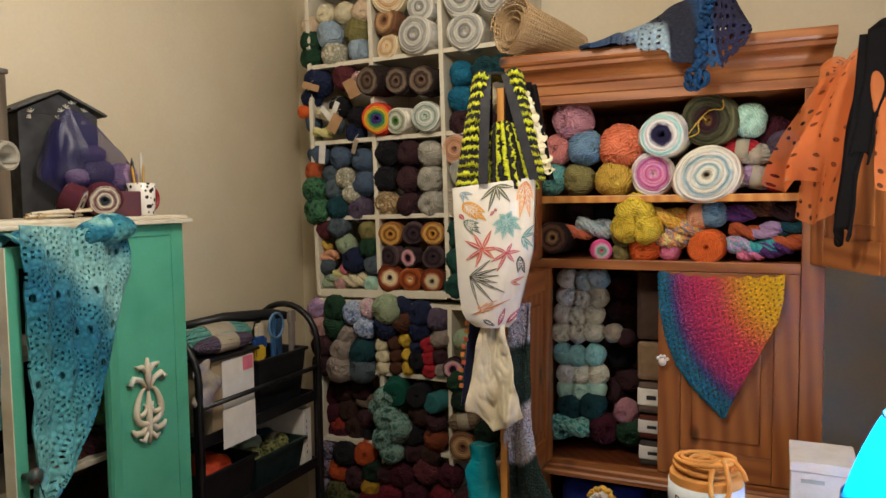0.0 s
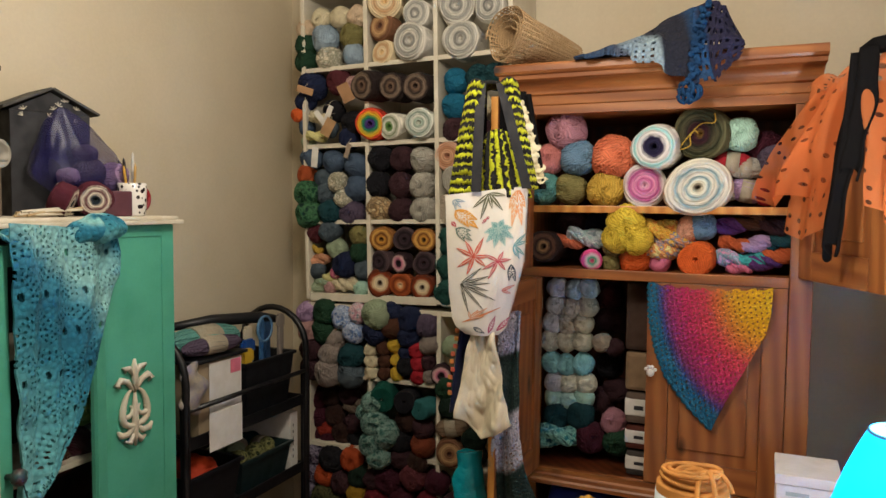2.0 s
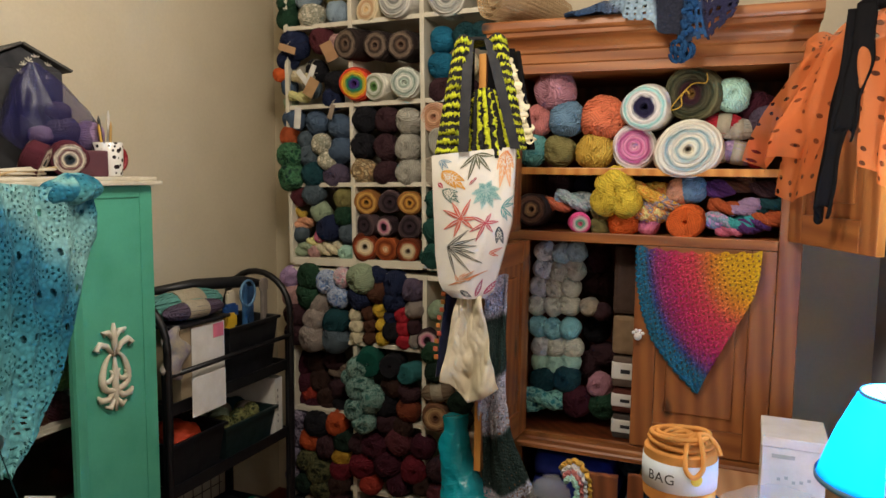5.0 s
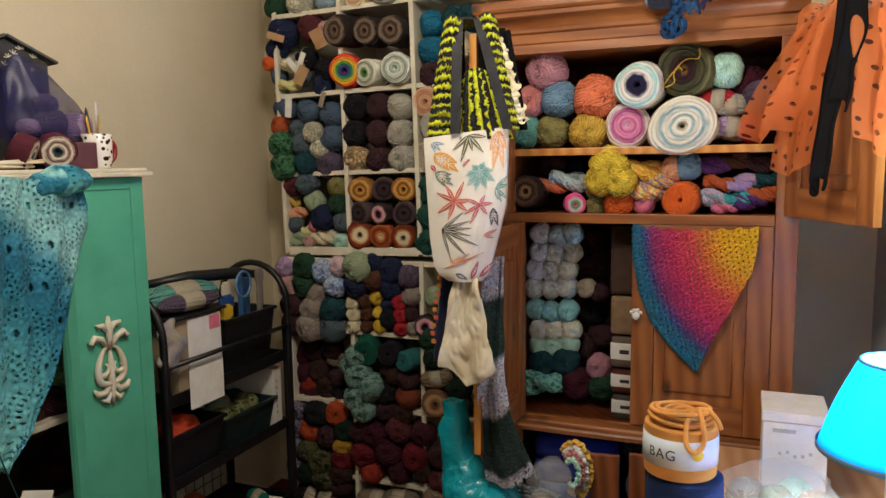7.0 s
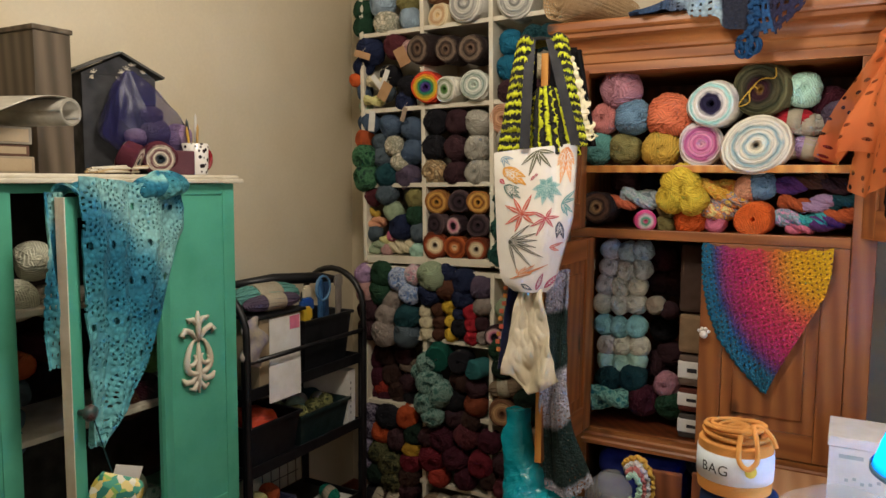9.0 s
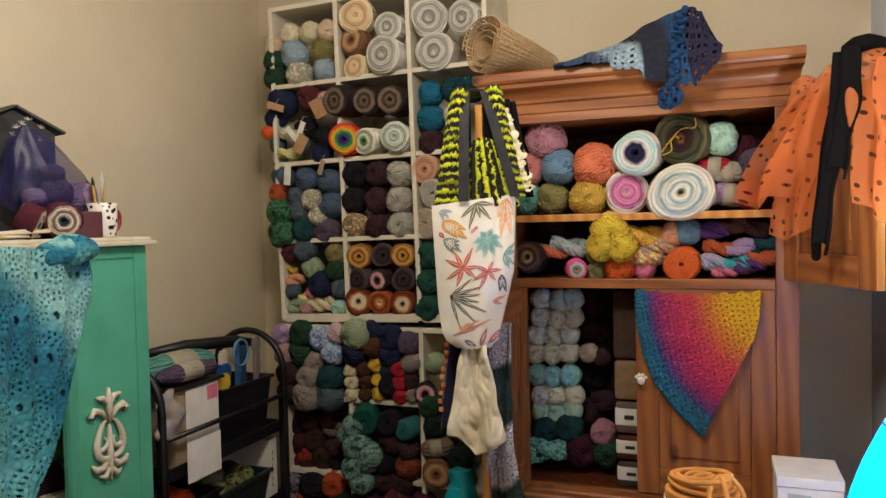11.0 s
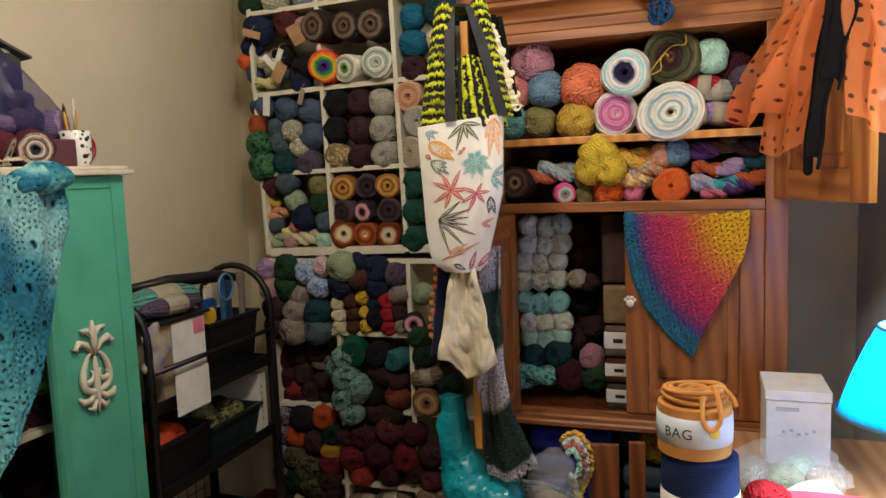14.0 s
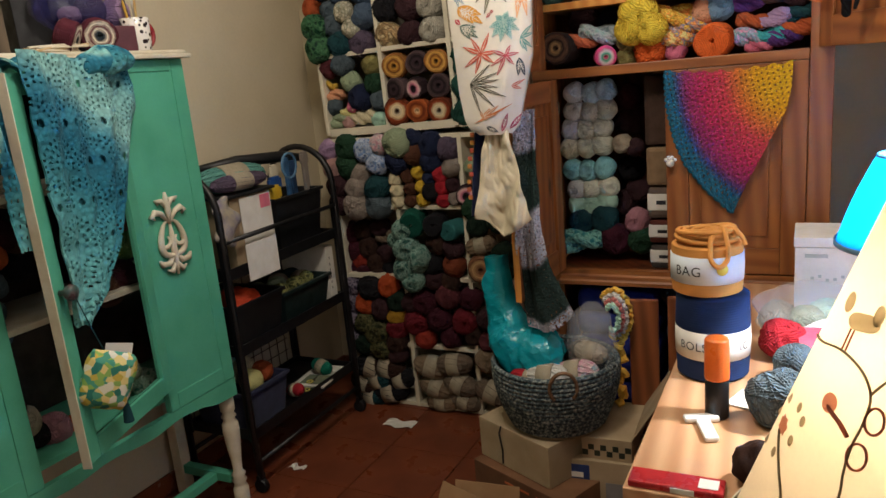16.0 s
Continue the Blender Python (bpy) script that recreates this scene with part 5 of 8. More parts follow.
def sack(u, v):
    a = 2 * math.pi * u
    z = 0.004 + 0.31 * v
    r = lerp_table([(0, 0.03), (0.12, 0.08), (0.35, 0.14), (0.6, 0.115), (0.85, 0.06), (1, 0.012)], v)
    r *= 1 + 0.2 * noise.noise(Vector((3 * math.cos(a), 3 * math.sin(a), 4 * v))) + 0.05 * math.sin(14 * a + 3 * v)
    return Vector((0.34 * r * math.cos(a), 0.035 - 0.09 * v + r * math.sin(a), z))


part("sheer_bag", sheet(40, 24, sack), organza, gift, smooth=True)
for k, (y, z, r, c) in enumerate(((0.095, 0.12, 0.046, "lilac"), (0.02, 0.125, 0.05, "heather"), (-0.04, 0.115, 0.036, "lilac"), (0.01, 0.185, 0.036, "heather"))):
    o = new("yarn", YARN_MESH["ball"][k % 6])
    o.parent = gift
    o.matrix_basis = pose(0, y, z, 20 * k, 40 * k, 0) @ Matrix.Diagonal((r * 0.7, r, r, 1))
    o.material_slots[0].link = "OBJECT"
    o.material_slots[0].material = YARN[c]

RINGED = yarn_mat("maroonring", "1C2428", "26303A", "D8CDBA", "5A2432", "D8CDBA", "4A1C28", rings=True)
for y, z, rz_, rx_ in ((1.438, TZ + 0.047, -50, -25), (1.54, TZ + 0.052, 62, 10)):
    o = new("yarn_cake", YARN_MESH["cake"][1])
    o.material_slots[0].link = "OBJECT"
    o.material_slots[0].material = RINGED
    o.matrix_basis = pose(-1.80, y, z, rx_, 0, rz_) @ Matrix.Diagonal((0.05, 0.042, 0.05, 1))
    tagged(o, "dark yarn cake with cream and maroon rings on the cabinet", "yarn", "yarn on the teal cabinet")
rng = random.Random(12)
BAMBOO = plain("pale_bamboo", "#C8B088", "#B09468", 0.5)
for k in range(9):
    nd = thing("knitting_needle", "pale knitting needle lying on the cabinet top", "needle", "knitting needles")
    bm = bmesh.new()
    y0 = 1.33 + 0.008 * k
    p = Vector((-1.750 + rng.uniform(-0.02, 0.01), y0 - 0.07, TZ + 0.005 + 0.0035 * (k % 4)))
    q = Vector((-1.80 + rng.uniform(-0.04, 0.04), y0 + 0.09, TZ + 0.008 + 0.006 * (k % 5)))
    tube(bm, [p, p.lerp(q, 0.96), q], 0.0036, 6, taper=lambda u: 1.0 if u < 0.9 else 0.35)
    part("shaft", bm, (BAMBOO, OFFWHITE)[k % 2], nd)
wallet = thing("wallet", "dark maroon leather wallet standing on the cabinet", "wallet", at=(-1.765, 1.60, TZ), rz=-18)
part("cover", box(-0.012, 0.012, -0.045, 0.035, 0, 0.075, 0.005), plain("maroon_leather", "#5C2A34", "#4A1F28", 0.45), wallet)
mug = thing("mug", "white mug with dark spots and red handle holding pencils", "mug", at=(-1.785, 1.668, TZ), rz=0)
SPOT, snt, sb = base_mat("spotted_glaze", 0.2)
sv = node(snt, "ShaderNodeTexVoronoi", Scale=52.0)
snt.links.new(coords(snt), sv.inputs["Vector"])
snt.links.new(mix(snt, ramp(snt, sv.outputs["Distance"], [(0.3, (1, 1, 1, 1)), (0.36, (0, 0, 0, 1))]), rgb("#E8E4DC"), rgb("#2A2024")), sb.inputs["Base Color"])
bm = bmesh.new()
lathe(bm, [(0.034, 0.0), (0.039, 0.004), (0.041, 0.05), (0.042, 0.098), (0.040, 0.1), (0.038, 0.098), (0.037, 0.01), (0.01, 0.008)], 32)
part("cup", bm, SPOT, mug, smooth=True)
bm = bmesh.new()
tube(bm, [(0.0, 0.04 + 0.026 * math.sin(t), 0.052 + 0.032 * math.cos(t)) for t in [0.15 + 0.29 * k for k in range(10)]], 0.007, 10)
part("handle", bm, plain("red_glaze", "#9A2A30", "#8A2028", 0.25), mug, "red glazed handle", True)
for k, (dx, dy, top, c, r) in enumerate(((0.0, -0.02, 0.175, "#1A1A1E", 0.0045), (0.01, 0.0, 0.16, "#C8A05A", 0.004), (-0.01, 0.012, 0.195, "#D8D4CC", 0.004), (0.012, -0.03, 0.15, "#E0B050", 0.004), (-0.015, -0.008, 0.17, "#B88A4C", 0.004))):
    bm = bmesh.new()
    tube(bm, [(dx * 0.5, dy * 0.5, 0.012), (dx * 1.4, dy * 1.5, top - 0.012), (dx * 1.45, dy * 1.55, top)], r, 8, taper=lambda u: 1 if u < 0.8 else 0.3)
    part("pencil", bm, plain("pencil_paint", c, None, 0.4), mug)


# ---- trolley ----
KX, KB, KY0, KY1 = -1.745, -2.075, 1.84, 2.53
cart = thing("trolley", "black metal three-tier trolley with arched end handles", "trolley")
for y in (KY0, KY1):
    bm = bmesh.new()
    mid, half = (KX + KB) / 2, (KX - KB) / 2
    pts = [(KB, y, 0.06), (KB, y, 0.5), (KB, y, 1.04)] + [(mid - half * math.cos(a), y, 1.05 + 0.165 * math.sin(a)) for a in [math.pi * k / 14 for k in range(1, 14)]] + [(KX, y, 1.04), (KX, y, 0.5), (KX, y, 0.06)]
    tube(bm, pts, 0.013, 10)
    part("end_hoop", bm, BLACK_METAL, cart, smooth=True)
    bm = bmesh.new()
    for x in (KX - 0.005, KB + 0.005):
        add_box(bm, x - 0.02, x + 0.02, y - 0.004, y + 0.004, 0.2, 0.98, 0.001)
    part("perforated_post", bm, BLACK_METAL, cart)
    for x in (KX, KB):
        bm = bmesh.new()
        lathe(bm, [(0.008, -0.012), (0.026, -0.012), (0.028, -0.008), (0.028, 0.008), (0.026, 0.012), (0.008, 0.012)], 20, "y")
        add_box(bm, -0.008, 0.008, -0.018, 0.018, 0.02, 0.045, 0.002)
        wh = part("castor", bm, BLACK_PLASTIC, cart)
        wh.location = (x, y, 0.028)
for z in (0.83, 0.545, 0.215):
    bm = box(KB + 0.015, KX - 0.015, KY0 + 0.015, KY1 - 0.015, z, z + 0.006, 0.001)
    for a in ((KX - 0.015, KX - 0.008, KY0 + 0.014, KY1 - 0.014), (KB + 0.008, KB + 0.015, KY0 + 0.014, KY1 - 0.014), (KB + 0.008, KX - 0.008, KY0 + 0.008, KY0 + 0.014), (KB + 0.008, KX - 0.008, KY1 - 0.014, KY1 - 0.008)):
        add_box(bm, *a, z - 0.012, z + 0.03, 0.001)
    part("tray", bm, BLACK_METAL, cart)
for z, x in ((0.96, KX), (0.96, KB), (0.12, KX), (0.12, KB)):
    bm = bmesh.new()
    tube(bm, [(x, KY0, z), (x, KY1, z)], 0.009, 8)
    part("rail", bm, BLACK_METAL, cart, smooth=True)
bm = bmesh.new()
for k in range(12):
    y = KY0 + 0.05 + k * 0.054
    tube(bm, [(KB - 0.012, y, 0.23), (KB - 0.012, y, 0.84)], 0.0022, 5)
for k in range(12):
    z = 0.23 + k * 0.054
    tube(bm, [(KB - 0.012, KY0 + 0.03, z), (KB - 0.012, KY1 - 0.03, z)], 0.0022, 5)
part("wire_grid", bm, plain("brown_wire", "#4A3426", None, 0.4), cart, "thin wire grid panel")


def bin_shape(w, d, h, t=0.006, flare=0.02):
    """An open box with flared sides and a rolled rim."""
    bm = bmesh.new()
    ring = lambda ex, z: [bm.verts.new((sx * (d / 2 + ex), sy * (w / 2 + ex), z)) for sx, sy in ((-1, -1), (1, -1), (1, 1), (-1, 1))]
    rows = [ring(-flare, 0), ring(0, h), ring(0.008, h), ring(0.008, h - 0.012), ring(0.004, h - 0.012)]
    rows += [ring(-t, h - 0.001), ring(-flare - t, t)]
    for A, B in ((rows[0], rows[1]), (rows[1], rows[2]), (rows[1], rows[5]), (rows[2], rows[3]), (rows[5], rows[6])):
        for k in range(4):
            try:
                bm.faces.new((A[k], A[(k + 1) % 4], B[(k + 1) % 4], B[k]))
            except ValueError:
                pass
    bm.faces.new(rows[0][::-1])
    bm.faces.new(rows[6])
    bmesh.ops.recalc_face_normals(bm, faces=bm.faces)
    return bm


def storage_bin(label, material, w, d, h, at, rz=0):
    t = thing("storage_bin", label, "bin", "bins on the trolley", at, rz)
    part("tub", bin_shape(w, d, h), material, t)
    return t


storage_bin("black plastic bin of tools on the trolley's top tier", BLACK_PLASTIC, 0.30, 0.26, 0.215, (-1.90, 2.33, 0.8365))
storage_bin("black plastic bin on the trolley's middle tier", BLACK_PLASTIC, 0.27, 0.30, 0.165, (-1.91, 2.00, 0.5515))
storage_bin("dark green plastic basket of small yarn on the trolley", plain("dark_green_plastic", "#182C2C", "#122222", 0.45), 0.31, 0.26, 0.13, (-1.90, 2.305, 0.5515))
storage_bin("navy cloth bin on the trolley's bottom tier", NAVY_CLOTH, 0.24, 0.28, 0.16, (-1.91, 1.98, 0.2215))
put_yarn("in a basket on the trolley", "yarn on the trolley", [(-1.85, 2.22, 0.655, 0.042, "ball", "olivemix"), (-1.90, 2.27, 0.66, 0.045, "ball", "sage"), (-1.84, 2.31, 0.66, 0.04, "ball", "olivemix"), (-1.86, 2.385, 0.67, 0.04, "skein", "olivemix"),
                                                                (-1.95, 2.34, 0.655, 0.045, "ball", "stone"), (-1.94, 2.42, 0.66, 0.042, "ball", "deepteal"), (-1.97, 2.22, 0.65, 0.045, "ball", "sage")])
put_yarn("on the trolley", "yarn on the trolley", [(-1.83, 2.40, 0.264, 0.034, "skein", "emerald"), (-1.80, 2.17, 0.26, 0.03, "skein", "red"), (-1.84, 1.97, 0.385, 0.045, "ball", "paleyellow"), (-1.93, 2.03, 0.39, 0.05, "ball", "cream"), (-1.86, 2.06, 0.385, 0.04, "ball", "rust")])
booklet = thing("booklet", "white printed booklet on the trolley's bottom tier", "booklet", at=(-1.83, 2.38, 0.2215), rz=6)
part("cover", box(-0.075, 0.075, -0.11, 0.11, 0, 0.010, 0.002), PAPER, booklet)
part("picture_patch", box(-0.05, 0.06, -0.09, 0.0, 0.0102, 0.0112, 0), plain("muted_green_print", "#5C7060", "#8A8A70", 0.5, 40), booklet, "muted green printed patch")
scissors = thing("scissors", "yellow-handled scissors over the trolley's edge", "scissors", at=(-1.775, 2.245, 0.262), rz=12)
for k in (-1, 1):
    bm = bmesh.new()
    tube(bm, [(0.012 * math.sin(t), k * 0.018 + 0.014 * math.cos(t) - 0.03, 0.010 * k) for t in [0.52 * j for j in range(12)]], 0.0032, 6, True)
    part("handle", bm, plain("pale_yellow_plastic", "#C8BC5C", None, 0.4), scissors, "pale yellow loop handle", True)
    bm = bmesh.new()
    tube(bm, [(0, 0.0, 0.004 * k), (0, 0.05, 0.001 * k), (0, 0.095, 0.0)], 0.004, 6, taper=lambda u: 1 - 0.75 * u)
    part("blade", bm, STEEL, scissors)
bx = thing("carton", "white cardboard carton with small print standing on the trolley", "box")
part("carton_body", box(-2.02, -1.775, 2.462, 2.512, 0.5515, 0.79, 0.002), PAPER, bx)
for k in range(6):
    part("print_bar", box(-1.7748, -1.7742, 2.478, 2.482, 0.60 + 0.026 * k, 0.612 + 0.026 * k, 0), BLACK_PLASTIC, bx, "faint printed mark")
bag_o = thing("orange_pouch", "bright orange crumpled pouch on the black bin", "pouch", at=(-1.87, 1.98, 0.70))
bm = bmesh.new()
bmesh.ops.create_uvsphere(bm, u_segments=28, v_segments=16, radius=1)
for v in bm.verts:
    v.co = Vector((v.co.x * 0.09, v.co.y * 0.085, v.co.z * 0.05)) * (1 + 0.3 * noise.noise(v.co * 2.2))
part("pouch_body", bm, plain("orange_cloth", "#D8481C", "#B8380F", 0.7), bag_o, smooth=True)
papers = thing("paper_sheets", "white paper sheets with a pink sticky note on the trolley", "paper")
for z0, z1, y0, y1, x, tilt in ((0.91, 1.09, 1.985, 2.155, KX - 0.03, 0), (0.80, 0.935, 1.925, 2.095, KX + 0.022, 0)):
    part("sheet", box(x, x + 0.0015, y0, y1, z0, z1, 0), PAPER, papers)
part("sticky_note", box(KX - 0.0283, KX - 0.0273, 2.095, 2.15, 1.035, 1.085, 0), plain("pink_note", "#E87C94", None, 0.7), papers, "pink sticky note")
lidb = thing("dark_tray", "thin black lid lying across the trolley top", "lid")
part("lid_plate", box(-2.0, -1.765, 1.90, 2.185, 1.097, 1.109, 0.004), BLACK_PLASTIC, lidb)
bxa = thing("cardboard_box", "plain white box standing behind papers on the trolley", "box")
part("carton_body", box(-2.0, -1.782, 1.94, 2.16, 0.8365, 1.096, 0.003), CARD_PALE, bxa)
put_yarn("on the trolley lid", "yarn on the trolley", [(-1.87, 2.06, 1.155, 0.062, "skein", "seagreen"), (-1.80, 2.03, 1.147, 0.038, "skein", "heather")])
skeins = [x for x in scene.objects if x.name.startswith("yarn_skein") and abs(x.location.z - 1.15) < 0.02 and x.location.x < -1.75]
for o in skeins:
    r = o.matrix_basis.to_scale()[0]
    o.matrix_basis = Matrix.Translation(o.location) @ pose(0, 0, 0, 0, 0, 84) @ Matrix.Diagonal((r * (1.8 if r > 0.05 else 2.3), r, r * 0.9, 1))
cloth = thing("folded_cloth", "crumpled cream and grey striped cloth on the trolley", "cloth", at=(-1.755, 1.885, 0.90))
bm = bmesh.new()
bmesh.ops.create_uvsphere(bm, u_segments=40, v_segments=28, radius=1)
for v in bm.verts:
    k = 1 + 0.3 * noise.noise(v.co * 2.6) + 0.12 * math.sin(14 * v.co.z + 4 * v.co.y)
    v.co = Vector((v.co.x * 0.026, v.co.y * 0.055, 0.13 + v.co.z * 0.095)) * (0.95 + 0.12 * (k - 1))
    v.co.y += 0.02 * math.sin(60 * v.co.z)
part("cloth_folds", bm, plain("cream_striped_cloth", "#A89E88", "#7E788A", 0.9, 26), cloth, smooth=True)
# hand tools standing in the top bin
for k, (y, x, top, c, w) in enumerate(((2.25, -1.82, 1.13, "#1C4A8C", 0.05), (2.30, -1.86, 1.17, "#D8CDB4", 0.03), (2.36, -1.84, 1.19, "#3C6C9C", 0.018), (2.42, -1.86, 1.17, "#2C4C74", 0.03), (2.47, -1.83, 1.20, "#8A8078", 0.03), (2.22, -1.80, 1.10, "#D8B030", 0.045))):
    t = thing("hand_tool", "coloured craft tool standing in the black bin", "tool", "tools in the trolley bin")
    bm = box(x - 0.008, x + 0.008, y - w / 2, y + w / 2, 0.86, top, 0.004)
    add_box(bm, x - 0.006, x + 0.006, y - w * 0.8, y + w * 0.8, top - 0.05, top - 0.01, 0.004)
    o = part("blade", bm, plain("tool_paint", c, None, 0.45), t)
loop = thing("cable_loop", "blue plastic cable loop over the trolley bin", "cable")
bm = bmesh.new()
tube(bm, [(-1.80, 2.33 + 0.045 * math.sin(t), 1.16 + 0.05 * math.cos(t)) for t in [0.45 * k for k in range(14)]], 0.005, 8, True)
part("cable", bm, plain("blue_cable", "#5A84A8", None, 0.4), loop, smooth=True)
bk = thing("black_umbrella", "folded black umbrella across the trolley top", "umbrella")
bm = bmesh.new()
tube(bm, [(-2.02, 2.02, 1.19), (-1.95, 2.2, 1.20), (-1.88, 2.4, 1.19), (-1.86, 2.5, 1.17)], 0.022, 10, taper=lambda u: 0.6 + 0.5 * math.sin(3 * u))
part("cover", bm, BLACK_PLASTIC, bk, smooth=True)


# ---- rainbow shawl hung on the closed wardrobe door ----
RX0, RX1, RZ1 = -0.351, 0.016, 1.406
RAIN_L = [(0, 0.0), (0.25, 0.012), (0.47, 0.068), (0.66, 0.16), (0.85, 0.34), (0.95, 0.47), (1.0, 0.53)]
RAIN_R = [(0, 1.0), (0.17, 0.992), (0.32, 0.955), (0.55, 0.815), (0.77, 0.68), (1.0, 0.55)]


def rainbow_shape(u, v):
    left = lerp_table(RAIN_L, v)
    right = lerp_table(RAIN_R, v)
    x = RX0 + (RX1 - RX0) * (left + (right - left) * u)
    z = RZ1 - 0.455 * v - 0.012 * math.sin(math.pi * u) * (1 - v) + 0.004 * math.sin(46 * u)
    return Vector((x, WY - 0.016 - 0.006 * math.sin(7 * u + 2 * v) - wobble((u, v, 1), 7, 0.005), z))


def rainbow_holes(u, v):
    left = lerp_table(RAIN_L, v)
    right = lerp_table(RAIN_R, v)
    x, z = 0.38 * (left + (right - left) * u), 0.455 * v
    a, c = (x * 0.94 + z * 0.34), (z * 0.94 - x * 0.34)
    row = math.floor(c / 0.015)
    p = (a + 0.009 * (row % 2)) % 0.018 - 0.009
    q = c % 0.015 - 0.0075
    return (p / 0.0031) ** 2 + (q / 0.0036) ** 2 < 1


def shawl_uv(bm):
    """Colours follow the shawl's own width and height."""
    uvl = bm.loops.layers.uv.active
    for f in bm.faces:
        for lp in f.loops:
            lp[uvl].uv = ((lp.vert.co.x - RX0) / (RX1 - RX0), (RZ1 - lp.vert.co.z) / 0.455)
    return bm


def edge_line(u):
    left = lerp_table(RAIN_L, u)
    return Vector((RX0 + (RX1 - RX0) * left - 0.002 + 0.003 * math.sin(150 * u), WY - 0.014, RZ1 - 0.455 * u))


rain = thing("shawl", "rainbow gradient crocheted shawl hanging on the wardrobe door", "shawl")
solidify(part("drape", shawl_uv(sheet(220, 260, rainbow_shape, rainbow_holes)), RAINBOW, rain), 0.003)

bm = bmesh.new()
tube(bm, [edge_line(k / 160) for k in range(161)], 0.0045, 6)
part("border", bm, YARN["peacock"], rain, "scalloped blue border")

# ---- dark blue shawl on the wardrobe's cornice ----
BLUE_SHAWL = crochet_mat("dark_blue_crochet", [(0.0, "#1E3A5A"), (0.14, "#3A4C68"), (0.2, "#4A5468"), (0.24, "#7E94A6"), (0.41, "#94AAB6"), (0.45, "#161C30"), (0.62, "#12162A"), (0.66, "#123C64"), (0.72, "#14487A"), (0.76, "#171436"), (1.0, "#171842")],
                         uv_sum(1.0, -0.28, 0.14, 0.03), 80.0)
ROYAL = yarn_mat("royal", "0E2C50", "12395E")
blue = thing("shawl", "dark blue crocheted shawl with pale band on the wardrobe top", "shawl")


def blue_shape(u, v):
    x = -0.59 + 0.49 * u
    crest = lerp_table([(0, 2.13), (0.2, 2.17), (0.45, 2.205), (0.6, 2.25), (0.78, 2.28), (0.92, 2.27), (1.0, 2.16)], u)
    foot = lerp_table([(0, 2.128), (0.35, 2.122), (0.5, 2.09), (0.62, 2.05), (0.75, 2.025), (0.9, 2.03), (1.0, 2.10)], u)
    if v < 0.5:
        t = v / 0.5
        y, z = WY + 0.14 - 0.14 * t, 2.135 + (crest - 2.135) * math.sin(t * math.pi / 2)
    else:
        t = (v - 0.5) / 0.5
        y, z = WY - 0.088 * min(1, t * 2.0), crest + (foot - crest) * t
    n = wobble((x * 2, y * 2, z), 7, 0.022) + 0.008 * math.sin(40 * u)
    return Vector((x + n, y - 0.012 - abs(n) * 0.5, z + 0.4 * n))


solidify(part("drape", sheet(150, 90, blue_shape, lambda u, v: (0.16 < u < 0.5 or 0.78 < u) and math.sin(u * 210) > 0.35 and math.sin(v * 84) > 0.2), BLUE_SHAWL, blue), 0.006)
bm = bmesh.new()
for k in range(7):
    a = 2 * math.pi * k / 7
    c = Vector((-0.235 + 0.018 * math.cos(a), WY - 0.10 + 0.014 * math.sin(a), 2.0 + 0.012 * math.sin(3 * a)))
    tube(bm, [c + Vector((0.016 * math.sin(t), 0.01 * math.cos(2 * t), 0.02 * math.cos(t))) for t in [0.52 * j for j in range(12)]], 0.006, 6, True)
tube(bm, [(-0.225, WY - 0.09, 2.06), (-0.23, WY - 0.1, 2.03), (-0.235, WY - 0.1, 2.0)], 0.008, 6)
part("tassel", bm, ROYAL, blue, "blue looped tassel")
bm = bmesh.new()
pts = [(-0.20 - 0.03 * k / 80 + 0.012 * math.sin(0.55 * k), WY - 0.02 - 0.09 * min(1, k / 40) + 0.006 * math.cos(0.9 * k), 2.285 - 0.0032 * k) for k in range(81)]
tube(bm, pts, 0.0095, 8, taper=lambda u: 0.85 + 0.4 * math.sin(150 * u))
part("edging", bm, ROYAL, blue, "bright blue ruffled edging")

# ---- roll of burlap net on the wardrobe ----
BURLAP, bnt, bb = base_mat("burlap_mesh", 0.9)
uvn = bnt.nodes.new("ShaderNodeUVMap")
bnt.links.new(mix(bnt, noise_fac(bnt, coords(bnt), 60), rgb("#C8AA80"), rgb("#8A6C48")), bb.inputs["Base Color"])
net = thing("burlap_roll", "loose roll of open-weave tan burlap on the wardrobe", "roll")
NA, NB = Vector((-0.838, 2.37, 2.226)), Vector((-0.668, 2.64, 2.172))
axis_n = (NB - NA).normalized()
sa = axis_n.cross(Vector((0, 0, 1))).normalized()
sb_ = axis_n.cross(sa)
if sb_.z < 0:
    sb_ = -sb_


def net_shape(u, v):
    t = 2 * math.pi * 3.4 * u + 0.6
    r = (0.028 + 0.066 * u) * (1 + 0.05 * math.sin(3 * t + 5 * v) + 0.03 * math.sin(1.3 * t))
    r *= 1.1 - 0.5 * v
    p = NA.lerp(NB, v) + axis_n * (0.03 * (1 - u) * (0.5 - v)) + sa * (r * math.cos(t)) + sb_ * (r * math.sin(t))
    p.z = max(p.z, 2.1265 + 0.002 * (1 - u))
    return p


solidify(part("netting", sheet(360, 84, net_shape, lambda u, v: (int(u * 360) % 3 > 0) and (int(v * 84) % 3 > 0)), BURLAP, net), 0.0022)

# ---- orange scarf and black cloth over the open right door ----
RD = up_right.matrix_basis.copy()


def on_right(s, h, out):
    return RD @ Vector((s, -out, h - 1.44))


CHIFFON, cnt, cb = base_mat("orange_chiffon", 0.7)
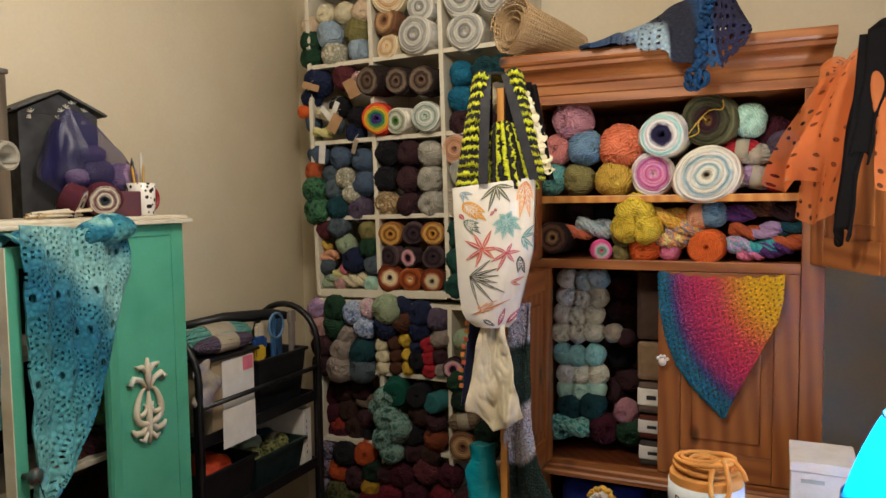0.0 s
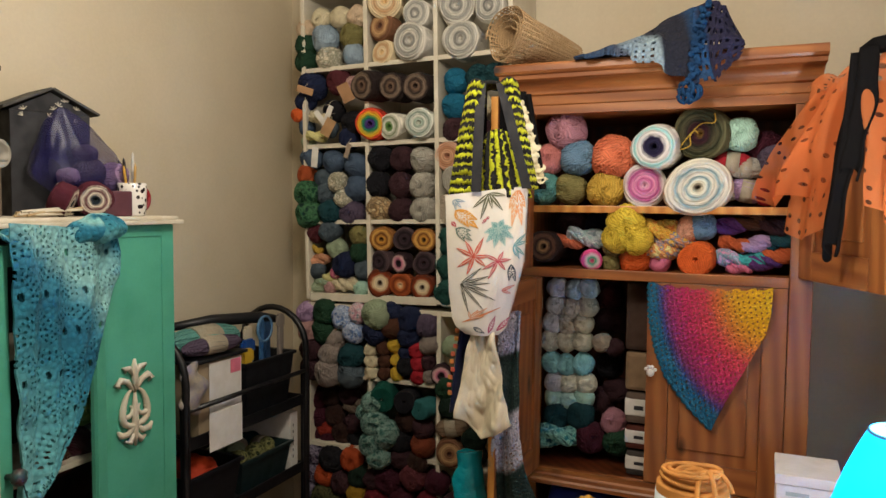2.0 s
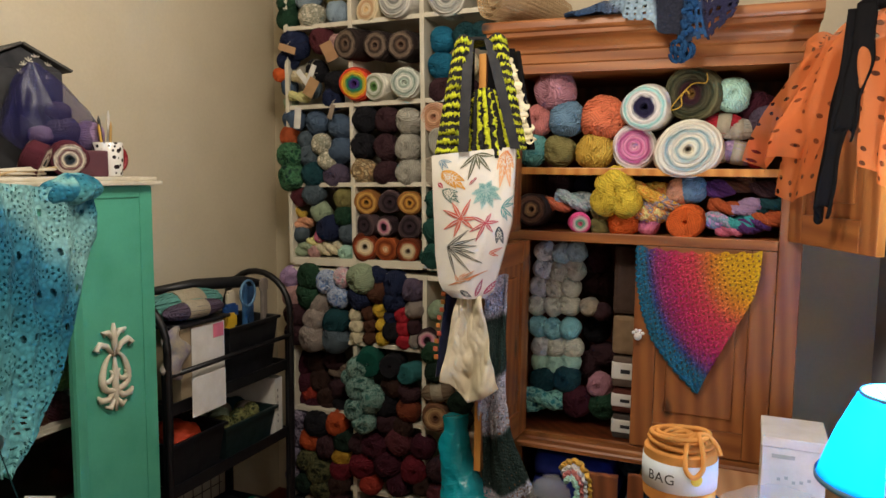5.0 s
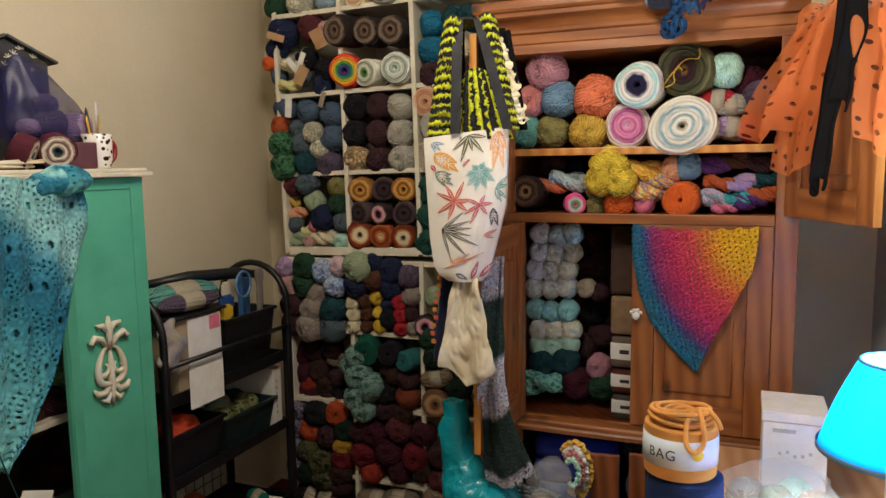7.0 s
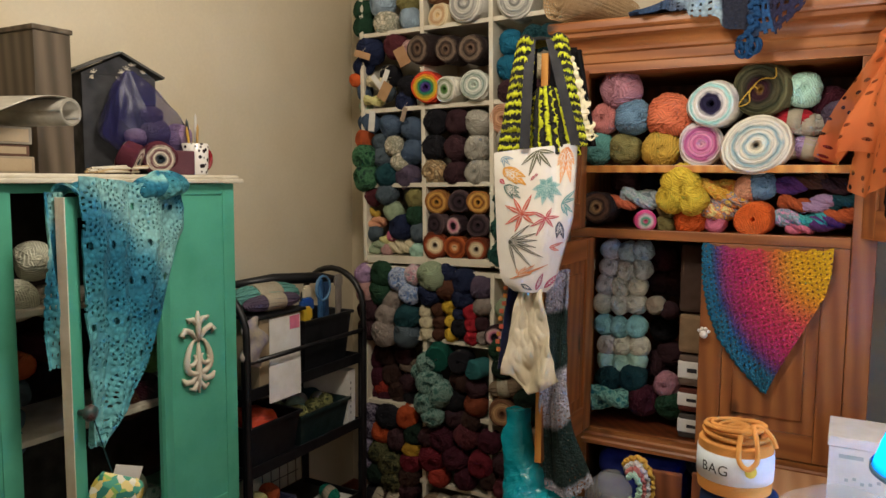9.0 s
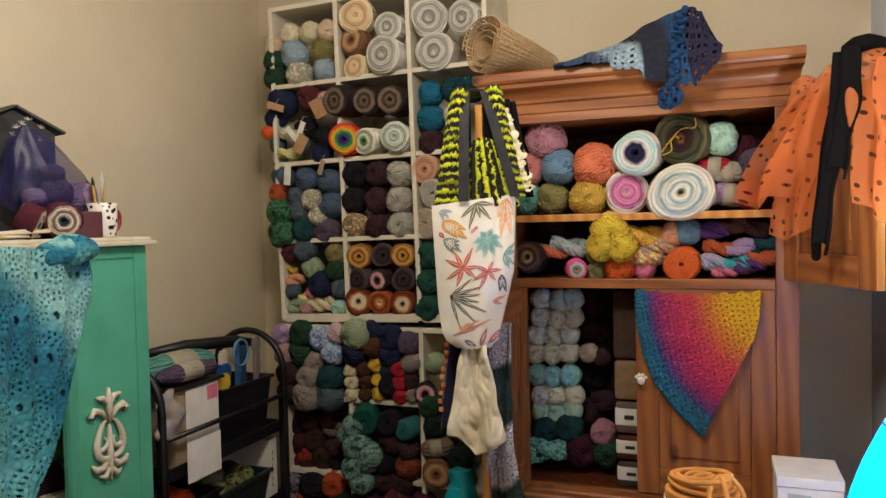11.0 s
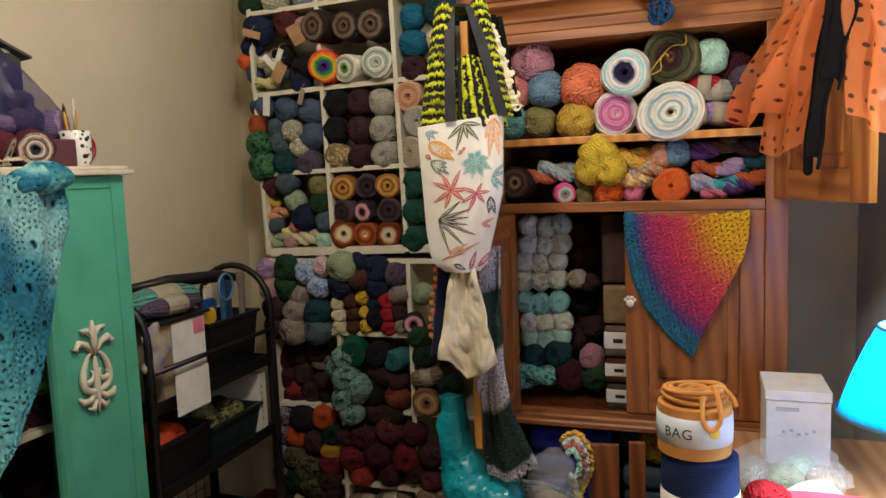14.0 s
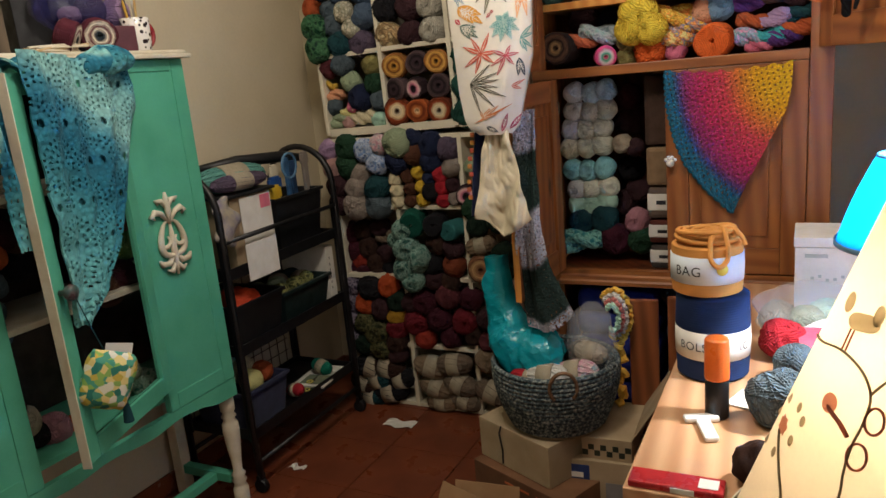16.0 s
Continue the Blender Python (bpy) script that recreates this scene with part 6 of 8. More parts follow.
tr, tl, mx1 = cnt.nodes.new("ShaderNodeBsdfTransparent"), cnt.nodes.new("ShaderNodeBsdfTranslucent"), cnt.nodes.new("ShaderNodeMixShader")
mx2 = cnt.nodes.new("ShaderNodeMixShader")
vd = node(cnt, "ShaderNodeTexVoronoi", Scale=21.0)
vd.inputs["Randomness"].default_value = 0.5
cuv = cnt.nodes.new("ShaderNodeUVMap")
vd.voronoi_dimensions = "2D"
cmap = cnt.nodes.new("ShaderNodeMapping")
cmap.inputs["Scale"].default_value = (0.27, 0.4, 1)
cnt.links.new(cuv.outputs[0], cmap.inputs[0])
cnt.links.new(cmap.outputs[0], vd.inputs["Vector"])
dots = ramp(cnt, vd.outputs["Distance"], [(0.125, (1, 1, 1, 1)), (0.15, (0, 0, 0, 1))])
ccol = mix(cnt, dots, rgb("#F08A4C"), rgb("#4A2214"))
cnt.links.new(ccol, cb.inputs["Base Color"])
cnt.links.new(ccol, tl.inputs[0])
mx1.inputs[0].default_value, mx2.inputs[0].default_value = 0.35, 0.42
cnt.links.new(cb.outputs[0], mx1.inputs[1])
cnt.links.new(tl.outputs[0], mx1.inputs[2])
cnt.links.new(mx1.outputs[0], mx2.inputs[1])
cnt.links.new(tr.outputs[0], mx2.inputs[2])
cnt.links.new(mx2.outputs[0], cnt.nodes["Material Output"].inputs[0])
scarf = thing("scarf", "sheer orange scarf with black dots over the open door", "scarf")
SC_L = [(0, 0.12), (0.15, 0.05), (0.5, -0.03), (1, -0.10)]
SC_R = [(0, 0.36), (0.3, 0.29), (0.6, 0.235), (1, 0.15)]


def scarf_front(u, v):
    a, c = lerp_table(SC_L, v), lerp_table(SC_R, v)
    s = a + (c - a) * u
    h = 2.01 - (0.33 + 0.03 * math.sin(7 * u)) * v - 0.05 * (1 - u) * (1 - v) - 0.03 * u * v
    return on_right(s, h, 0.045 + 0.05 * v * (1 - u) + 0.020 * math.sin(9 * u + 3 * v) * (0.4 + v) + 0.008 * math.sin(19 * u - 4 * v) + wobble((u * 1.2, v * 0.5, 2), 4, 0.03))


part("front_fall", sheet(70, 60, scarf_front), CHIFFON, scarf, smooth=True)


def scarf_under(u, v):
    s = 0.085 - 0.085 * v + (0.165 + 0.06 * v) * u
    return on_right(s, 2.0 - (0.42 + 0.02 * math.sin(5 * u)) * v, 0.026 + 0.010 * math.sin(11 * u + 2 * v) + 0.012 * v)


part("under_fall", sheet(50, 50, scarf_under), CHIFFON, scarf, smooth=True)


def scarf_right(u, v):
    s = 0.378 + (0.105 + 0.05 * v) * u
    h = 2.02 - (0.36 + 0.06 * u) * v - 0.02 * u
    return on_right(s, h, 0.032 + 0.024 * math.sin(10 * u + 3 * v) + wobble((u, v * 0.6, 5), 4, 0.024) - 0.03 * u)


part("side_fall", sheet(50, 60, scarf_right), CHIFFON, scarf, smooth=True)


def scarf_top(u, v):
    a = math.pi * v
    return on_right(0.06 + 0.40 * u, 1.985 + 0.035 * math.sin(a) + 0.012 * math.sin(17 * u) + 0.015 * u, 0.035 - 0.085 * v)


part("top_fold", sheet(50, 14, scarf_top), CHIFFON, scarf, smooth=True)
BLACK_CLOTH = plain("black_jersey", "#0B0A0B", "#100E10", 0.95, 20, 260, 0.4)
vest = thing("black_garment", "black knitted garment hanging over the open door", "garment")


def vest_shape(x0, x1, z0, z1, lean, out):
    def f(u, v):
        w = lerp_table([(0, 0.62), (0.25, 0.85), (0.5, 1.0), (0.8, 0.94), (1, 0.86)], v)
        s = x0 + (x1 - x0) * (0.42 + (u - 0.42) * w) + lean * v + 0.005 * math.sin(5 * v + 1)
        hem = 0.025 * math.sin(6 * u + x0 * 30) * v * v
        return on_right(s, z0 + (z1 - z0) * v + hem, out + 0.010 * math.sin(11 * u + 2 * v) * (0.3 + v) + 0.016 * math.sin(math.pi * u) + wobble((u, v * 1.2, x0 * 9), 3, 0.012))
    return f


solidify(part("body_panel", sheet(24, 50, vest_shape(0.338, 0.432, 2.045, 1.73, -0.055, 0.05)), BLACK_CLOTH, vest, smooth=True), 0.006)
solidify(part("sleeve", sheet(20, 60, vest_shape(0.335, 0.395, 2.035, 1.535, -0.085, 0.058)), BLACK_CLOTH, vest, smooth=True), 0.008)
bm = bmesh.new()
tube(bm, [on_right(0.345 + 0.02 * k, 2.045 + 0.012 * math.sin(k * 1.1), 0.035 - 0.014 * k) for k in range(6)], 0.022, 10, taper=lambda u: 0.7 + 0.4 * math.sin(3 * u))
part("collar_roll", bm, BLACK_CLOTH, vest, smooth=True)

bm = bmesh.new()
lathe(bm, [(0.006, 0), (0.007, 0.014), (0.016, 0.022), (0.019, 0.031), (0.015, 0.04), (0.004, 0.043)], 18)
bmesh.ops.rotate(bm, verts=bm.verts, cent=(0, 0, 0), matrix=Matrix.Rotation(-math.pi / 2, 3, "X"))
kb = part("knob", bm, PAPER, up_right, "white porcelain knob", True)
kb.location = (0.375, 0.0222, 0.27)

# ---- bags hanging on the open left door ----
BX, BY = -0.742, 1.965


def bag_xy(cx, cy):
    """Bag-front layout units to metres across and up."""
    return (cx - 222) * 0.00057, 1.694 - (cy - 545) * 0.00055


CANVAS = plain("white_canvas", "#E4DED2", "#D8D0C0", 0.85, 10, 320, 0.3)
BAGM = pose(BX, BY, 0, 0, 0, 17)
tote = thing("tote_bag", "white canvas tote bag printed with coloured leaves", "bag", at=(BX, BY, 0), rz=17)


def half_width(v):
    return lerp_table([(0, 0.119), (0.3, 0.114), (0.5, 0.110), (0.7, 0.098), (0.88, 0.083), (0.95, 0.073), (1.0, 0.048)], v)


def mid_line(v):
    return lerp_table([(0, 0.0), (0.5, 0.001), (0.7, -0.008), (0.9, -0.014), (1, -0.008)], v)


def tote_front(a, v, off=0.0):
    """a from -1 to 1 across, v from top to bottom."""
    w = half_width(v)
    cx = mid_line(v)
    bulge = 0.034 * (1 - abs(a) ** 2.4) * (0.35 + 0.65 * math.sin(math.pi * min(v * 0.9 + 0.1, 1)))
    crease = 0.006 * math.sin(3.2 * a + 5 * v) + 0.010 * math.exp(-((a - 0.55) / 0.12) ** 2) * (1 - v)
    return Vector((cx + w * a, -bulge + crease - off, 1.694 + 0.014 * a * (1 - v) - 0.415 * v))


def tote_shell(u, v):
    if u < 0.5:
        return tote_front(4 * u - 1, v)
    p = tote_front(1 - 4 * (u - 0.5), v)
    return Vector((p.x, 0.02 + 0.012 * math.sin(math.pi * v), p.z))


part("pouch", sheet(96, 60, tote_shell), CANVAS, tote, smooth=True)
part("bottom_seam", sheet(24, 3, lambda u, v: tote_front(2 * u - 1, 1.0).lerp(Vector((tote_front(2 * u - 1, 1.0).x, 0.02, 1.279)), v)), CANVAS, tote)
INKS = {k: plain("ink_" + k, c, None, 0.85) for k, c in dict(coral="#D2604A", crimson="#BE3E50", olive="#67674C", pine="#46463A", mist="#A9C4BC", steel="#7C9CB0", teal="#5A9A96", amber="#D8983C", peach="#E2A878", fern="#D88650", navy="#2A3A4A", rose="#B84868", moss="#5A7266").items()}


def leaflet(bm, x0, z0, x1, z1, w, off=0.0018):
    """A pointed leaf lying on the bag front from its stem to its tip."""
    n = 8
    d = Vector((x1 - x0, z1 - z0))
    nrm = Vector((-d.y, d.x)).normalized()
    left, right = [], []
    for k in range(n + 1):
        t = k / n
        ww = 0.74 * w * math.sin(math.pi * min(max(t ** 0.8, 0.02), 0.98)) + 0.0004
        c = Vector((x0, z0)) + d * t
        for side, store in ((1, left), (-1, right)):
            q = c + nrm * ww * side
            v = min(max((1.694 - q.y) / 0.415, 0), 1)
            wdt = half_width(v)
            cx = mid_line(v)
            a = min(max((q.x - cx) / wdt, -0.99), 0.99)
            store.append(bm.verts.new(tote_front(a, v, off)))
    for k in range(n):
        bm.faces.new((left[k], right[k], right[k + 1], left[k + 1]))


def motif(ink, origin, tips, w):
    bm, ribs = bmesh.new(), bmesh.new()
    ox, oz = bag_xy(*origin)
    for tip in tips:
        tx, tz = bag_xy(*tip)
        leaflet(bm, ox, oz, tx, tz, w)
        dx, dz = tx - ox, tz - oz
        if w > 0.0045:
            leaflet(ribs, ox + 0.10 * dx, oz + 0.10 * dz, ox + 0.86 * dx, oz + 0.86 * dz, 0.0007, 0.0026)
        if w > 0.0085:
            size = math.hypot(dx, dz)
            for k in range(1, 4):
                t = 0.16 + 0.14 * k
                for side in (-1, 1):
                    e = 0.62 * w * math.sin(math.pi * t ** 0.8)
                    px, pz = ox + t * dx, oz + t * dz
                    leaflet(ribs, px, pz, px + 0.12 * dx - side * e * dz / size, pz + 0.12 * dz + side * e * dx / size, 0.0006, 0.0026)
    leaf = part("printed_leaf", bm, INKS[ink], tote, f"printed {ink} leaves")
    if ribs.faces:
        part("vein", ribs, INKS["teal"] if ink == "mist" else CANVAS, leaf, "fine leaf veins")


motif("olive", (235, 562), ((158, 628), (196, 690), (252, 640), (305, 655), (318, 580)), 0.0075)
motif("steel", (62, 575), ((118, 590), (100, 620), (72, 630), (55, 600)), 0.005)
motif("amber", (70, 632), ((185, 735), (180, 690), (140, 725), (110, 700)), 0.016)
motif("moss", (72, 728), ((158, 800), (150, 770), (120, 800), (150, 745)), 0.009)
motif("mist", (285, 745), ((215, 760), (225, 810), (265, 840), (320, 835), (360, 800), (350, 745), (310, 700), (250, 710)), 0.013)
motif("coral", (165, 882), ((78, 832), (122, 796), (212, 785), (240, 885), (225, 935), (130, 975), (80, 935)), 0.0075)
motif("crimson", (286, 908), ((215, 872), (238, 1000), (322, 958), (350, 905), (312, 862), (210, 950)), 0.006)
motif("pine", (98, 1025), ((205, 940), (245, 1022), (240, 1060), (275, 1112), (215, 1158), (140, 1178), (170, 965), (240, 985)), 0.005)
motif("teal", (362, 835), ((422, 780), (428, 820), (415, 890), (390, 905), (372, 890)), 0.006)
motif("navy", (350, 930), ((372, 1020), (340, 1015)), 0.010)
motif("coral", (305, 1062), ((370, 1038), (350, 1080), (345, 1048)), 0.005)
motif("fern", (105, 1232), ((300, 1150),), 0.004)
motif("fern", (150, 1205), ((140, 1170), (175, 1215), (190, 1160), (220, 1195), (235, 1150)), 0.005)
motif("navy", (165, 1255), ((222, 1285),), 0.009)
motif("rose", (240, 1285), ((275, 1195),), 0.009)
motif("rose", (280, 1275), ((355, 1200),), 0.010)
motif("peach", (375, 560), ((350, 740), (400, 740), (335, 650), (415, 650)), 0.012)
motif("fern", (385, 560), ((370, 690), (345, 640), (410, 620), (350, 600)), 0.003)
motif("crimson", (225, 690), ((205, 712), (240, 682)), 0.005)
motif("crimson", (50, 690), ((75, 718),), 0.008)
STRAP = plain("black_webbing", "#17161A", "#1F1E22", 0.8, 30, 400, 0.4)


def strap_shape(p, q, w, sag):
    return lambda u, v: Vector(p).lerp(Vector(q), v) + Vector(((u - 0.5) * w, -sag * math.sin(math.pi * v), 0))


for p, q in (((-0.020, 0.012, 1.998), (-0.028, -0.034, 1.690)), ((0.036, 0.012, 1.998), (0.114, -0.026, 1.700))):
    solidify(part("strap", sheet(4, 16, strap_shape(p, q, 0.028, 0.012)), STRAP, tote, "black webbing strap"), 0.003)

# yellow and black crocheted bag
WASP, wnt, wb = base_mat("yellow_black_crochet", 0.95)
wuv = wnt.nodes.new("ShaderNodeUVMap")
wmp = wnt.nodes.new("ShaderNodeMapping")
wmp.inputs["Scale"].default_value = (1, 1, 1)
wnt.links.new(wuv.outputs[0], wmp.inputs[0])
ww_ = node(wnt, "ShaderNodeTexWave", Scale=4.3, Distortion=4.0, Detail=2.5)
ww_.inputs["Detail Scale"].default_value = 3.0
ww_.bands_direction = "Y"
wnt.links.new(wmp.outputs[0], ww_.inputs["Vector"])
wv = node(wnt, "ShaderNodeTexVoronoi", Scale=120.0)
wnt.links.new(coords(wnt), wv.inputs["Vector"])
wm = mix(wnt, ramp(wnt, ww_.outputs["Fac"], [(0.55, (0, 0, 0, 1)), (0.64, (1, 1, 1, 1))]), rgb("#1C1B18"), rgb("#D2D626"))
wnt.links.new(mix(wnt, 0.5, wm, ramp(wnt, wv.outputs["Distance"], [(0, (1, 1, 1, 1)), (0.8, (0.3, 0.3, 0.3, 1))]), "MULTIPLY"), wb.inputs["Base Color"])
bump(wnt, wb, ww_.outputs["Fac"], 0.8, 0.006)
wasp = thing("crocheted_bag", "yellow and black striped crocheted bag over the door", "bag", at=(BX, BY + 0.025, 0), rz=17)


def lobe(x_top, x_bot, w_top, w_bot, z0, z1, out, flip=False):
    def f(u, v):
        a = 2 * u - 1
        x = x_top + (x_bot - x_top) * v + a * (w_top + (w_bot - w_top) * v ** 0.7)
        rib = 0.004 * math.sin((70 * v if not flip else 46 * u)) + wobble((x * 4, 0, v * 2), 9, 0.004)
        return Vector((x, out - 0.028 * (1 - a * a) - rib, z0 + (z1 - z0) * v + 0.012 * (1 - a * a) * (1 - v)))
    return f


def swap_uv(bm):
    uvl = bm.loops.layers.uv.active
    for f in bm.faces:
        for lp in f.loops:
            lp[uvl].uv = (lp[uvl].uv.y, 0.40 * lp[uvl].uv.x)
    return bm


solidify(part("left_side", sheet(40, 70, lobe(-0.040, -0.080, 0.022, 0.040, 1.995, 1.665, 0.0)), WASP, wasp, smooth=True), 0.008)
solidify(part("front", swap_uv(sheet(50, 50, lobe(0.020, 0.042, 0.032, 0.078, 1.855, 1.675, 0.004, True))), WASP, wasp, smooth=True), 0.008)
solidify(part("right_side", sheet(40, 70, lobe(0.050, 0.112, 0.024, 0.024, 2.0, 1.70, 0.004)), WASP, wasp, smooth=True), 0.008)
for a, c in ((-0.10, -0.014), (0.022, 0.12)):
    solidify(part("lining", sheet(12, 24, lambda u, v: Vector((a + (c - a) * u + (0.03 if a < 0 else -0.02) * (1 - v) * (1 - u if a < 0 else u), 0.055, 1.985 - 0.31 * v))), BLACK_CLOTH, wasp, "black lining"), 0.004)
CREAMY = YARN["cream"]
trim_ = thing("crocheted_scarf", "cream and black bobbled crochet scarf over the door", "scarf")
bm = bmesh.new()
pts = []
for k in range(90):
    t = k / 89
    c = BAGM @ Vector((lerp_table([(0, 0.062), (0.3, 0.104), (0.6, 0.128), (0.85, 0.140), (1, 0.160)], t), 0.035, 1.985 - 0.262 * t))
    pts.append(c + Vector((0.010 * math.sin(k * 1.9), 0.008 * math.cos(k * 1.3), 0.004 * math.sin(k * 2.7))))
tube(bm, pts, 0.0125, 8, taper=lambda u: 0.85 + 0.25 * math.sin(140 * u))
part("cream_bobble", bm, CREAMY, trim_)
solidify(part("black_band", sheet(8, 30, lambda u, v: BAGM @ Vector((0.098 + 0.020 * u + 0.048 * v, 0.04 + 0.01 * math.sin(6 * u), 1.97 - 0.27 * v))), BLACK_CLOTH, trim_, smooth=True), 0.008)
loop_top = solidify(part("top_loop", sheet(24, 12, lambda u, v: Vector((BX - 0.015 - 0.06 * math.cos(math.pi * u) , 2.0 + 0.10 * v, 1.968 + 0.038 * math.sin(math.pi * u) ** 0.6))), WASP, wasp, smooth=True), 0.01)
loop_top.matrix_basis = wasp.matrix_basis.inverted()

# beige and navy cloths hanging below
beige = thing("cloth_bag", "plain beige cotton bag hanging from the door", "bag")


def beige_shape(u, v):
    left = lerp_table([(0, -0.785), (0.5, -0.806), (1, -0.822)], v)
    right = lerp_table([(0, -0.716), (0.4, -0.694), (1, -0.652)], v)
    zb = lerp_table([(0, 1.035), (0.14, 1.03), (0.45, 0.975), (0.75, 1.0), (1.0, 1.03)], u)
    x = left + (right - left) * u
    fold = 0.016 * math.sin(8 * u + 1.5 * v) * v + 0.01 * abs(math.sin(5 * v + 4 * u)) + wobble((u, v, 7), 4, 0.014) + 0.016 * abs(noise.noise(Vector((3.2 * u + 1.7 * v, 3.6 * v - u, 4.0)))) + 0.007 * abs(noise.noise(Vector((7 * u - 3 * v, 6 * v + 2 * u, 9.0))))
    return Vector((x, 1.985 - fold - 0.03 * v, 1.30 + (zb - 1.30) * v))


solidify(part("front_panel", sheet(60, 70, beige_shape), BEIGE_CLOTH, beige, smooth=True), 0.003)
solidify(part("lining", sheet(20, 12, lambda u, v: Vector((-0.80 + 0.05 * u, 1.99 - 0.01 * math.sin(4 * u), 1.05 - 0.055 * v * math.sin(math.pi * (0.25 + 0.6 * u)))) ), BEIGE_CLOTH, beige, smooth=True), 0.003)
navy = thing("cloth_bag", "navy cotton bag with a printed edge hanging from the door", "bag")
solidify(part("side_panel", sheet(40, 50, lambda u, v: Vector((lerp_table([(0, -0.838), (1, -0.874)], v) + (0.075 - 0.012 * v) * u, 2.03 - 0.014 * math.sin(9 * u + 2 * v), 1.335 - 0.315 * v + 0.03 * u * v))), NAVY_CLOTH, navy, smooth=True), 0.004)
bm = bmesh.new()
rng = random.Random(3)
for k in range(11):
    z = 1.325 - 0.024 * k
    leaf_c = Vector((-0.842 - 0.0033 * k + rng.uniform(-0.004, 0.004), 2.018, z))
    add_box(bm, leaf_c.x - 0.007, leaf_c.x + 0.007, 2.012, 2.016, z - 0.008, z + 0.006, 0.003)
part("printed_edge", bm, plain("coral_and_gold_print", "#C8564A", "#C8963C", 0.8, 60), navy, "coral and gold printed edge")

# dark green shawl with lace ends over the lower door
LACE = crochet_mat("green_and_lilac_crochet", [(0.0, "#C2C2CE"), (0.16, "#B8B8C6"), (0.19, "#15302C"), (0.44, "#17342F"), (0.47, "#BEBECA"), (0.69, "#C4C4D0"), (0.72, "#15302C"), (0.95, "#122A27"), (0.97, "#B8B8C6"), (1.0, "#B0AEBA")], uv_sum(0.0, 1.0, 0.0, 0.03, 16.0), 140.0)
gsh = thing("shawl", "dark green crocheted shawl with lilac lace bands on the door", "shawl")


def green_shape(u, v):
    xc = lerp_table([(0, -0.700), (0.35, -0.700), (0.6, -0.705), (0.8, -0.688), (1, -0.650)], v)
    w = lerp_table([(0, 0.022), (0.3, 0.025), (0.55, 0.034), (0.75, 0.044), (0.92, 0.066), (1, 0.076)], v)
    z = 1.335 - 0.655 * v - 0.03 * math.sin(math.pi * u) * v + 0.045 * (u - 0.5) * v
    return Vector((xc + (2 * u - 1) * w, 2.05 - 0.014 * math.sin(7 * u + 4 * v) - wobble((u, v, 9), 6, 0.012) + 0.08 * (1 - v) * (u - 0.3), z))


def green_holes(u, v):
    lace = v < 0.17 or 0.46 < v < 0.71 or v > 0.955
    k = noise.noise(Vector((u * 26, v * 110, 0)))
    return (lace and k > 0.16) or (math.sin(u * 60) > 0.93 and math.sin(v * 170) > 0.8)


for v0, v1, name, words in ((0.0, 0.17, "lace_band", "pale lilac lace band"), (0.17, 0.46, "crocheted_band", "dark green crocheted band"), (0.46, 0.71, "lace_band", "pale lilac lace band"),
                            (0.71, 0.955, "crocheted_band", "dark green crocheted band"), (0.955, 1.0, "lace_edge", "pale lilac lace edge")):
    rows_ = round(190 * (v1 - v0))
    bm = sheet(60, rows_, lambda u, v: green_shape(u, v0 + (v1 - v0) * v), lambda u, v: green_holes(u, v0 + (v1 - v0) * v))
    uvl = bm.loops.layers.uv.active
    for f in bm.faces:
        for lp in f.loops:
            lp[uvl].uv.y = v0 + (v1 - v0) * lp[uvl].uv.y
    solidify(part(name, bm, LACE, gsh, words), 0.005)


# ---- table by the right wall ----
table = thing("table", "pale beech table crowded with yarn and lamps", "table")
TT = 0.72
part("tabletop", box(-0.222, XR - 0.004, 1.14, 2.42, TT - 0.024, TT, 0.003), TABLE_WOOD, table)
for x, y in ((-0.18, 1.19), (XR - 0.05, 1.19), (-0.18, 2.37), (XR - 0.05, 2.37)):
    part("leg", box(x - 0.022, x + 0.022, y - 0.022, y + 0.022, 0, TT - 0.0245), TABLE_WOOD, table)
part("apron", box(-0.16, XR - 0.075, 2.36, 2.38, TT - 0.09, TT - 0.0245), TABLE_WOOD, table)
stand = thing("side_table", "small beech side table carrying the flowered lamp", "table")
part("tabletop", box(0.03, XR - 0.004, 0.44, 0.80, TT - 0.024, TT, 0.003), TABLE_WOOD, stand)
for x, y in ((0.06, 0.47), (XR - 0.04, 0.47), (0.06, 0.77), (XR - 0.04, 0.77)):
    part("leg", box(x - 0.018, x + 0.018, y - 0.018, y + 0.018, 0, TT - 0.0245), TABLE_WOOD, stand)


# ---- lamps ----
def shade_mat(name, colour, thru):
    m, nt, b = base_mat(name, 0.6)
    t, mx = nt.nodes.new("ShaderNodeBsdfTranslucent"), nt.nodes.new("ShaderNodeMixShader")
    vec = coords(nt)
    w = noise_fac(nt, vec, 220.0, 2.0)
    col = mix(nt, 0.12, rgb(colour), mix(nt, w, (0.4, 0.4, 0.4, 1), (1, 1, 1, 1)), "MULTIPLY")
    nt.links.new(col, b.inputs["Base Color"])
    nt.links.new(col, t.inputs[0])
    mx.inputs[0].default_value = thru
    nt.links.new(b.outputs[0], mx.inputs[1])
    nt.links.new(t.outputs[0], mx.inputs[2])
    nt.links.new(mx.outputs[0], nt.nodes["Material Output"].inputs[0])
    return m


def glow(name, colour, strength):
    m, nt, b = base_mat(name)
    b.inputs["Emission Color"].default_value = colour
    b.inputs["Emission Strength"].default_value = strength
    return m


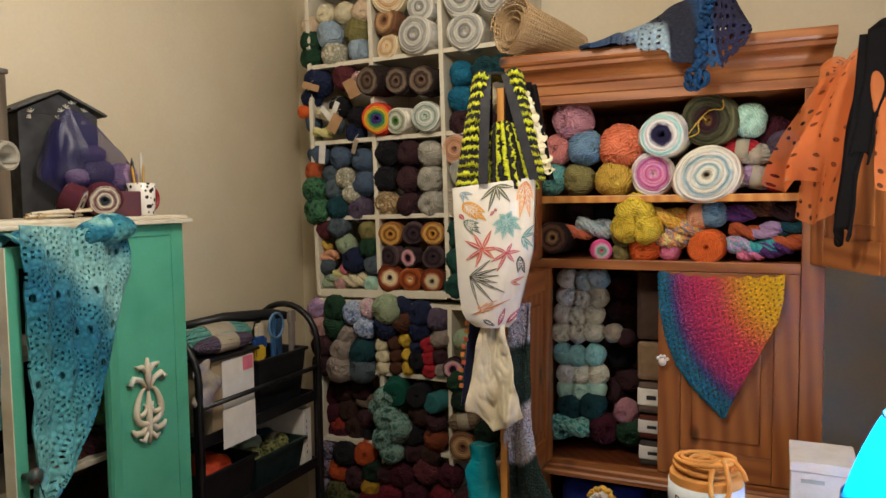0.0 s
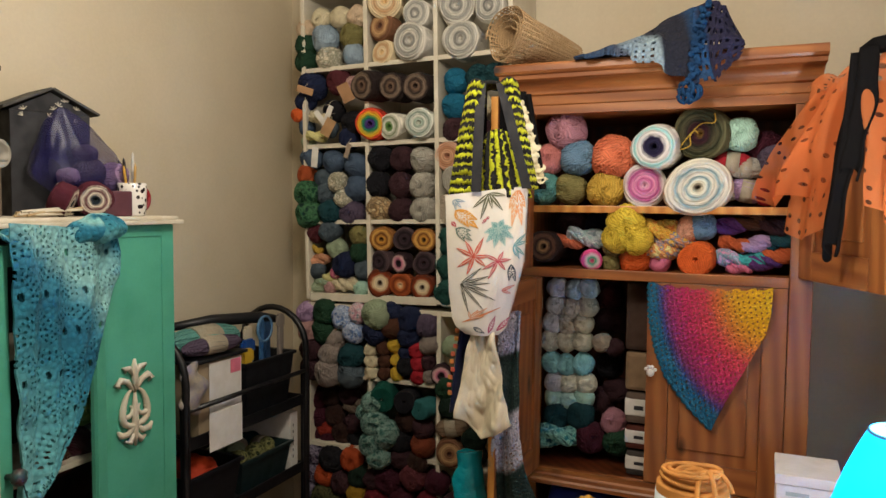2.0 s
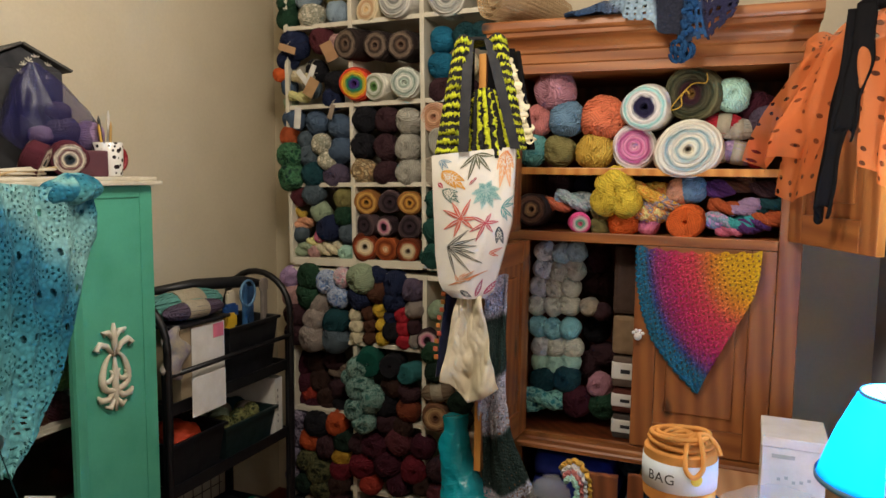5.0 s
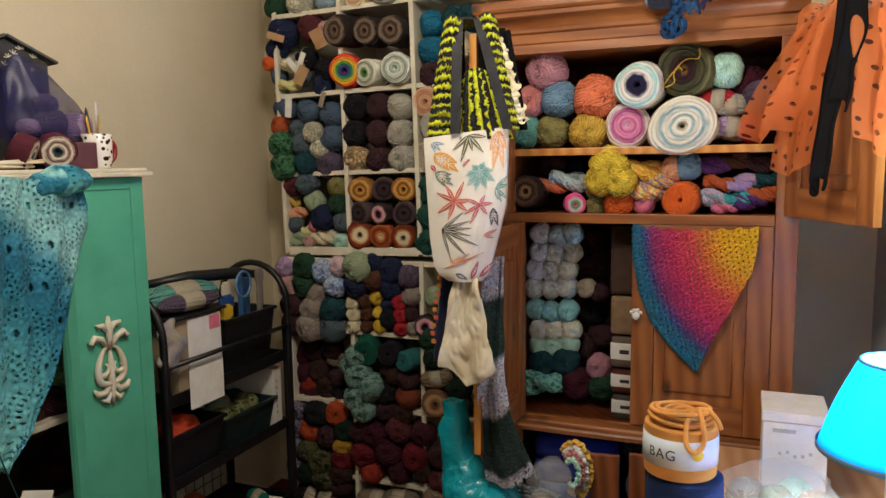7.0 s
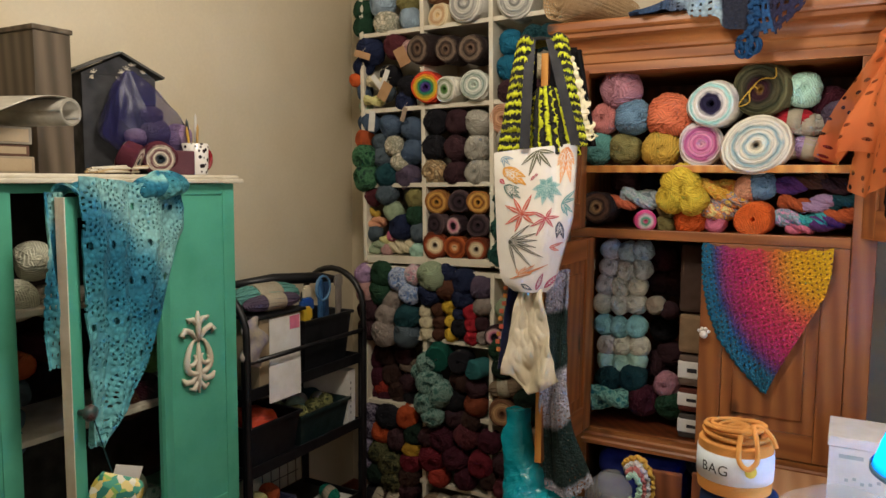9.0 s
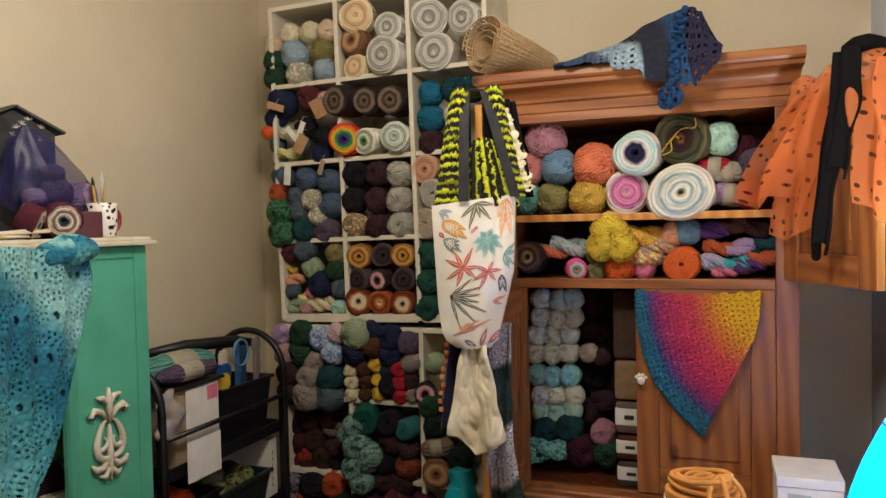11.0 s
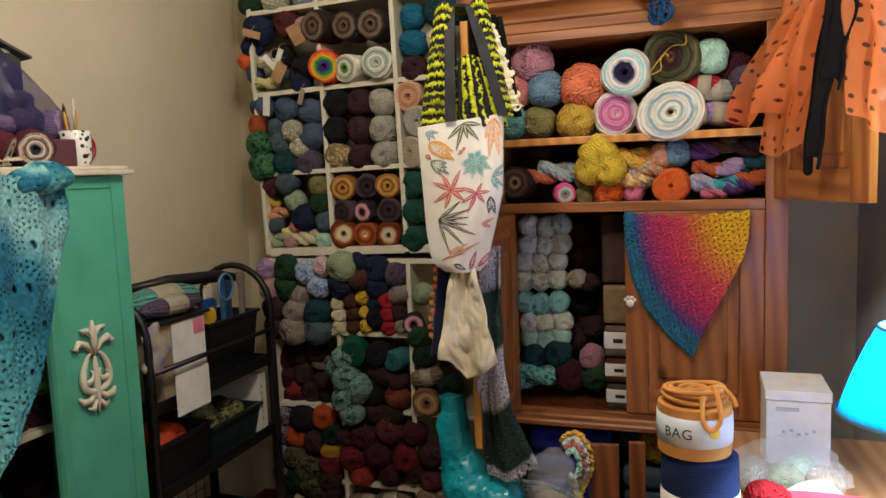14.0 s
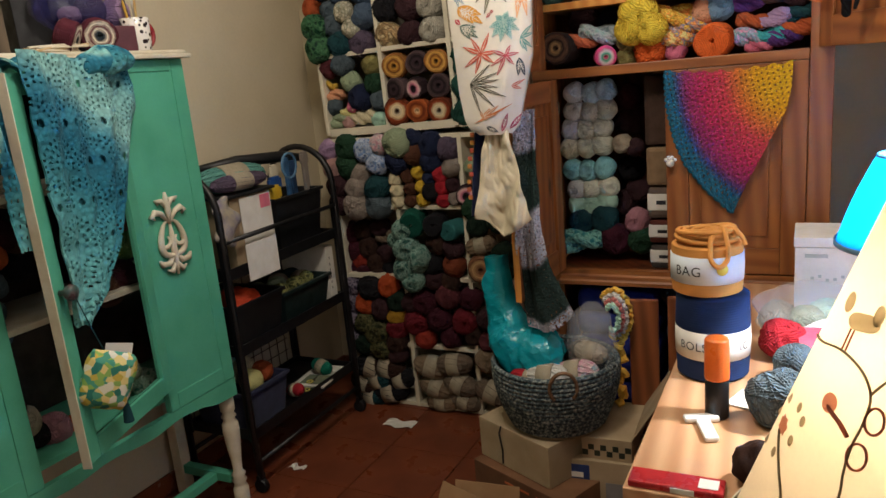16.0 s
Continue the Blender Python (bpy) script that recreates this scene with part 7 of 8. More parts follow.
def shade_mesh(r0, r1, z0, z1, seg=64, n=10, bow=0.0):
    bm = bmesh.new()
    rows = []
    for j in range(n + 1):
        t = j / n
        r = r0 + (r1 - r0) * t + bow * math.sin(math.pi * t)
        rows.append([bm.verts.new((r * math.cos(2 * math.pi * k / seg), r * math.sin(2 * math.pi * k / seg), z0 + (z1 - z0) * t)) for k in range(seg)])
    for A, B in zip(rows, rows[1:]):
        for k in range(seg):
            bm.faces.new((A[k], A[(k + 1) % seg], B[(k + 1) % seg], B[k]))
    return bm


def table_lamp(name, label, x, y, base_z, z0, z1, r0, r1, material, rim, foot_mat, bow=0.0):
    t = thing(name, label, "lamp", at=(x, y, 0))
    sh = part("shade", shade_mesh(r0, r1, z0, z1, bow=bow), material, t, smooth=True)
    solidify(sh, 0.0015)
    for r, z, h in ((r0, z0, 0.010), (r1, z1 - 0.008, 0.008)):
        bm = bmesh.new()
        lathe(bm, [(r + 0.0012, z), (r + 0.003, z), (r + 0.003, z + h), (r + 0.0012, z + h)], 64)
        bm.faces.ensure_lookup_table()
        bmesh.ops.delete(bm, geom=[f for f in bm.faces if len(f.verts) > 4], context="FACES")
        part("rim", bm, rim, t, smooth=True)
    bm = bmesh.new()
    lathe(bm, [(0.055, base_z), (0.06, base_z + 0.006), (0.055, base_z + 0.016), (0.02, base_z + 0.03), (0.014, base_z + 0.06), (0.03, base_z + 0.12), (0.032, base_z + 0.16), (0.014, base_z + 0.21), (0.009, base_z + 0.24), (0.009, z0 + 0.03), (0.013, z0 + 0.035), (0.013, z0 + 0.07)], 24)
    part("stand", bm, foot_mat, t, smooth=True)
    bm = bmesh.new()
    for k in range(3):
        a = 2.1 * k
        tube(bm, [(0.012 * math.cos(a), 0.012 * math.sin(a), z1 - 0.035), (r1 * math.cos(a), r1 * math.sin(a), z1 - 0.008)], 0.0015, 5)
    part("spider", bm, STEEL, t)
    return t


BULB = glow("lit_bulb", (1, 0.95, 0.9, 1), 30.0)
blue_lamp = table_lamp("table_lamp", "lit table lamp with bright cyan cloth shade", *BLUE_LAMP, TT, 1.082, 1.252, 0.131, 0.066, shade_mat("cyan_cloth", "#22A6E2", 0.6),
                       plain("blue_grey_rim", "#5A88A8", None, 0.7), OFFWHITE, 0.005)
flower_lamp = table_lamp("table_lamp", "lit table lamp with embroidered cream shade", *FLOWER_LAMP, TT, 1.02, 1.36, 0.18, 0.052, shade_mat("cream_linen", "#E8DCC6", 0.5),
                         OFFWHITE, OFFWHITE)
for t, z in ((blue_lamp, 1.212), (flower_lamp, 1.21)):
    bm = bmesh.new()
    bmesh.ops.create_uvsphere(bm, u_segments=16, v_segments=10, radius=0.024)
    o = part("bulb", bm, BULB, t, "glowing white bulb", True)
    o.location = (0, 0, z)
    o.visible_shadow = False


# embroidery on the cream shade
def on_shade(a, z, out=0.003):
    r = 0.18 + (0.052 - 0.18) * (z - 1.02) / 0.34 + out
    return Vector((r * math.cos(a), r * math.sin(a), z))


STEM = shade_mat("grey_brown_thread", "#A0947E", 0.85)
RUST_T = shade_mat("rust_thread", "#B07A6A", 0.85)


def stitch(points, r, material, label):
    """A sewn line through (angle, height) points, rounded between them."""
    fine = []
    for k in range(8 * (len(points) - 1) + 1):
        i, t = min(k // 8, len(points) - 2), (k - 8 * min(k // 8, len(points) - 2)) / 8
        q = [points[min(max(j, 0), len(points) - 1)] for j in (i - 1, i, i + 1, i + 2)]
        fine.append(tuple(0.5 * (2 * q[1][m] + (q[2][m] - q[0][m]) * t + (2 * q[0][m] - 5 * q[1][m] + 4 * q[2][m] - q[3][m]) * t * t + (3 * q[1][m] - q[0][m] - 3 * q[2][m] + q[3][m]) * t ** 3) for m in (0, 1)))
    bm = bmesh.new()
    tube(bm, [on_shade(a, z) for a, z in fine], 0.78 * r, 6)
    part("embroidery", bm, material, flower_lamp, label, True)


stitch([(-2.25, 1.03), (-2.28, 1.09), (-2.28, 1.141), (-2.296, 1.158), (-2.295, 1.177), (-2.266, 1.197), (-2.274, 1.215), (-2.401, 1.229), (-2.639, 1.235), (-2.95, 1.230), (-3.14, 1.228)], 0.0013, STEM, "embroidered grey stem")
stitch([(-2.274, 1.215), (-2.2, 1.226), (-2.05, 1.242)], 0.0013, STEM, "embroidered grey branch")
stitch([(-2.95, 1.150), (-2.866, 1.142), (-2.735, 1.128), (-2.622, 1.112), (-2.55, 1.08)], 0.0015, STEM, "embroidered grey stem")
stitch([(-2.55, 1.195), (-2.502, 1.192), (-2.414, 1.188), (-2.34, 1.182)], 0.0022, RUST_T, "embroidered rust stem")
for a, z in ((-2.205, 1.199), (-2.25, 1.172)):
    stitch([(a + 0.06 * math.cos(0.6 * k), z + 0.009 * math.sin(0.6 * k)) for k in range(12)], 0.0013, RUST_T, "embroidered loop leaf")


def blob(a, z, ra, rz, material, label, n=18, f=lambda t: 1.0):
    bm = bmesh.new()
    c = bm.verts.new(on_shade(a, z, 0.0045))
    ring = [bm.verts.new(on_shade(a + ra * f(2 * math.pi * k / n) * math.cos(2 * math.pi * k / n), z + rz * f(2 * math.pi * k / n) * math.sin(2 * math.pi * k / n), 0.0025)) for k in range(n)]
    for k in range(n):
        bm.faces.new((c, ring[k], ring[(k + 1) % n]))
    part("embroidery", bm, material, flower_lamp, label, True)


blob(-2.552, 1.197, 0.07, 0.0075, RUST_T, "embroidered rust flower", f=lambda t: 1 + 0.15 * math.sin(9 * t))
blob(-2.94, 1.155, 0.08, 0.0075, RUST_T, "embroidered pale flower", f=lambda t: 1 + 0.15 * math.sin(7 * t))
for a, z in ((-3.03, 1.174), (-2.823, 1.178), (-2.724, 1.172), (-2.761, 1.153), (-2.895, 1.133), (-3.12, 1.128), (-3.14, 1.155)):
    blob(a, z, 0.032, 0.0045, STEM, "embroidered dark petal", 10)
GREY_PRINT = shade_mat("taupe_applique", "#A39A84", 0.85)
blob(-2.53, 1.259, 0.14, 0.0085, GREY_PRINT, "taupe bird-shaped patch", 28, lambda t: 1 + 0.25 * math.cos(2 * t - 0.4))
blob(-2.78, 1.268, 0.075, 0.008, GREY_PRINT, "taupe bird-shaped patch", 20)
blob(-2.40, 1.267, 0.05, 0.008, GREY_PRINT, "taupe bird-shaped patch", 16)
for a in (-2.62, -2.58):
    stitch([(a, 1.252), (a - 0.01, 1.236)], 0.001, RUST_T, "embroidered rust stitch")

# frosted cylinder between the lamps
frost = thing("canister", "tall frosted white canister with a domed lid", "canister", at=(0.262, 1.335, TT))
bm = bmesh.new()
lathe(bm, [(0.06, 0.0), (0.066, 0.004), (0.067, 0.02), (0.067, 0.43), (0.065, 0.436)], 40)
part("jar", bm, plain("frosted_plastic", "#D4D2D2", "#C8C6C8", 0.35), frost, smooth=True)
bm = bmesh.new()
lathe(bm, [(0.066, 0.4365), (0.068, 0.44), (0.068, 0.495), (0.064, 0.508), (0.03, 0.513), (0.012, 0.511)], 40)
part("lid", bm, plain("translucent_lid", "#D4D2D2", "#C8C6C8", 0.35), frost, "pale domed lid", True)


# ---- chunky yarn drums ----
TAN_Y, BLUE_Y = yarn_mat("tan_cord", "C88A48"), yarn_mat("royal_cord", "18294E")


def drum(label, material, band_mat, at, r, h, band, loose):
    d = thing("yarn_drum", label, "yarn", "drums of chunky cord", at)
    bm = bmesh.new()
    prof = [(0.02, 0)]
    n = 34
    prof.append((r * 0.9, 0.0))
    for k in range(n):
        z = h * (0.03 + 0.94 * k / n)
        bulge = r * (1 + 0.035 * math.sin(math.pi * k / n))
        prof += [(bulge - 0.0004, z), (bulge + 0.0006, z + 0.35 * h / n), (bulge + 0.0006, z + 0.65 * h / n)]
    prof += [(r * 0.93, h * 0.985), (r * 0.8, h), (0.02, h)]
    lathe(bm, prof, 48)
    part("wound_cord", bm, material, d, smooth=True)
    bm = bmesh.new()
    rb = r * 1.045
    z0, z1 = band
    lathe(bm, [(rb - 0.002, z0), (rb, z0), (rb + 0.001, (z0 + z1) / 2), (rb, z1), (rb - 0.002, z1)], 64)
    bmesh.ops.delete(bm, geom=[f for f in bm.faces if len(f.verts) > 4], context="FACES")
    part("paper_band", bm, band_mat, d, "printed paper band", True)
    if loose:
        bm = bmesh.new()
        rng = random.Random(9)
        pts = []
        for k in range(170):
            t = k / 170
            a = 2 * math.pi * 9 * t + 0.8 * math.sin(17 * t)
            rr = r * (0.55 + 0.32 * math.sin(23 * t + 1))
            pts.append((rr * math.cos(a), rr * math.sin(a), h + 0.006 + 0.02 * t + 0.010 * math.sin(31 * t)))
        tube(bm, pts, 0.006, 7)
        tube(bm, rounded([(0.03, -0.02, h + 0.03), (0.04, -0.05, h + 0.042), (0.050, -0.066, h + 0.012), (0.052, -0.070, h - 0.022), (0.036, -0.080, h - 0.040), (0.018, -0.086, h - 0.020), (0.02, -r * 0.8, h + 0.03), (0.05, -0.03, h + 0.04), (r * 0.98, -0.03, h + 0.02), (r * 1.1, -0.035, h + 0.0)]), 0.0055, 7)
        part("loose_cord", bm, material, d, smooth=True)
    return d


def letters(text, size, r, z, a0, parent, material, spread=1.0):
    """Raised print that follows a round band, facing outwards at angle a0."""
    cu = bpy.data.curves.new("text", "FONT")
    cu.body, cu.size, cu.extrude, cu.align_x, cu.space_character = text, size, 0.0003, "CENTER", spread
    tmp = bpy.data.objects.new("text", cu)
    scene.collection.objects.link(tmp)
    me = bpy.data.meshes.new_from_object(tmp.evaluated_get(bpy.context.evaluated_depsgraph_get()))
    bpy.data.objects.remove(tmp)
    bm = bmesh.new()
    bm.from_mesh(me)
    bpy.data.meshes.remove(me)
    for v in bm.verts:
        a = a0 + v.co.x / r
        v.co = Vector(((r + 0.0006 + v.co.z) * math.cos(a), (r + 0.0006 + v.co.z) * math.sin(a), z + v.co.y))
    part("printed_word", bm, material, parent, "dark printed word")


PALE_BAND = plain("pale_blue_paper", "#D6DEE4", "#CAD4DC", 0.6)
INK = plain("dark_ink", "#2A2A30", None, 0.7)
d1 = drum("royal blue drum of chunky cord with a white band", BLUE_Y, PAPER, (-0.130, 1.695, TT), 0.080, 0.205, (0.055, 0.122), False)
d2 = drum("tan drum of chunky cord with loose ends on top", TAN_Y, PALE_BAND, (-0.141, 1.690, TT + 0.2055), 0.0765, 0.115, (0.031, 0.093), True)
FACE = math.atan2(-1.6, 0.17)
letters("BAG", 0.031, 0.0802, 0.051, FACE - 0.54, d2, INK, 1.1)
letters("BOLSA", 0.028, 0.0837, 0.078, FACE - 0.42, d1, INK, 1.1)
letters("IC", 0.028, 0.0837, 0.078, FACE + 0.92, d1, INK, 1.1)
bm = bmesh.new()
n = 20
c = bm.verts.new(((0.0815) * math.cos(FACE + 0.42), 0.0815 * math.sin(FACE + 0.42), 0.066))
ring = [bm.verts.new((0.0818 * math.cos(FACE + 0.42 + 0.013 / 0.0802 * math.cos(2 * math.pi * k / n)), 0.0818 * math.sin(FACE + 0.42 + 0.013 / 0.0802 * math.cos(2 * math.pi * k / n)), 0.066 + 0.013 * math.sin(2 * math.pi * k / n))) for k in range(n)]
for k in range(n):
    bm.faces.new((c, ring[k], ring[(k + 1) % n]))
part("sun_disc", bm, plain("yellow_ink", "#E8C83C", None, 0.6), d2, "yellow printed disc")

tubeob = thing("glue_bottle", "black bottle with a tall orange cap on the table", "bottle", at=(-0.096, 1.463, TT))
bm = bmesh.new()
lathe(bm, [(0.022, 0), (0.024, 0.003), (0.024, 0.082), (0.022, 0.085)], 28)
part("bottle", bm, BLACK_PLASTIC, tubeob, smooth=True)
bm = bmesh.new()
lathe(bm, [(0.0245, 0.0855), (0.025, 0.088), (0.0245, 0.168), (0.022, 0.173), (0.01, 0.174)], 28)
part("cap", bm, plain("orange_plastic", "#E4702C", "#D86424", 0.35), tubeob, "tall orange cap", True)

carton = thing("carton", "white appliance carton with faint print on the table", "box")
part("carton_body", box(0.036, 0.19, 2.085, 2.265, TT, 0.928, 0.003), PAPER, carton)
part("carton_lid", box(0.033, 0.193, 2.082, 2.268, 0.9285, 0.955, 0.003), PAPER, carton)
FAINT = plain("grey_print", "#B4B8B6", "#A8B2A4", 0.7)
part("print_bar", box(0.060, 0.115, 2.0835, 2.0845, 0.900, 0.910, 0), FAINT, carton, "faint grey printed bar")
for k in range(5):
    part("leaf_print", box(0.075 + 0.018 * k, 0.083 + 0.018 * k, 2.0835, 2.0845, 0.840 + 0.006 * math.sin(2 * k), 0.848 + 0.006 * math.sin(2 * k), 0), FAINT, carton, "faint printed leaf")

scarfbit = thing("colour_card", "white paper card with coloured edges under the yarn", "paper", at=(0.0, 1.535, TT + 0.001), rz=-20)
part("card", box(-0.075, 0.06, -0.045, 0.04, 0, 0.004, 0.001), PAPER, scarfbit)
for k, c in enumerate(("#D8C23C", "#3C9C8C", "#D86A7C")):
    part("colour_stripe", box(-0.01 + 0.02 * k, 0.008 + 0.02 * k, -0.044, 0.038, 0.0042, 0.0052, 0), plain("stripe_ink", c, None, 0.6), scarfbit)
pouch_d = thing("soft_pouch", "dark brown soft pouch at the table's near edge", "pouch", at=(0.005, 1.225, TT))
bm = bmesh.new()
bmesh.ops.create_uvsphere(bm, u_segments=28, v_segments=18, radius=1)
for v in bm.verts:
    k = 1 + 0.18 * noise.noise(v.co * 2.1) + 0.05 * noise.noise(v.co * 6)
    v.co = Vector((v.co.x * 0.05 * k, v.co.y * 0.05 * k, max(0.0, 0.036 + v.co.z * 0.04 * k)))
part("pouch_body", bm, plain("dark_brown_cloth", "#2A1A16", "#38241C", 0.9, 20, 260, 0.4), pouch_d, smooth=True)
packet = thing("packet", "flat red packet with white stickers on the table edge", "packet")
part("packet_body", box(-0.214, -0.052, 1.146, 1.196, TT + 0.0005, TT + 0.014, 0.004), plain("red_foil", "#B82C34", "#A0222A", 0.3), packet)
part("sticker", box(-0.14, -0.10, 1.1445, 1.1458, TT + 0.002, TT + 0.012, 0), PAPER, packet)
part("sticker", box(-0.095, -0.062, 1.155, 1.185, TT + 0.0142, TT + 0.0152, 0), PAPER, packet)
hook = thing("plastic_clip", "white plastic T-shaped clip on the table", "clip", at=(-0.112, 1.40, TT + 0.001), rz=20)
bm = box(-0.035, 0.035, 0.02, 0.045, 0, 0.012, 0.005)
add_box(bm, -0.014, 0.014, -0.06, 0.024, 0, 0.011, 0.005)
part("clip_body", bm, plain("white_plastic", "#E0DEDA", "#D2D0CC", 0.4), hook)
put_yarn("on the table", "yarn on the table", [(0.012, 1.46, TT + 0.050, 0.052, "ball", "slate"), (0.035, 1.545, TT + 0.04, 0.042, "ball", "slate"), (0.05, 1.66, TT + 0.045, 0.046, "ball", "slate"), (0.018, 1.80, TT + 0.052, 0.050, "ball", "red"),
                                               (0.07, 1.94, TT + 0.045, 0.045, "ball", "sage"), (0.155, 1.94, TT + 0.045, 0.045, "ball", "stone"), (0.0, 1.97, TT + 0.045, 0.045, "ball", "grey"), (0.115, 2.005, TT + 0.045, 0.045, "ball", "mint")])
pk = thing("packet", "soft white packet with a flat pink card on top", "packet", at=(0.130, 1.82, TT + 0.0005), rz=8)
bm = bmesh.new()
bmesh.ops.create_uvsphere(bm, u_segments=36, v_segments=18, radius=1)
for v in bm.verts:
    sx, sy = [(1 if q > 0 else -1) * abs(q) ** 0.55 for q in (v.co.x, v.co.y)]
    k = 1 + 0.10 * noise.noise(v.co * 4) + 0.05 * noise.noise(v.co * 9)
    v.co = Vector((sx * 0.085 * k, sy * 0.05 * k, 0.026 + v.co.z * 0.026 * k))
part("packet_body", bm, plain("white_film", "#D8D4D6", "#C4BCC4", 0.3), pk, smooth=True)
o = part("pink_card", sheet(12, 8, lambda u, v: Vector(((u - 0.5) * 0.19, (v - 0.5) * 0.075, 0.006 * math.sin(3 * u) + 0.003 * math.sin(5 * v)))), plain("pink_paper", "#D85068", "#CC4058", 0.5), pk, "flat pink printed card")
o.matrix_basis = pose(0.01, -0.035, 0.062, 24, 4, 0)
solidify(o, 0.002)
o = part("paper_flap", sheet(8, 6, lambda u, v: Vector(((u - 0.5) * 0.11, (v - 0.5) * 0.05, 0.010 * math.sin(4 * u)))), PAPER, pk, "white paper flap")
o.matrix_basis = pose(-0.005, 0.028, 0.070, 18, -10, 20)
solidify(o, 0.0015)
FILM, fnt2, fb2 = base_mat("clear_film", 0.12)
ftr, fmx = fnt2.nodes.new("ShaderNodeBsdfTransparent"), fnt2.nodes.new("ShaderNodeMixShader")
fmx.inputs[0].default_value = 0.17
fb2.inputs["Base Color"].default_value = (0.8, 0.82, 0.85, 1)
fnt2.links.new(ftr.outputs[0], fmx.inputs[1])
fnt2.links.new(fb2.outputs[0], fmx.inputs[2])
fnt2.links.new(fmx.outputs[0], fnt2.nodes["Material Output"].inputs[0])


def film_bag(label, at, rx, ry, rz_):
    b = thing("plastic_bag", label, "bag", "clear plastic bags", at)
    bm = bmesh.new()
    bmesh.ops.create_icosphere(bm, subdivisions=5, radius=1)
    for v in bm.verts:
        k = 1 + 0.22 * noise.noise(v.co * 2.3 + Vector(at)) + 0.09 * abs(noise.noise(v.co * 7))
        v.co = Vector((v.co.x * rx, v.co.y * ry, rz_ + v.co.z * rz_ * (1.25 if v.co.z > 0 else 1))) * 1.0
        v.co = Vector((v.co.x * k, v.co.y * k, max(v.co.z * (0.8 + 0.2 * k), 0.0)))
    o = part("film", bm, FILM, b)
    o.visible_shadow = False
    return b


film_bag("crinkled clear plastic bag of pale yarn on the table", (0.075, 1.955, TT + 0.001), 0.13, 0.085, 0.066)

# ---- rope basket ----
ROPE, rnt, rb_ = base_mat("speckled_rope", 0.9)
rvec = coords(rnt)
rn = noise_fac(rnt, rvec, 100.0, 2.0)
rnt.links.new(ramp(rnt, rn, [(0.36, rgb("#26323A")), (0.5, rgb("#4C5A60")), (0.66, rgb("#989E98"))]), rb_.inputs["Base Color"])
bump(rnt, rb_, rn, 0.5, 0.003)
BC = (-0.672, 2.14, 0.302)
basket = thing("rope_basket", "round coiled rope basket in speckled blue-grey", "basket", at=BC)
bm = bmesh.new()
coil = []
turns = 15
for k in range(turns * 44):
    t = k / (turns * 44)
    a = 2 * math.pi * turns * t
    r = 0.150 + 0.053 * math.sin(0.5 * math.pi * min(t * 1.15, 1))
    coil.append((r * math.cos(a), r * math.sin(a), 0.008 + 0.218 * t))
tube(bm, coil, 0.0092, 7)
part("coiled_wall", bm, ROPE, basket, smooth=True)
bm = bmesh.new()
coil = []
for k in range(10 * 40):
    t = k / 400
    coil.append(((0.012 + 0.138 * t) * math.cos(20 * math.pi * t), (0.012 + 0.138 * t) * math.sin(20 * math.pi * t), 0.008))
tube(bm, coil, 0.0078, 5)
part("coiled_bottom", bm, plain("tan_rope", "#9A8A70", "#85765E", 0.9, 40), basket, "plain tan coiled bottom", True)
for s in (-1, 1):
    bm = bmesh.new()
    a0 = -1.15 if s < 0 else 2.0
    tube(bm, [(0.212 * math.cos(a0 + 0.2 * math.sin(t)), 0.212 * math.sin(a0 + 0.2 * math.sin(t)), 0.20 + 0.055 * math.cos(t) * (1 if abs(t) < 1.6 else 0.8)) for t in [-2.4 + 0.3 * k for k in range(17)]], 0.006, 8)
    part("handle", bm, plain("tan_leather", "#7A5A40", "#664A34", 0.5), basket, "tan leather handle", True)
PLASTIC_TEAL, pnt, pb = base_mat("teal_plastic_film", 0.22)
pb.inputs["Base Color"].default_value = rgb("#0C93A4")
bump(pnt, pb, noise_fac(pnt, coords(pnt), 22.0, 4.0), 0.5, 0.02)
tb = thing("plastic_bag", "shiny teal plastic bag bulging from the basket", "bag")
bm = bmesh.new()
path = [(-0.87, 2.17, 0.86), (-0.868, 2.165, 0.82), (-0.862, 2.155, 0.75), (-0.845, 2.14, 0.68), (-0.81, 2.12, 0.60), (-0.76, 2.11, 0.55), (-0.70, 2.10, 0.555), (-0.65, 2.10, 0.57), (-0.61, 2.10, 0.575)]
rad = [0.045, 0.042, 0.05, 0.062, 0.082, 0.098, 0.09, 0.065, 0.02]
tube(bm, [Vector(path[min(int(k / 10), 7)]).lerp(Vector(path[min(int(k / 10) + 1, 8)]), (k % 10) / 10) for k in range(81)], 1.0, 72, taper=lambda u: lerp_table([(i / 8, r) for i, r in enumerate(rad)], min(u, 1)))
for v in bm.verts:
    d = v.co - Vector((-0.74, 2.12, 0.62))
    v.co += d.normalized() * (0.026 * noise.noise(v.co * 8) - 0.022 * abs(noise.noise(v.co * 15)) - 0.008 * abs(noise.noise(v.co * 34)))
part("film", bm, PLASTIC_TEAL, tb)
put_yarn("in the rope basket", "yarn in the basket", [(-0.66, 2.02, 0.50, 0.05, "skein", "white"), (-0.58, 2.06, 0.505, 0.05, "skein", "pinkmix"), (-0.55, 2.16, 0.52, 0.042, "ball", "slate"), (-0.60, 2.22, 0.50, 0.055, "ball", "umber"), (-0.72, 2.02, 0.48, 0.045, "skein", "red"),
                                                      (-0.545, 2.12, 0.56, 0.036, "skein", "stone"), (-0.70, 2.24, 0.47, 0.06, "ball", "slate"), (-0.64, 2.12, 0.42, 0.07, "ball", "grey"), (-0.72, 2.13, 0.40, 0.07, "ball", "cream")])
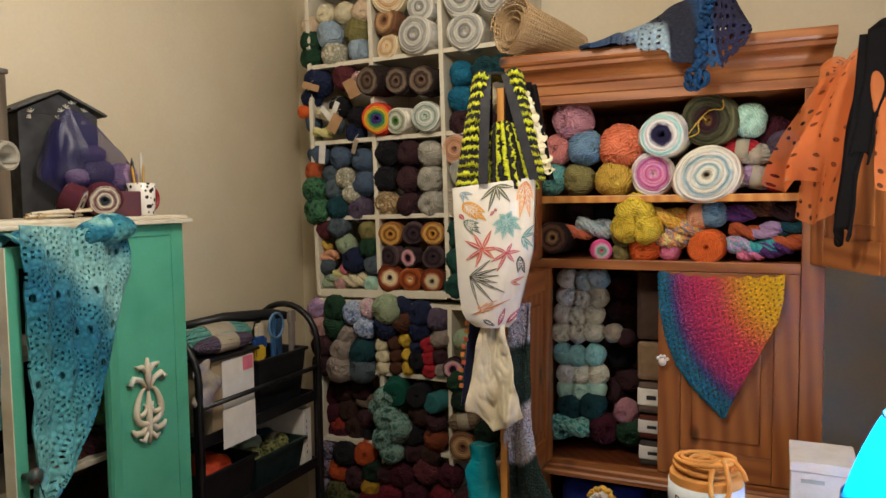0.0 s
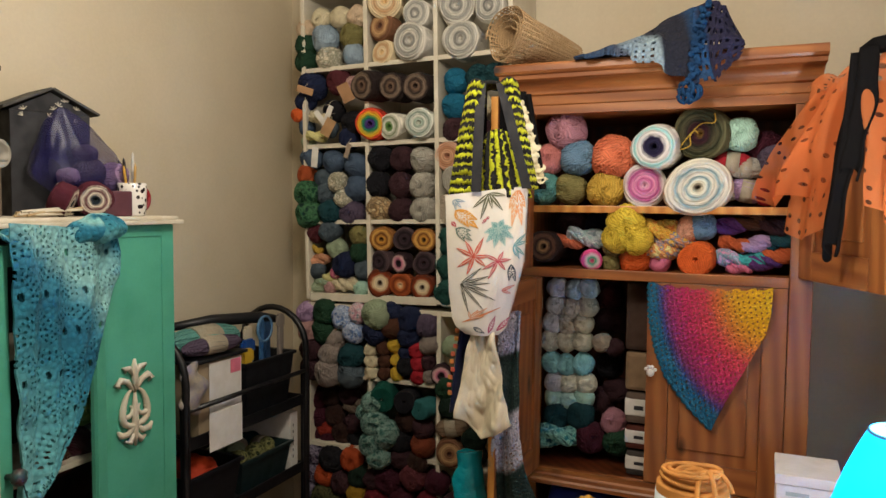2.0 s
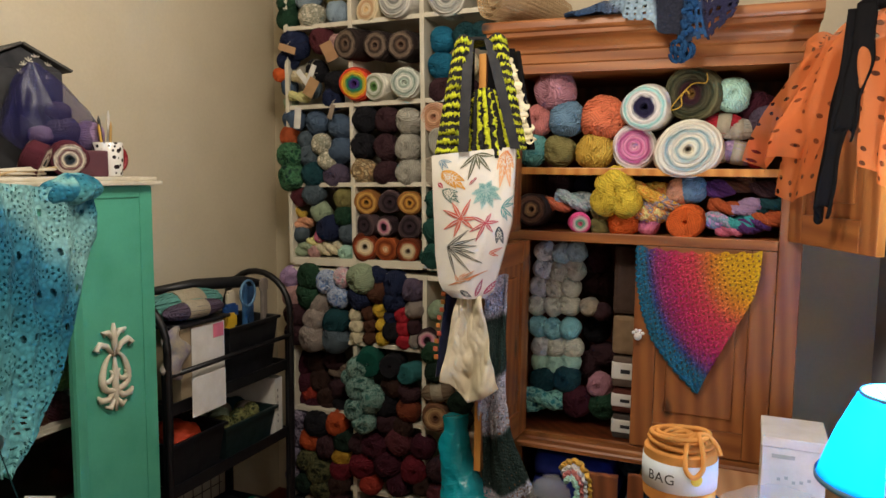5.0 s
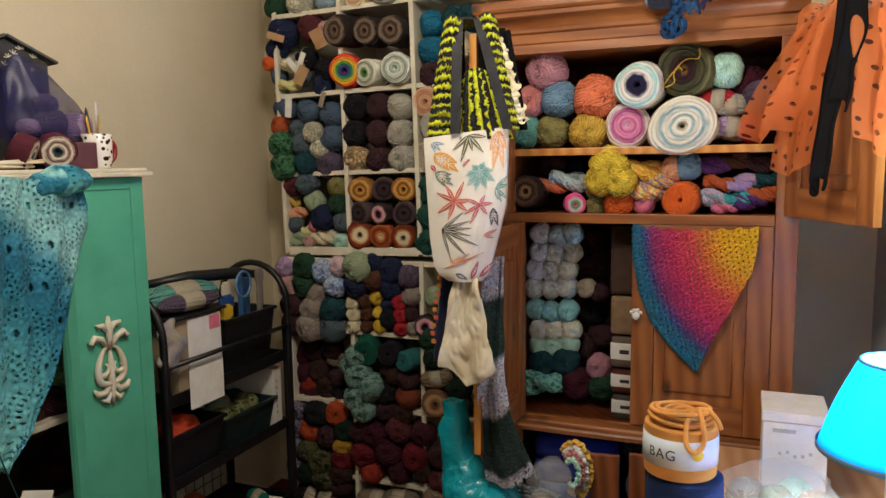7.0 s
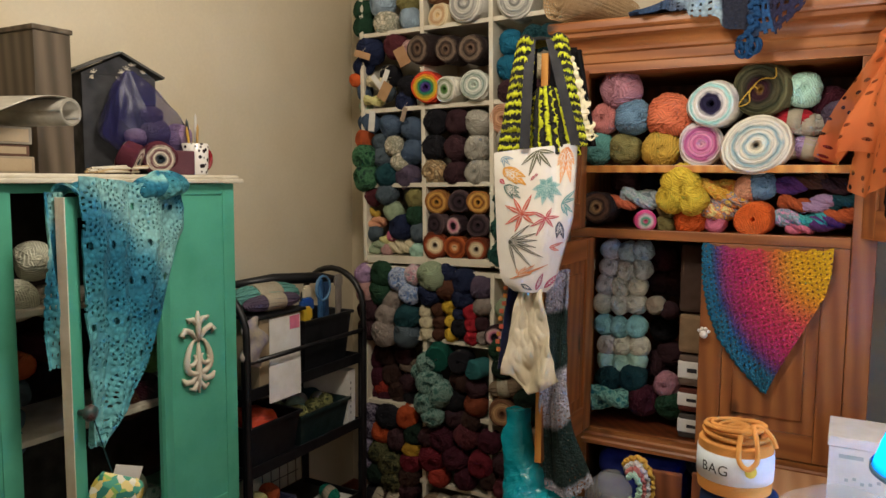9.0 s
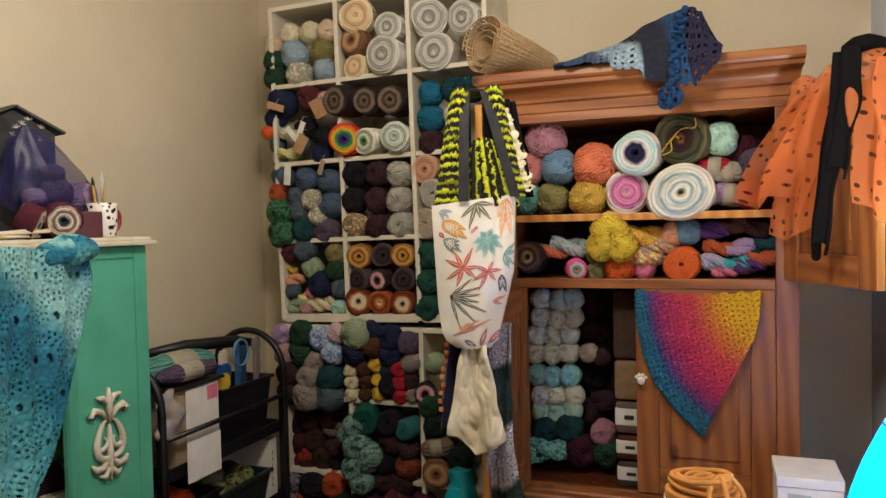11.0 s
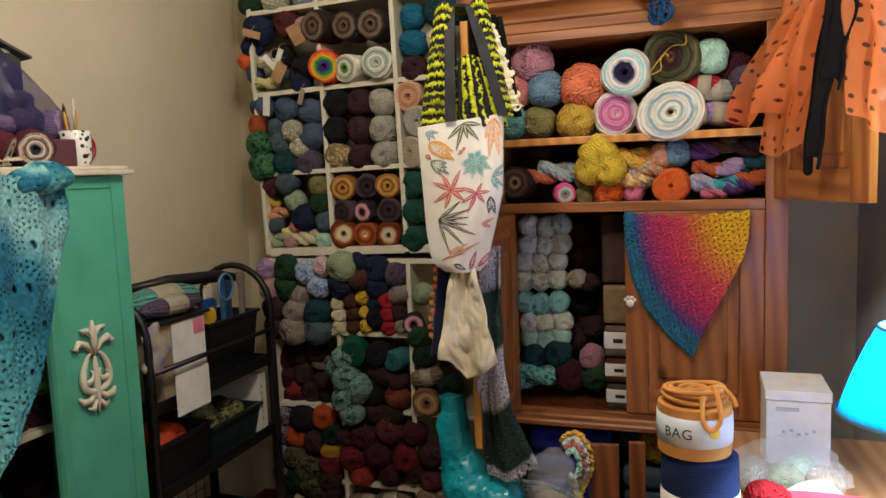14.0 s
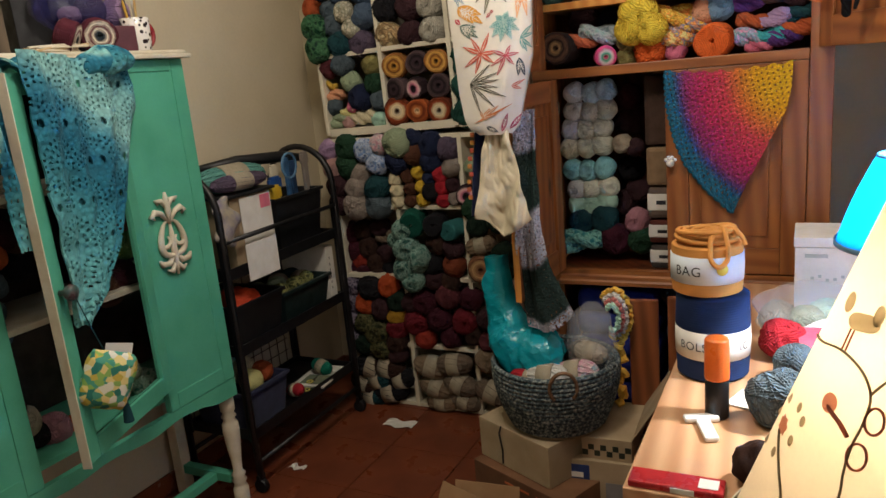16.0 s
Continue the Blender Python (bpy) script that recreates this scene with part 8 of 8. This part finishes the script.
film_bag("clear plastic bag of grey yarn in the basket", (-0.55, 2.15, 0.48), 0.075, 0.07, 0.105)

# ---- boxes under and beside the basket ----
boxa = thing("cardboard_box", "pale cardboard box under the rope basket", "box", at=(-0.735, 2.135, 0.155), rz=-26)
part("carton_body", box(-0.165, 0.165, -0.135, 0.135, 0, 0.145, 0.003), CARD_PALE, boxa)
bm = bmesh.new()
tube(bm, [(-0.05, -0.1365, 0.146), (-0.055, -0.142, 0.12), (-0.045, -0.140, 0.06), (-0.05, -0.138, 0.01)], 0.003, 6)
part("cord", bm, BLACK_PLASTIC, boxa, "thin black cord")
boxb = thing("cardboard_box", "brown cardboard box with orange tape marks on the floor", "box", at=(-0.70, 2.11, 0), rz=-24)
part("carton_body", box(-0.21, 0.20, -0.16, 0.16, 0, 0.154, 0.003), CARD_DARK, boxb)
for k in range(3):
    part("tape_mark", box(-0.06 + 0.07 * k, -0.02 + 0.07 * k, -0.1615, -0.1605, 0.12, 0.128, 0), plain("orange_tape", "#D8703C", None, 0.5), boxb, "orange printed dash")
boxc = thing("cardboard_box", "open pale cardboard flaps on the floor", "box", at=(-0.93, 1.80, 0), rz=-20)
for s, tilt in ((0, 62), (1, 75)):
    o = part("flap", box(-0.11, 0.11, 0, 0.16, 0, 0.004, 0.001), CARD, boxc)
    o.matrix_basis = pose(0.05 * s, 0.10 * s, 0.001, tilt, 0, 25 * s)
part("carton_body", box(-0.10, 0.16, 0.17, 0.30, 0, 0.07, 0.003), CARD, boxc)
boxd = thing("carton", "white and blue printed carton on the floor", "box", at=(-0.52, 2.13, 0), rz=4)
part("carton_body", box(-0.115, 0.13, -0.09, 0.12, 0, 0.222, 0.003), CARD_PALE, boxd)
part("blue_print", box(-0.112, -0.03, -0.0918, -0.0908, 0.13, 0.205, 0), plain("blue_print", "#1E3C78", "#18305F", 0.5), boxd, "plain blue printed block")
part("print_bar", box(-0.095, -0.05, -0.0928, -0.0919, 0.16, 0.178, 0), PAPER, boxd, "white printed bar")
part("grey_print", box(0.02, 0.11, -0.0918, -0.0908, 0.03, 0.15, 0), plain("grey_block", "#8A8A8C", None, 0.6), boxd, "plain grey printed block")
boxe = thing("carton", "flat white carton with dark checkered edge", "box", at=(-0.495, 2.19, 0.2225), rz=2)
part("carton_body", box(-0.08, 0.08, -0.135, 0.14, 0, 0.075, 0.003), CARD_PALE, boxe)
DKG = plain("dark_green_print", "#232E20", None, 0.6)
for i in range(8):
    for j in range(2):
        if (i + j) % 2 == 0:
            part("check", box(-0.078 + 0.0195 * i, -0.0595 + 0.0195 * i, -0.1362, -0.1352, 0.012 + 0.020 * j, 0.031 + 0.020 * j, 0), DKG, boxe)
o = part("flap", box(0, 0.16, -0.13, 0.13, 0, 0.003, 0.001), CARD_PALE, boxe)
o.matrix_basis = pose(0.082, 0, 0.076, 0, -58, 0)
for x, w, z in ((-0.418, 0.095, 0.675), (-0.315, 0.05, 0.69)):
    pl_ = thing("wooden_plank", "upright dark stained wooden board beside the basket", "plank", "wooden boards", at=(x, 2.33, 0), rz=6)
    part("board", box(-w / 2, w / 2, -0.011, 0.011, 0, z, 0.004), wood("stained_board", "#9A5A34", "#744022", "z", 0.45), pl_)
put_yarn("in the wardrobe base", "yarn in the wardrobe base", [(-0.27, 2.56, 0.60, 0.06, "ball", "mustard"), (-0.20, 2.56, 0.60, 0.06, "ball", "peacock"), (-0.10, 2.56, 0.60, 0.06, "ball", "steel"), (-0.35, 2.62, 0.62, 0.06, "ball", "denim")])
fab = thing("folded_blanket", "folded navy blanket filling the wardrobe base", "blanket", at=(-0.56, 2.66, 0.121))
bm = bmesh.new()
for k in range(6):
    add_box(bm, -0.14 + 0.004 * (k % 2), 0.16 - 0.006 * (k % 3), -0.17 - 0.004 * (k % 2), 0.18, 0.088 * k, 0.086 + 0.088 * k, 0.03)
part("fold", bm, plain("royal_navy_cloth", "#2A3480", "#202868", 0.95, 20, 260, 0.5), fab, smooth=True)
fab2 = thing("folded_blanket", "folded grey blankets stacked in the wardrobe base", "blanket", at=(-0.16, 2.68, 0.121))
bm = bmesh.new()
for k in range(5):
    add_box(bm, -0.22 + 0.004 * (k % 2), 0.20 - 0.006 * (k % 3), -0.17 - 0.004 * (k % 2), 0.18, 0.082 * k, 0.080 + 0.082 * k, 0.028)
part("fold", bm, plain("grey_blue_cloth", "#4A5868", "#3C4856", 0.95, 20, 260, 0.5), fab2, smooth=True)

# ruffled multicoloured scarf by the basket
ruf = thing("crocheted_scarf", "ruffled yellow, pink and green crochet scarf", "scarf")
for j, (c, off) in enumerate((("gold", 0.0), ("white", 0.012), ("dustpink", 0.022), ("mint", 0.032))):
    bm = bmesh.new()
    pts = []
    for k in range(60):
        t = k / 59
        a = 2.5 - 4.4 * t
        x, z = -0.505 + (0.055 - off) * math.cos(a) * 1.0, 0.635 + (0.085 - off * 1.3) * math.sin(a)
        pts.append((x + 0.004 * math.sin(k * 1.4), 2.285 - 0.012 * j + 0.008 * math.sin(k * 1.1), z))
    tube(bm, pts, 0.0095, 6, taper=lambda u: 0.8 + 0.3 * math.sin(90 * u))
    part("ruffle", bm, YARN[c], ruf)
bm = bmesh.new()
tube(bm, [(-0.49 + 0.012 * math.sin(k * 1.2), 2.285 + 0.01 * math.cos(k), 0.56 - 0.012 * k) for k in range(22)], 0.018, 7, taper=lambda u: 0.8 + 0.35 * math.sin(60 * u))
part("tail", bm, YARN["gold"], ruf, "mustard bobbled tail")


# ---- boxed skeins in the wardrobe ----
for x, z0, z1, c, lab in ((-0.40, 1.16, 1.395, "#4A3A32", False), (-0.398, 1.02, 1.155, "#8A7258", False), (-0.395, 0.905, 1.015, "#6A5A50", True), (-0.393, 0.815, 0.90, "#5A3028", True), (-0.39, 0.7225, 0.81, "#4A4440", True)):
    bxk = thing("yarn_package", "wrapped yarn package with paper band in the wardrobe", "yarn", "wrapped packages in the wardrobe", at=(x, 2.60, z0))
    part("wrapped_yarn", box(-0.042, 0.042, -0.06, 0.10, 0, z1 - z0 - 0.002, 0.014), plain("wrapped_yarn", c, None, 0.9, 30, 200, 0.6), bxk)
    if lab:
        part("paper_band", box(-0.0435, 0.0435, -0.0615, 0.08, (z1 - z0) * 0.25, (z1 - z0) * 0.8, 0.006), PAPER, bxk, "pale paper band")
        part("print_bar", box(-0.012, 0.02, -0.0625, -0.0617, (z1 - z0) * 0.45, (z1 - z0) * 0.58, 0), INK, bxk)
# paper tags and labels hanging from yarn in the bookcase
for x, y, z, w, h, ry, c in ((-1.795, 2.60, 2.125, 0.075, 0.028, 18, "#B89068"), (-1.60, 2.605, 2.105, 0.05, 0.075, -25, "#A8805A"), (-1.672, 2.585, 1.965, 0.045, 0.075, 32, "#B08A60"), (-1.705, 2.585, 2.0, 0.022, 0.08, -35, "#E0DDD4"), (-1.668, 2.582, 2.02, 0.022, 0.07, 25, "#E0DDD4"),
                            (-1.74, 2.59, 1.845, 0.028, 0.085, 8, "#E0DDD4"), (-1.60, 2.62, 1.87, 0.02, 0.06, 20, "#9A8A78")):
    tgk = thing("paper_tag", "small paper tag hanging from bookcase yarn", "tag", "paper tags in the bookcase", at=(x, y, z))
    o = part("card", box(-w / 2, w / 2, -0.0008, 0.0008, -h / 2, h / 2, 0), plain("tag_card", c, None, 0.8), tgk)
    o.matrix_basis = pose(0, 0, 0, 8, ry, 10)
    bm = bmesh.new()
    tube(bm, [(0, 0, h / 2), (0.005, 0.02, h / 2 + 0.02), (0.0, 0.05, h / 2 + 0.025)], 0.0008, 4)
    part("string", bm, BEIGE_CLOTH, tgk)
# scraps on the floor
for x, y, s in ((-1.50, 2.46, 0.07), (-1.72, 2.02, 0.035)):
    sc_ = thing("paper_scrap", "crumpled white paper scrap on the floor", "paper", "scraps on the floor", at=(x, y, 0.001))
    part("scrap", sheet(10, 6, lambda u, v: Vector(((u - 0.5) * 2 * s, (v - 0.5) * 0.9 * s + 0.01 * math.sin(9 * u), 0.004 + 0.006 * abs(noise.noise(Vector((u * 4, v * 4, s * 90))))))), PAPER, sc_)
# added ceiling lamp, out of view, that lights the room
cl = thing("added_ceiling_lamp", "added white globe ceiling lamp, out of view", "lamp", at=(-0.64, 1.12, 0))
bm = bmesh.new()
bmesh.ops.create_uvsphere(bm, u_segments=24, v_segments=16, radius=0.1)
gl = part("globe", bm, glow("lit_globe", (1, 0.9, 0.75, 1), 2.0), cl, "glowing white globe", True)
gl.location = (0, 0, 2.62)
gl.visible_shadow = False
bm = bmesh.new()
tube(bm, [(0, 0, 2.718), (0, 0, ZC)], 0.008, 8)
part("rod", bm, STEEL, cl)

# ---- floor tiles ----
bm = bmesh.new()
add_box(bm, -0.163, 0.163, -0.163, 0.163, -0.006, 0.0, 0.0015)
TILE_MESH = link_mesh("tile", bm, TILE)
for i in range(8):
    for j in range(14):
        x, y = XL + 0.165 + 0.33 * i, YB - 0.165 - 0.33 * j
        if x < XR and y > YF:
            o = new("tile", TILE_MESH)
            o.parent = floor_ob
            o.location = (x, y, 0)
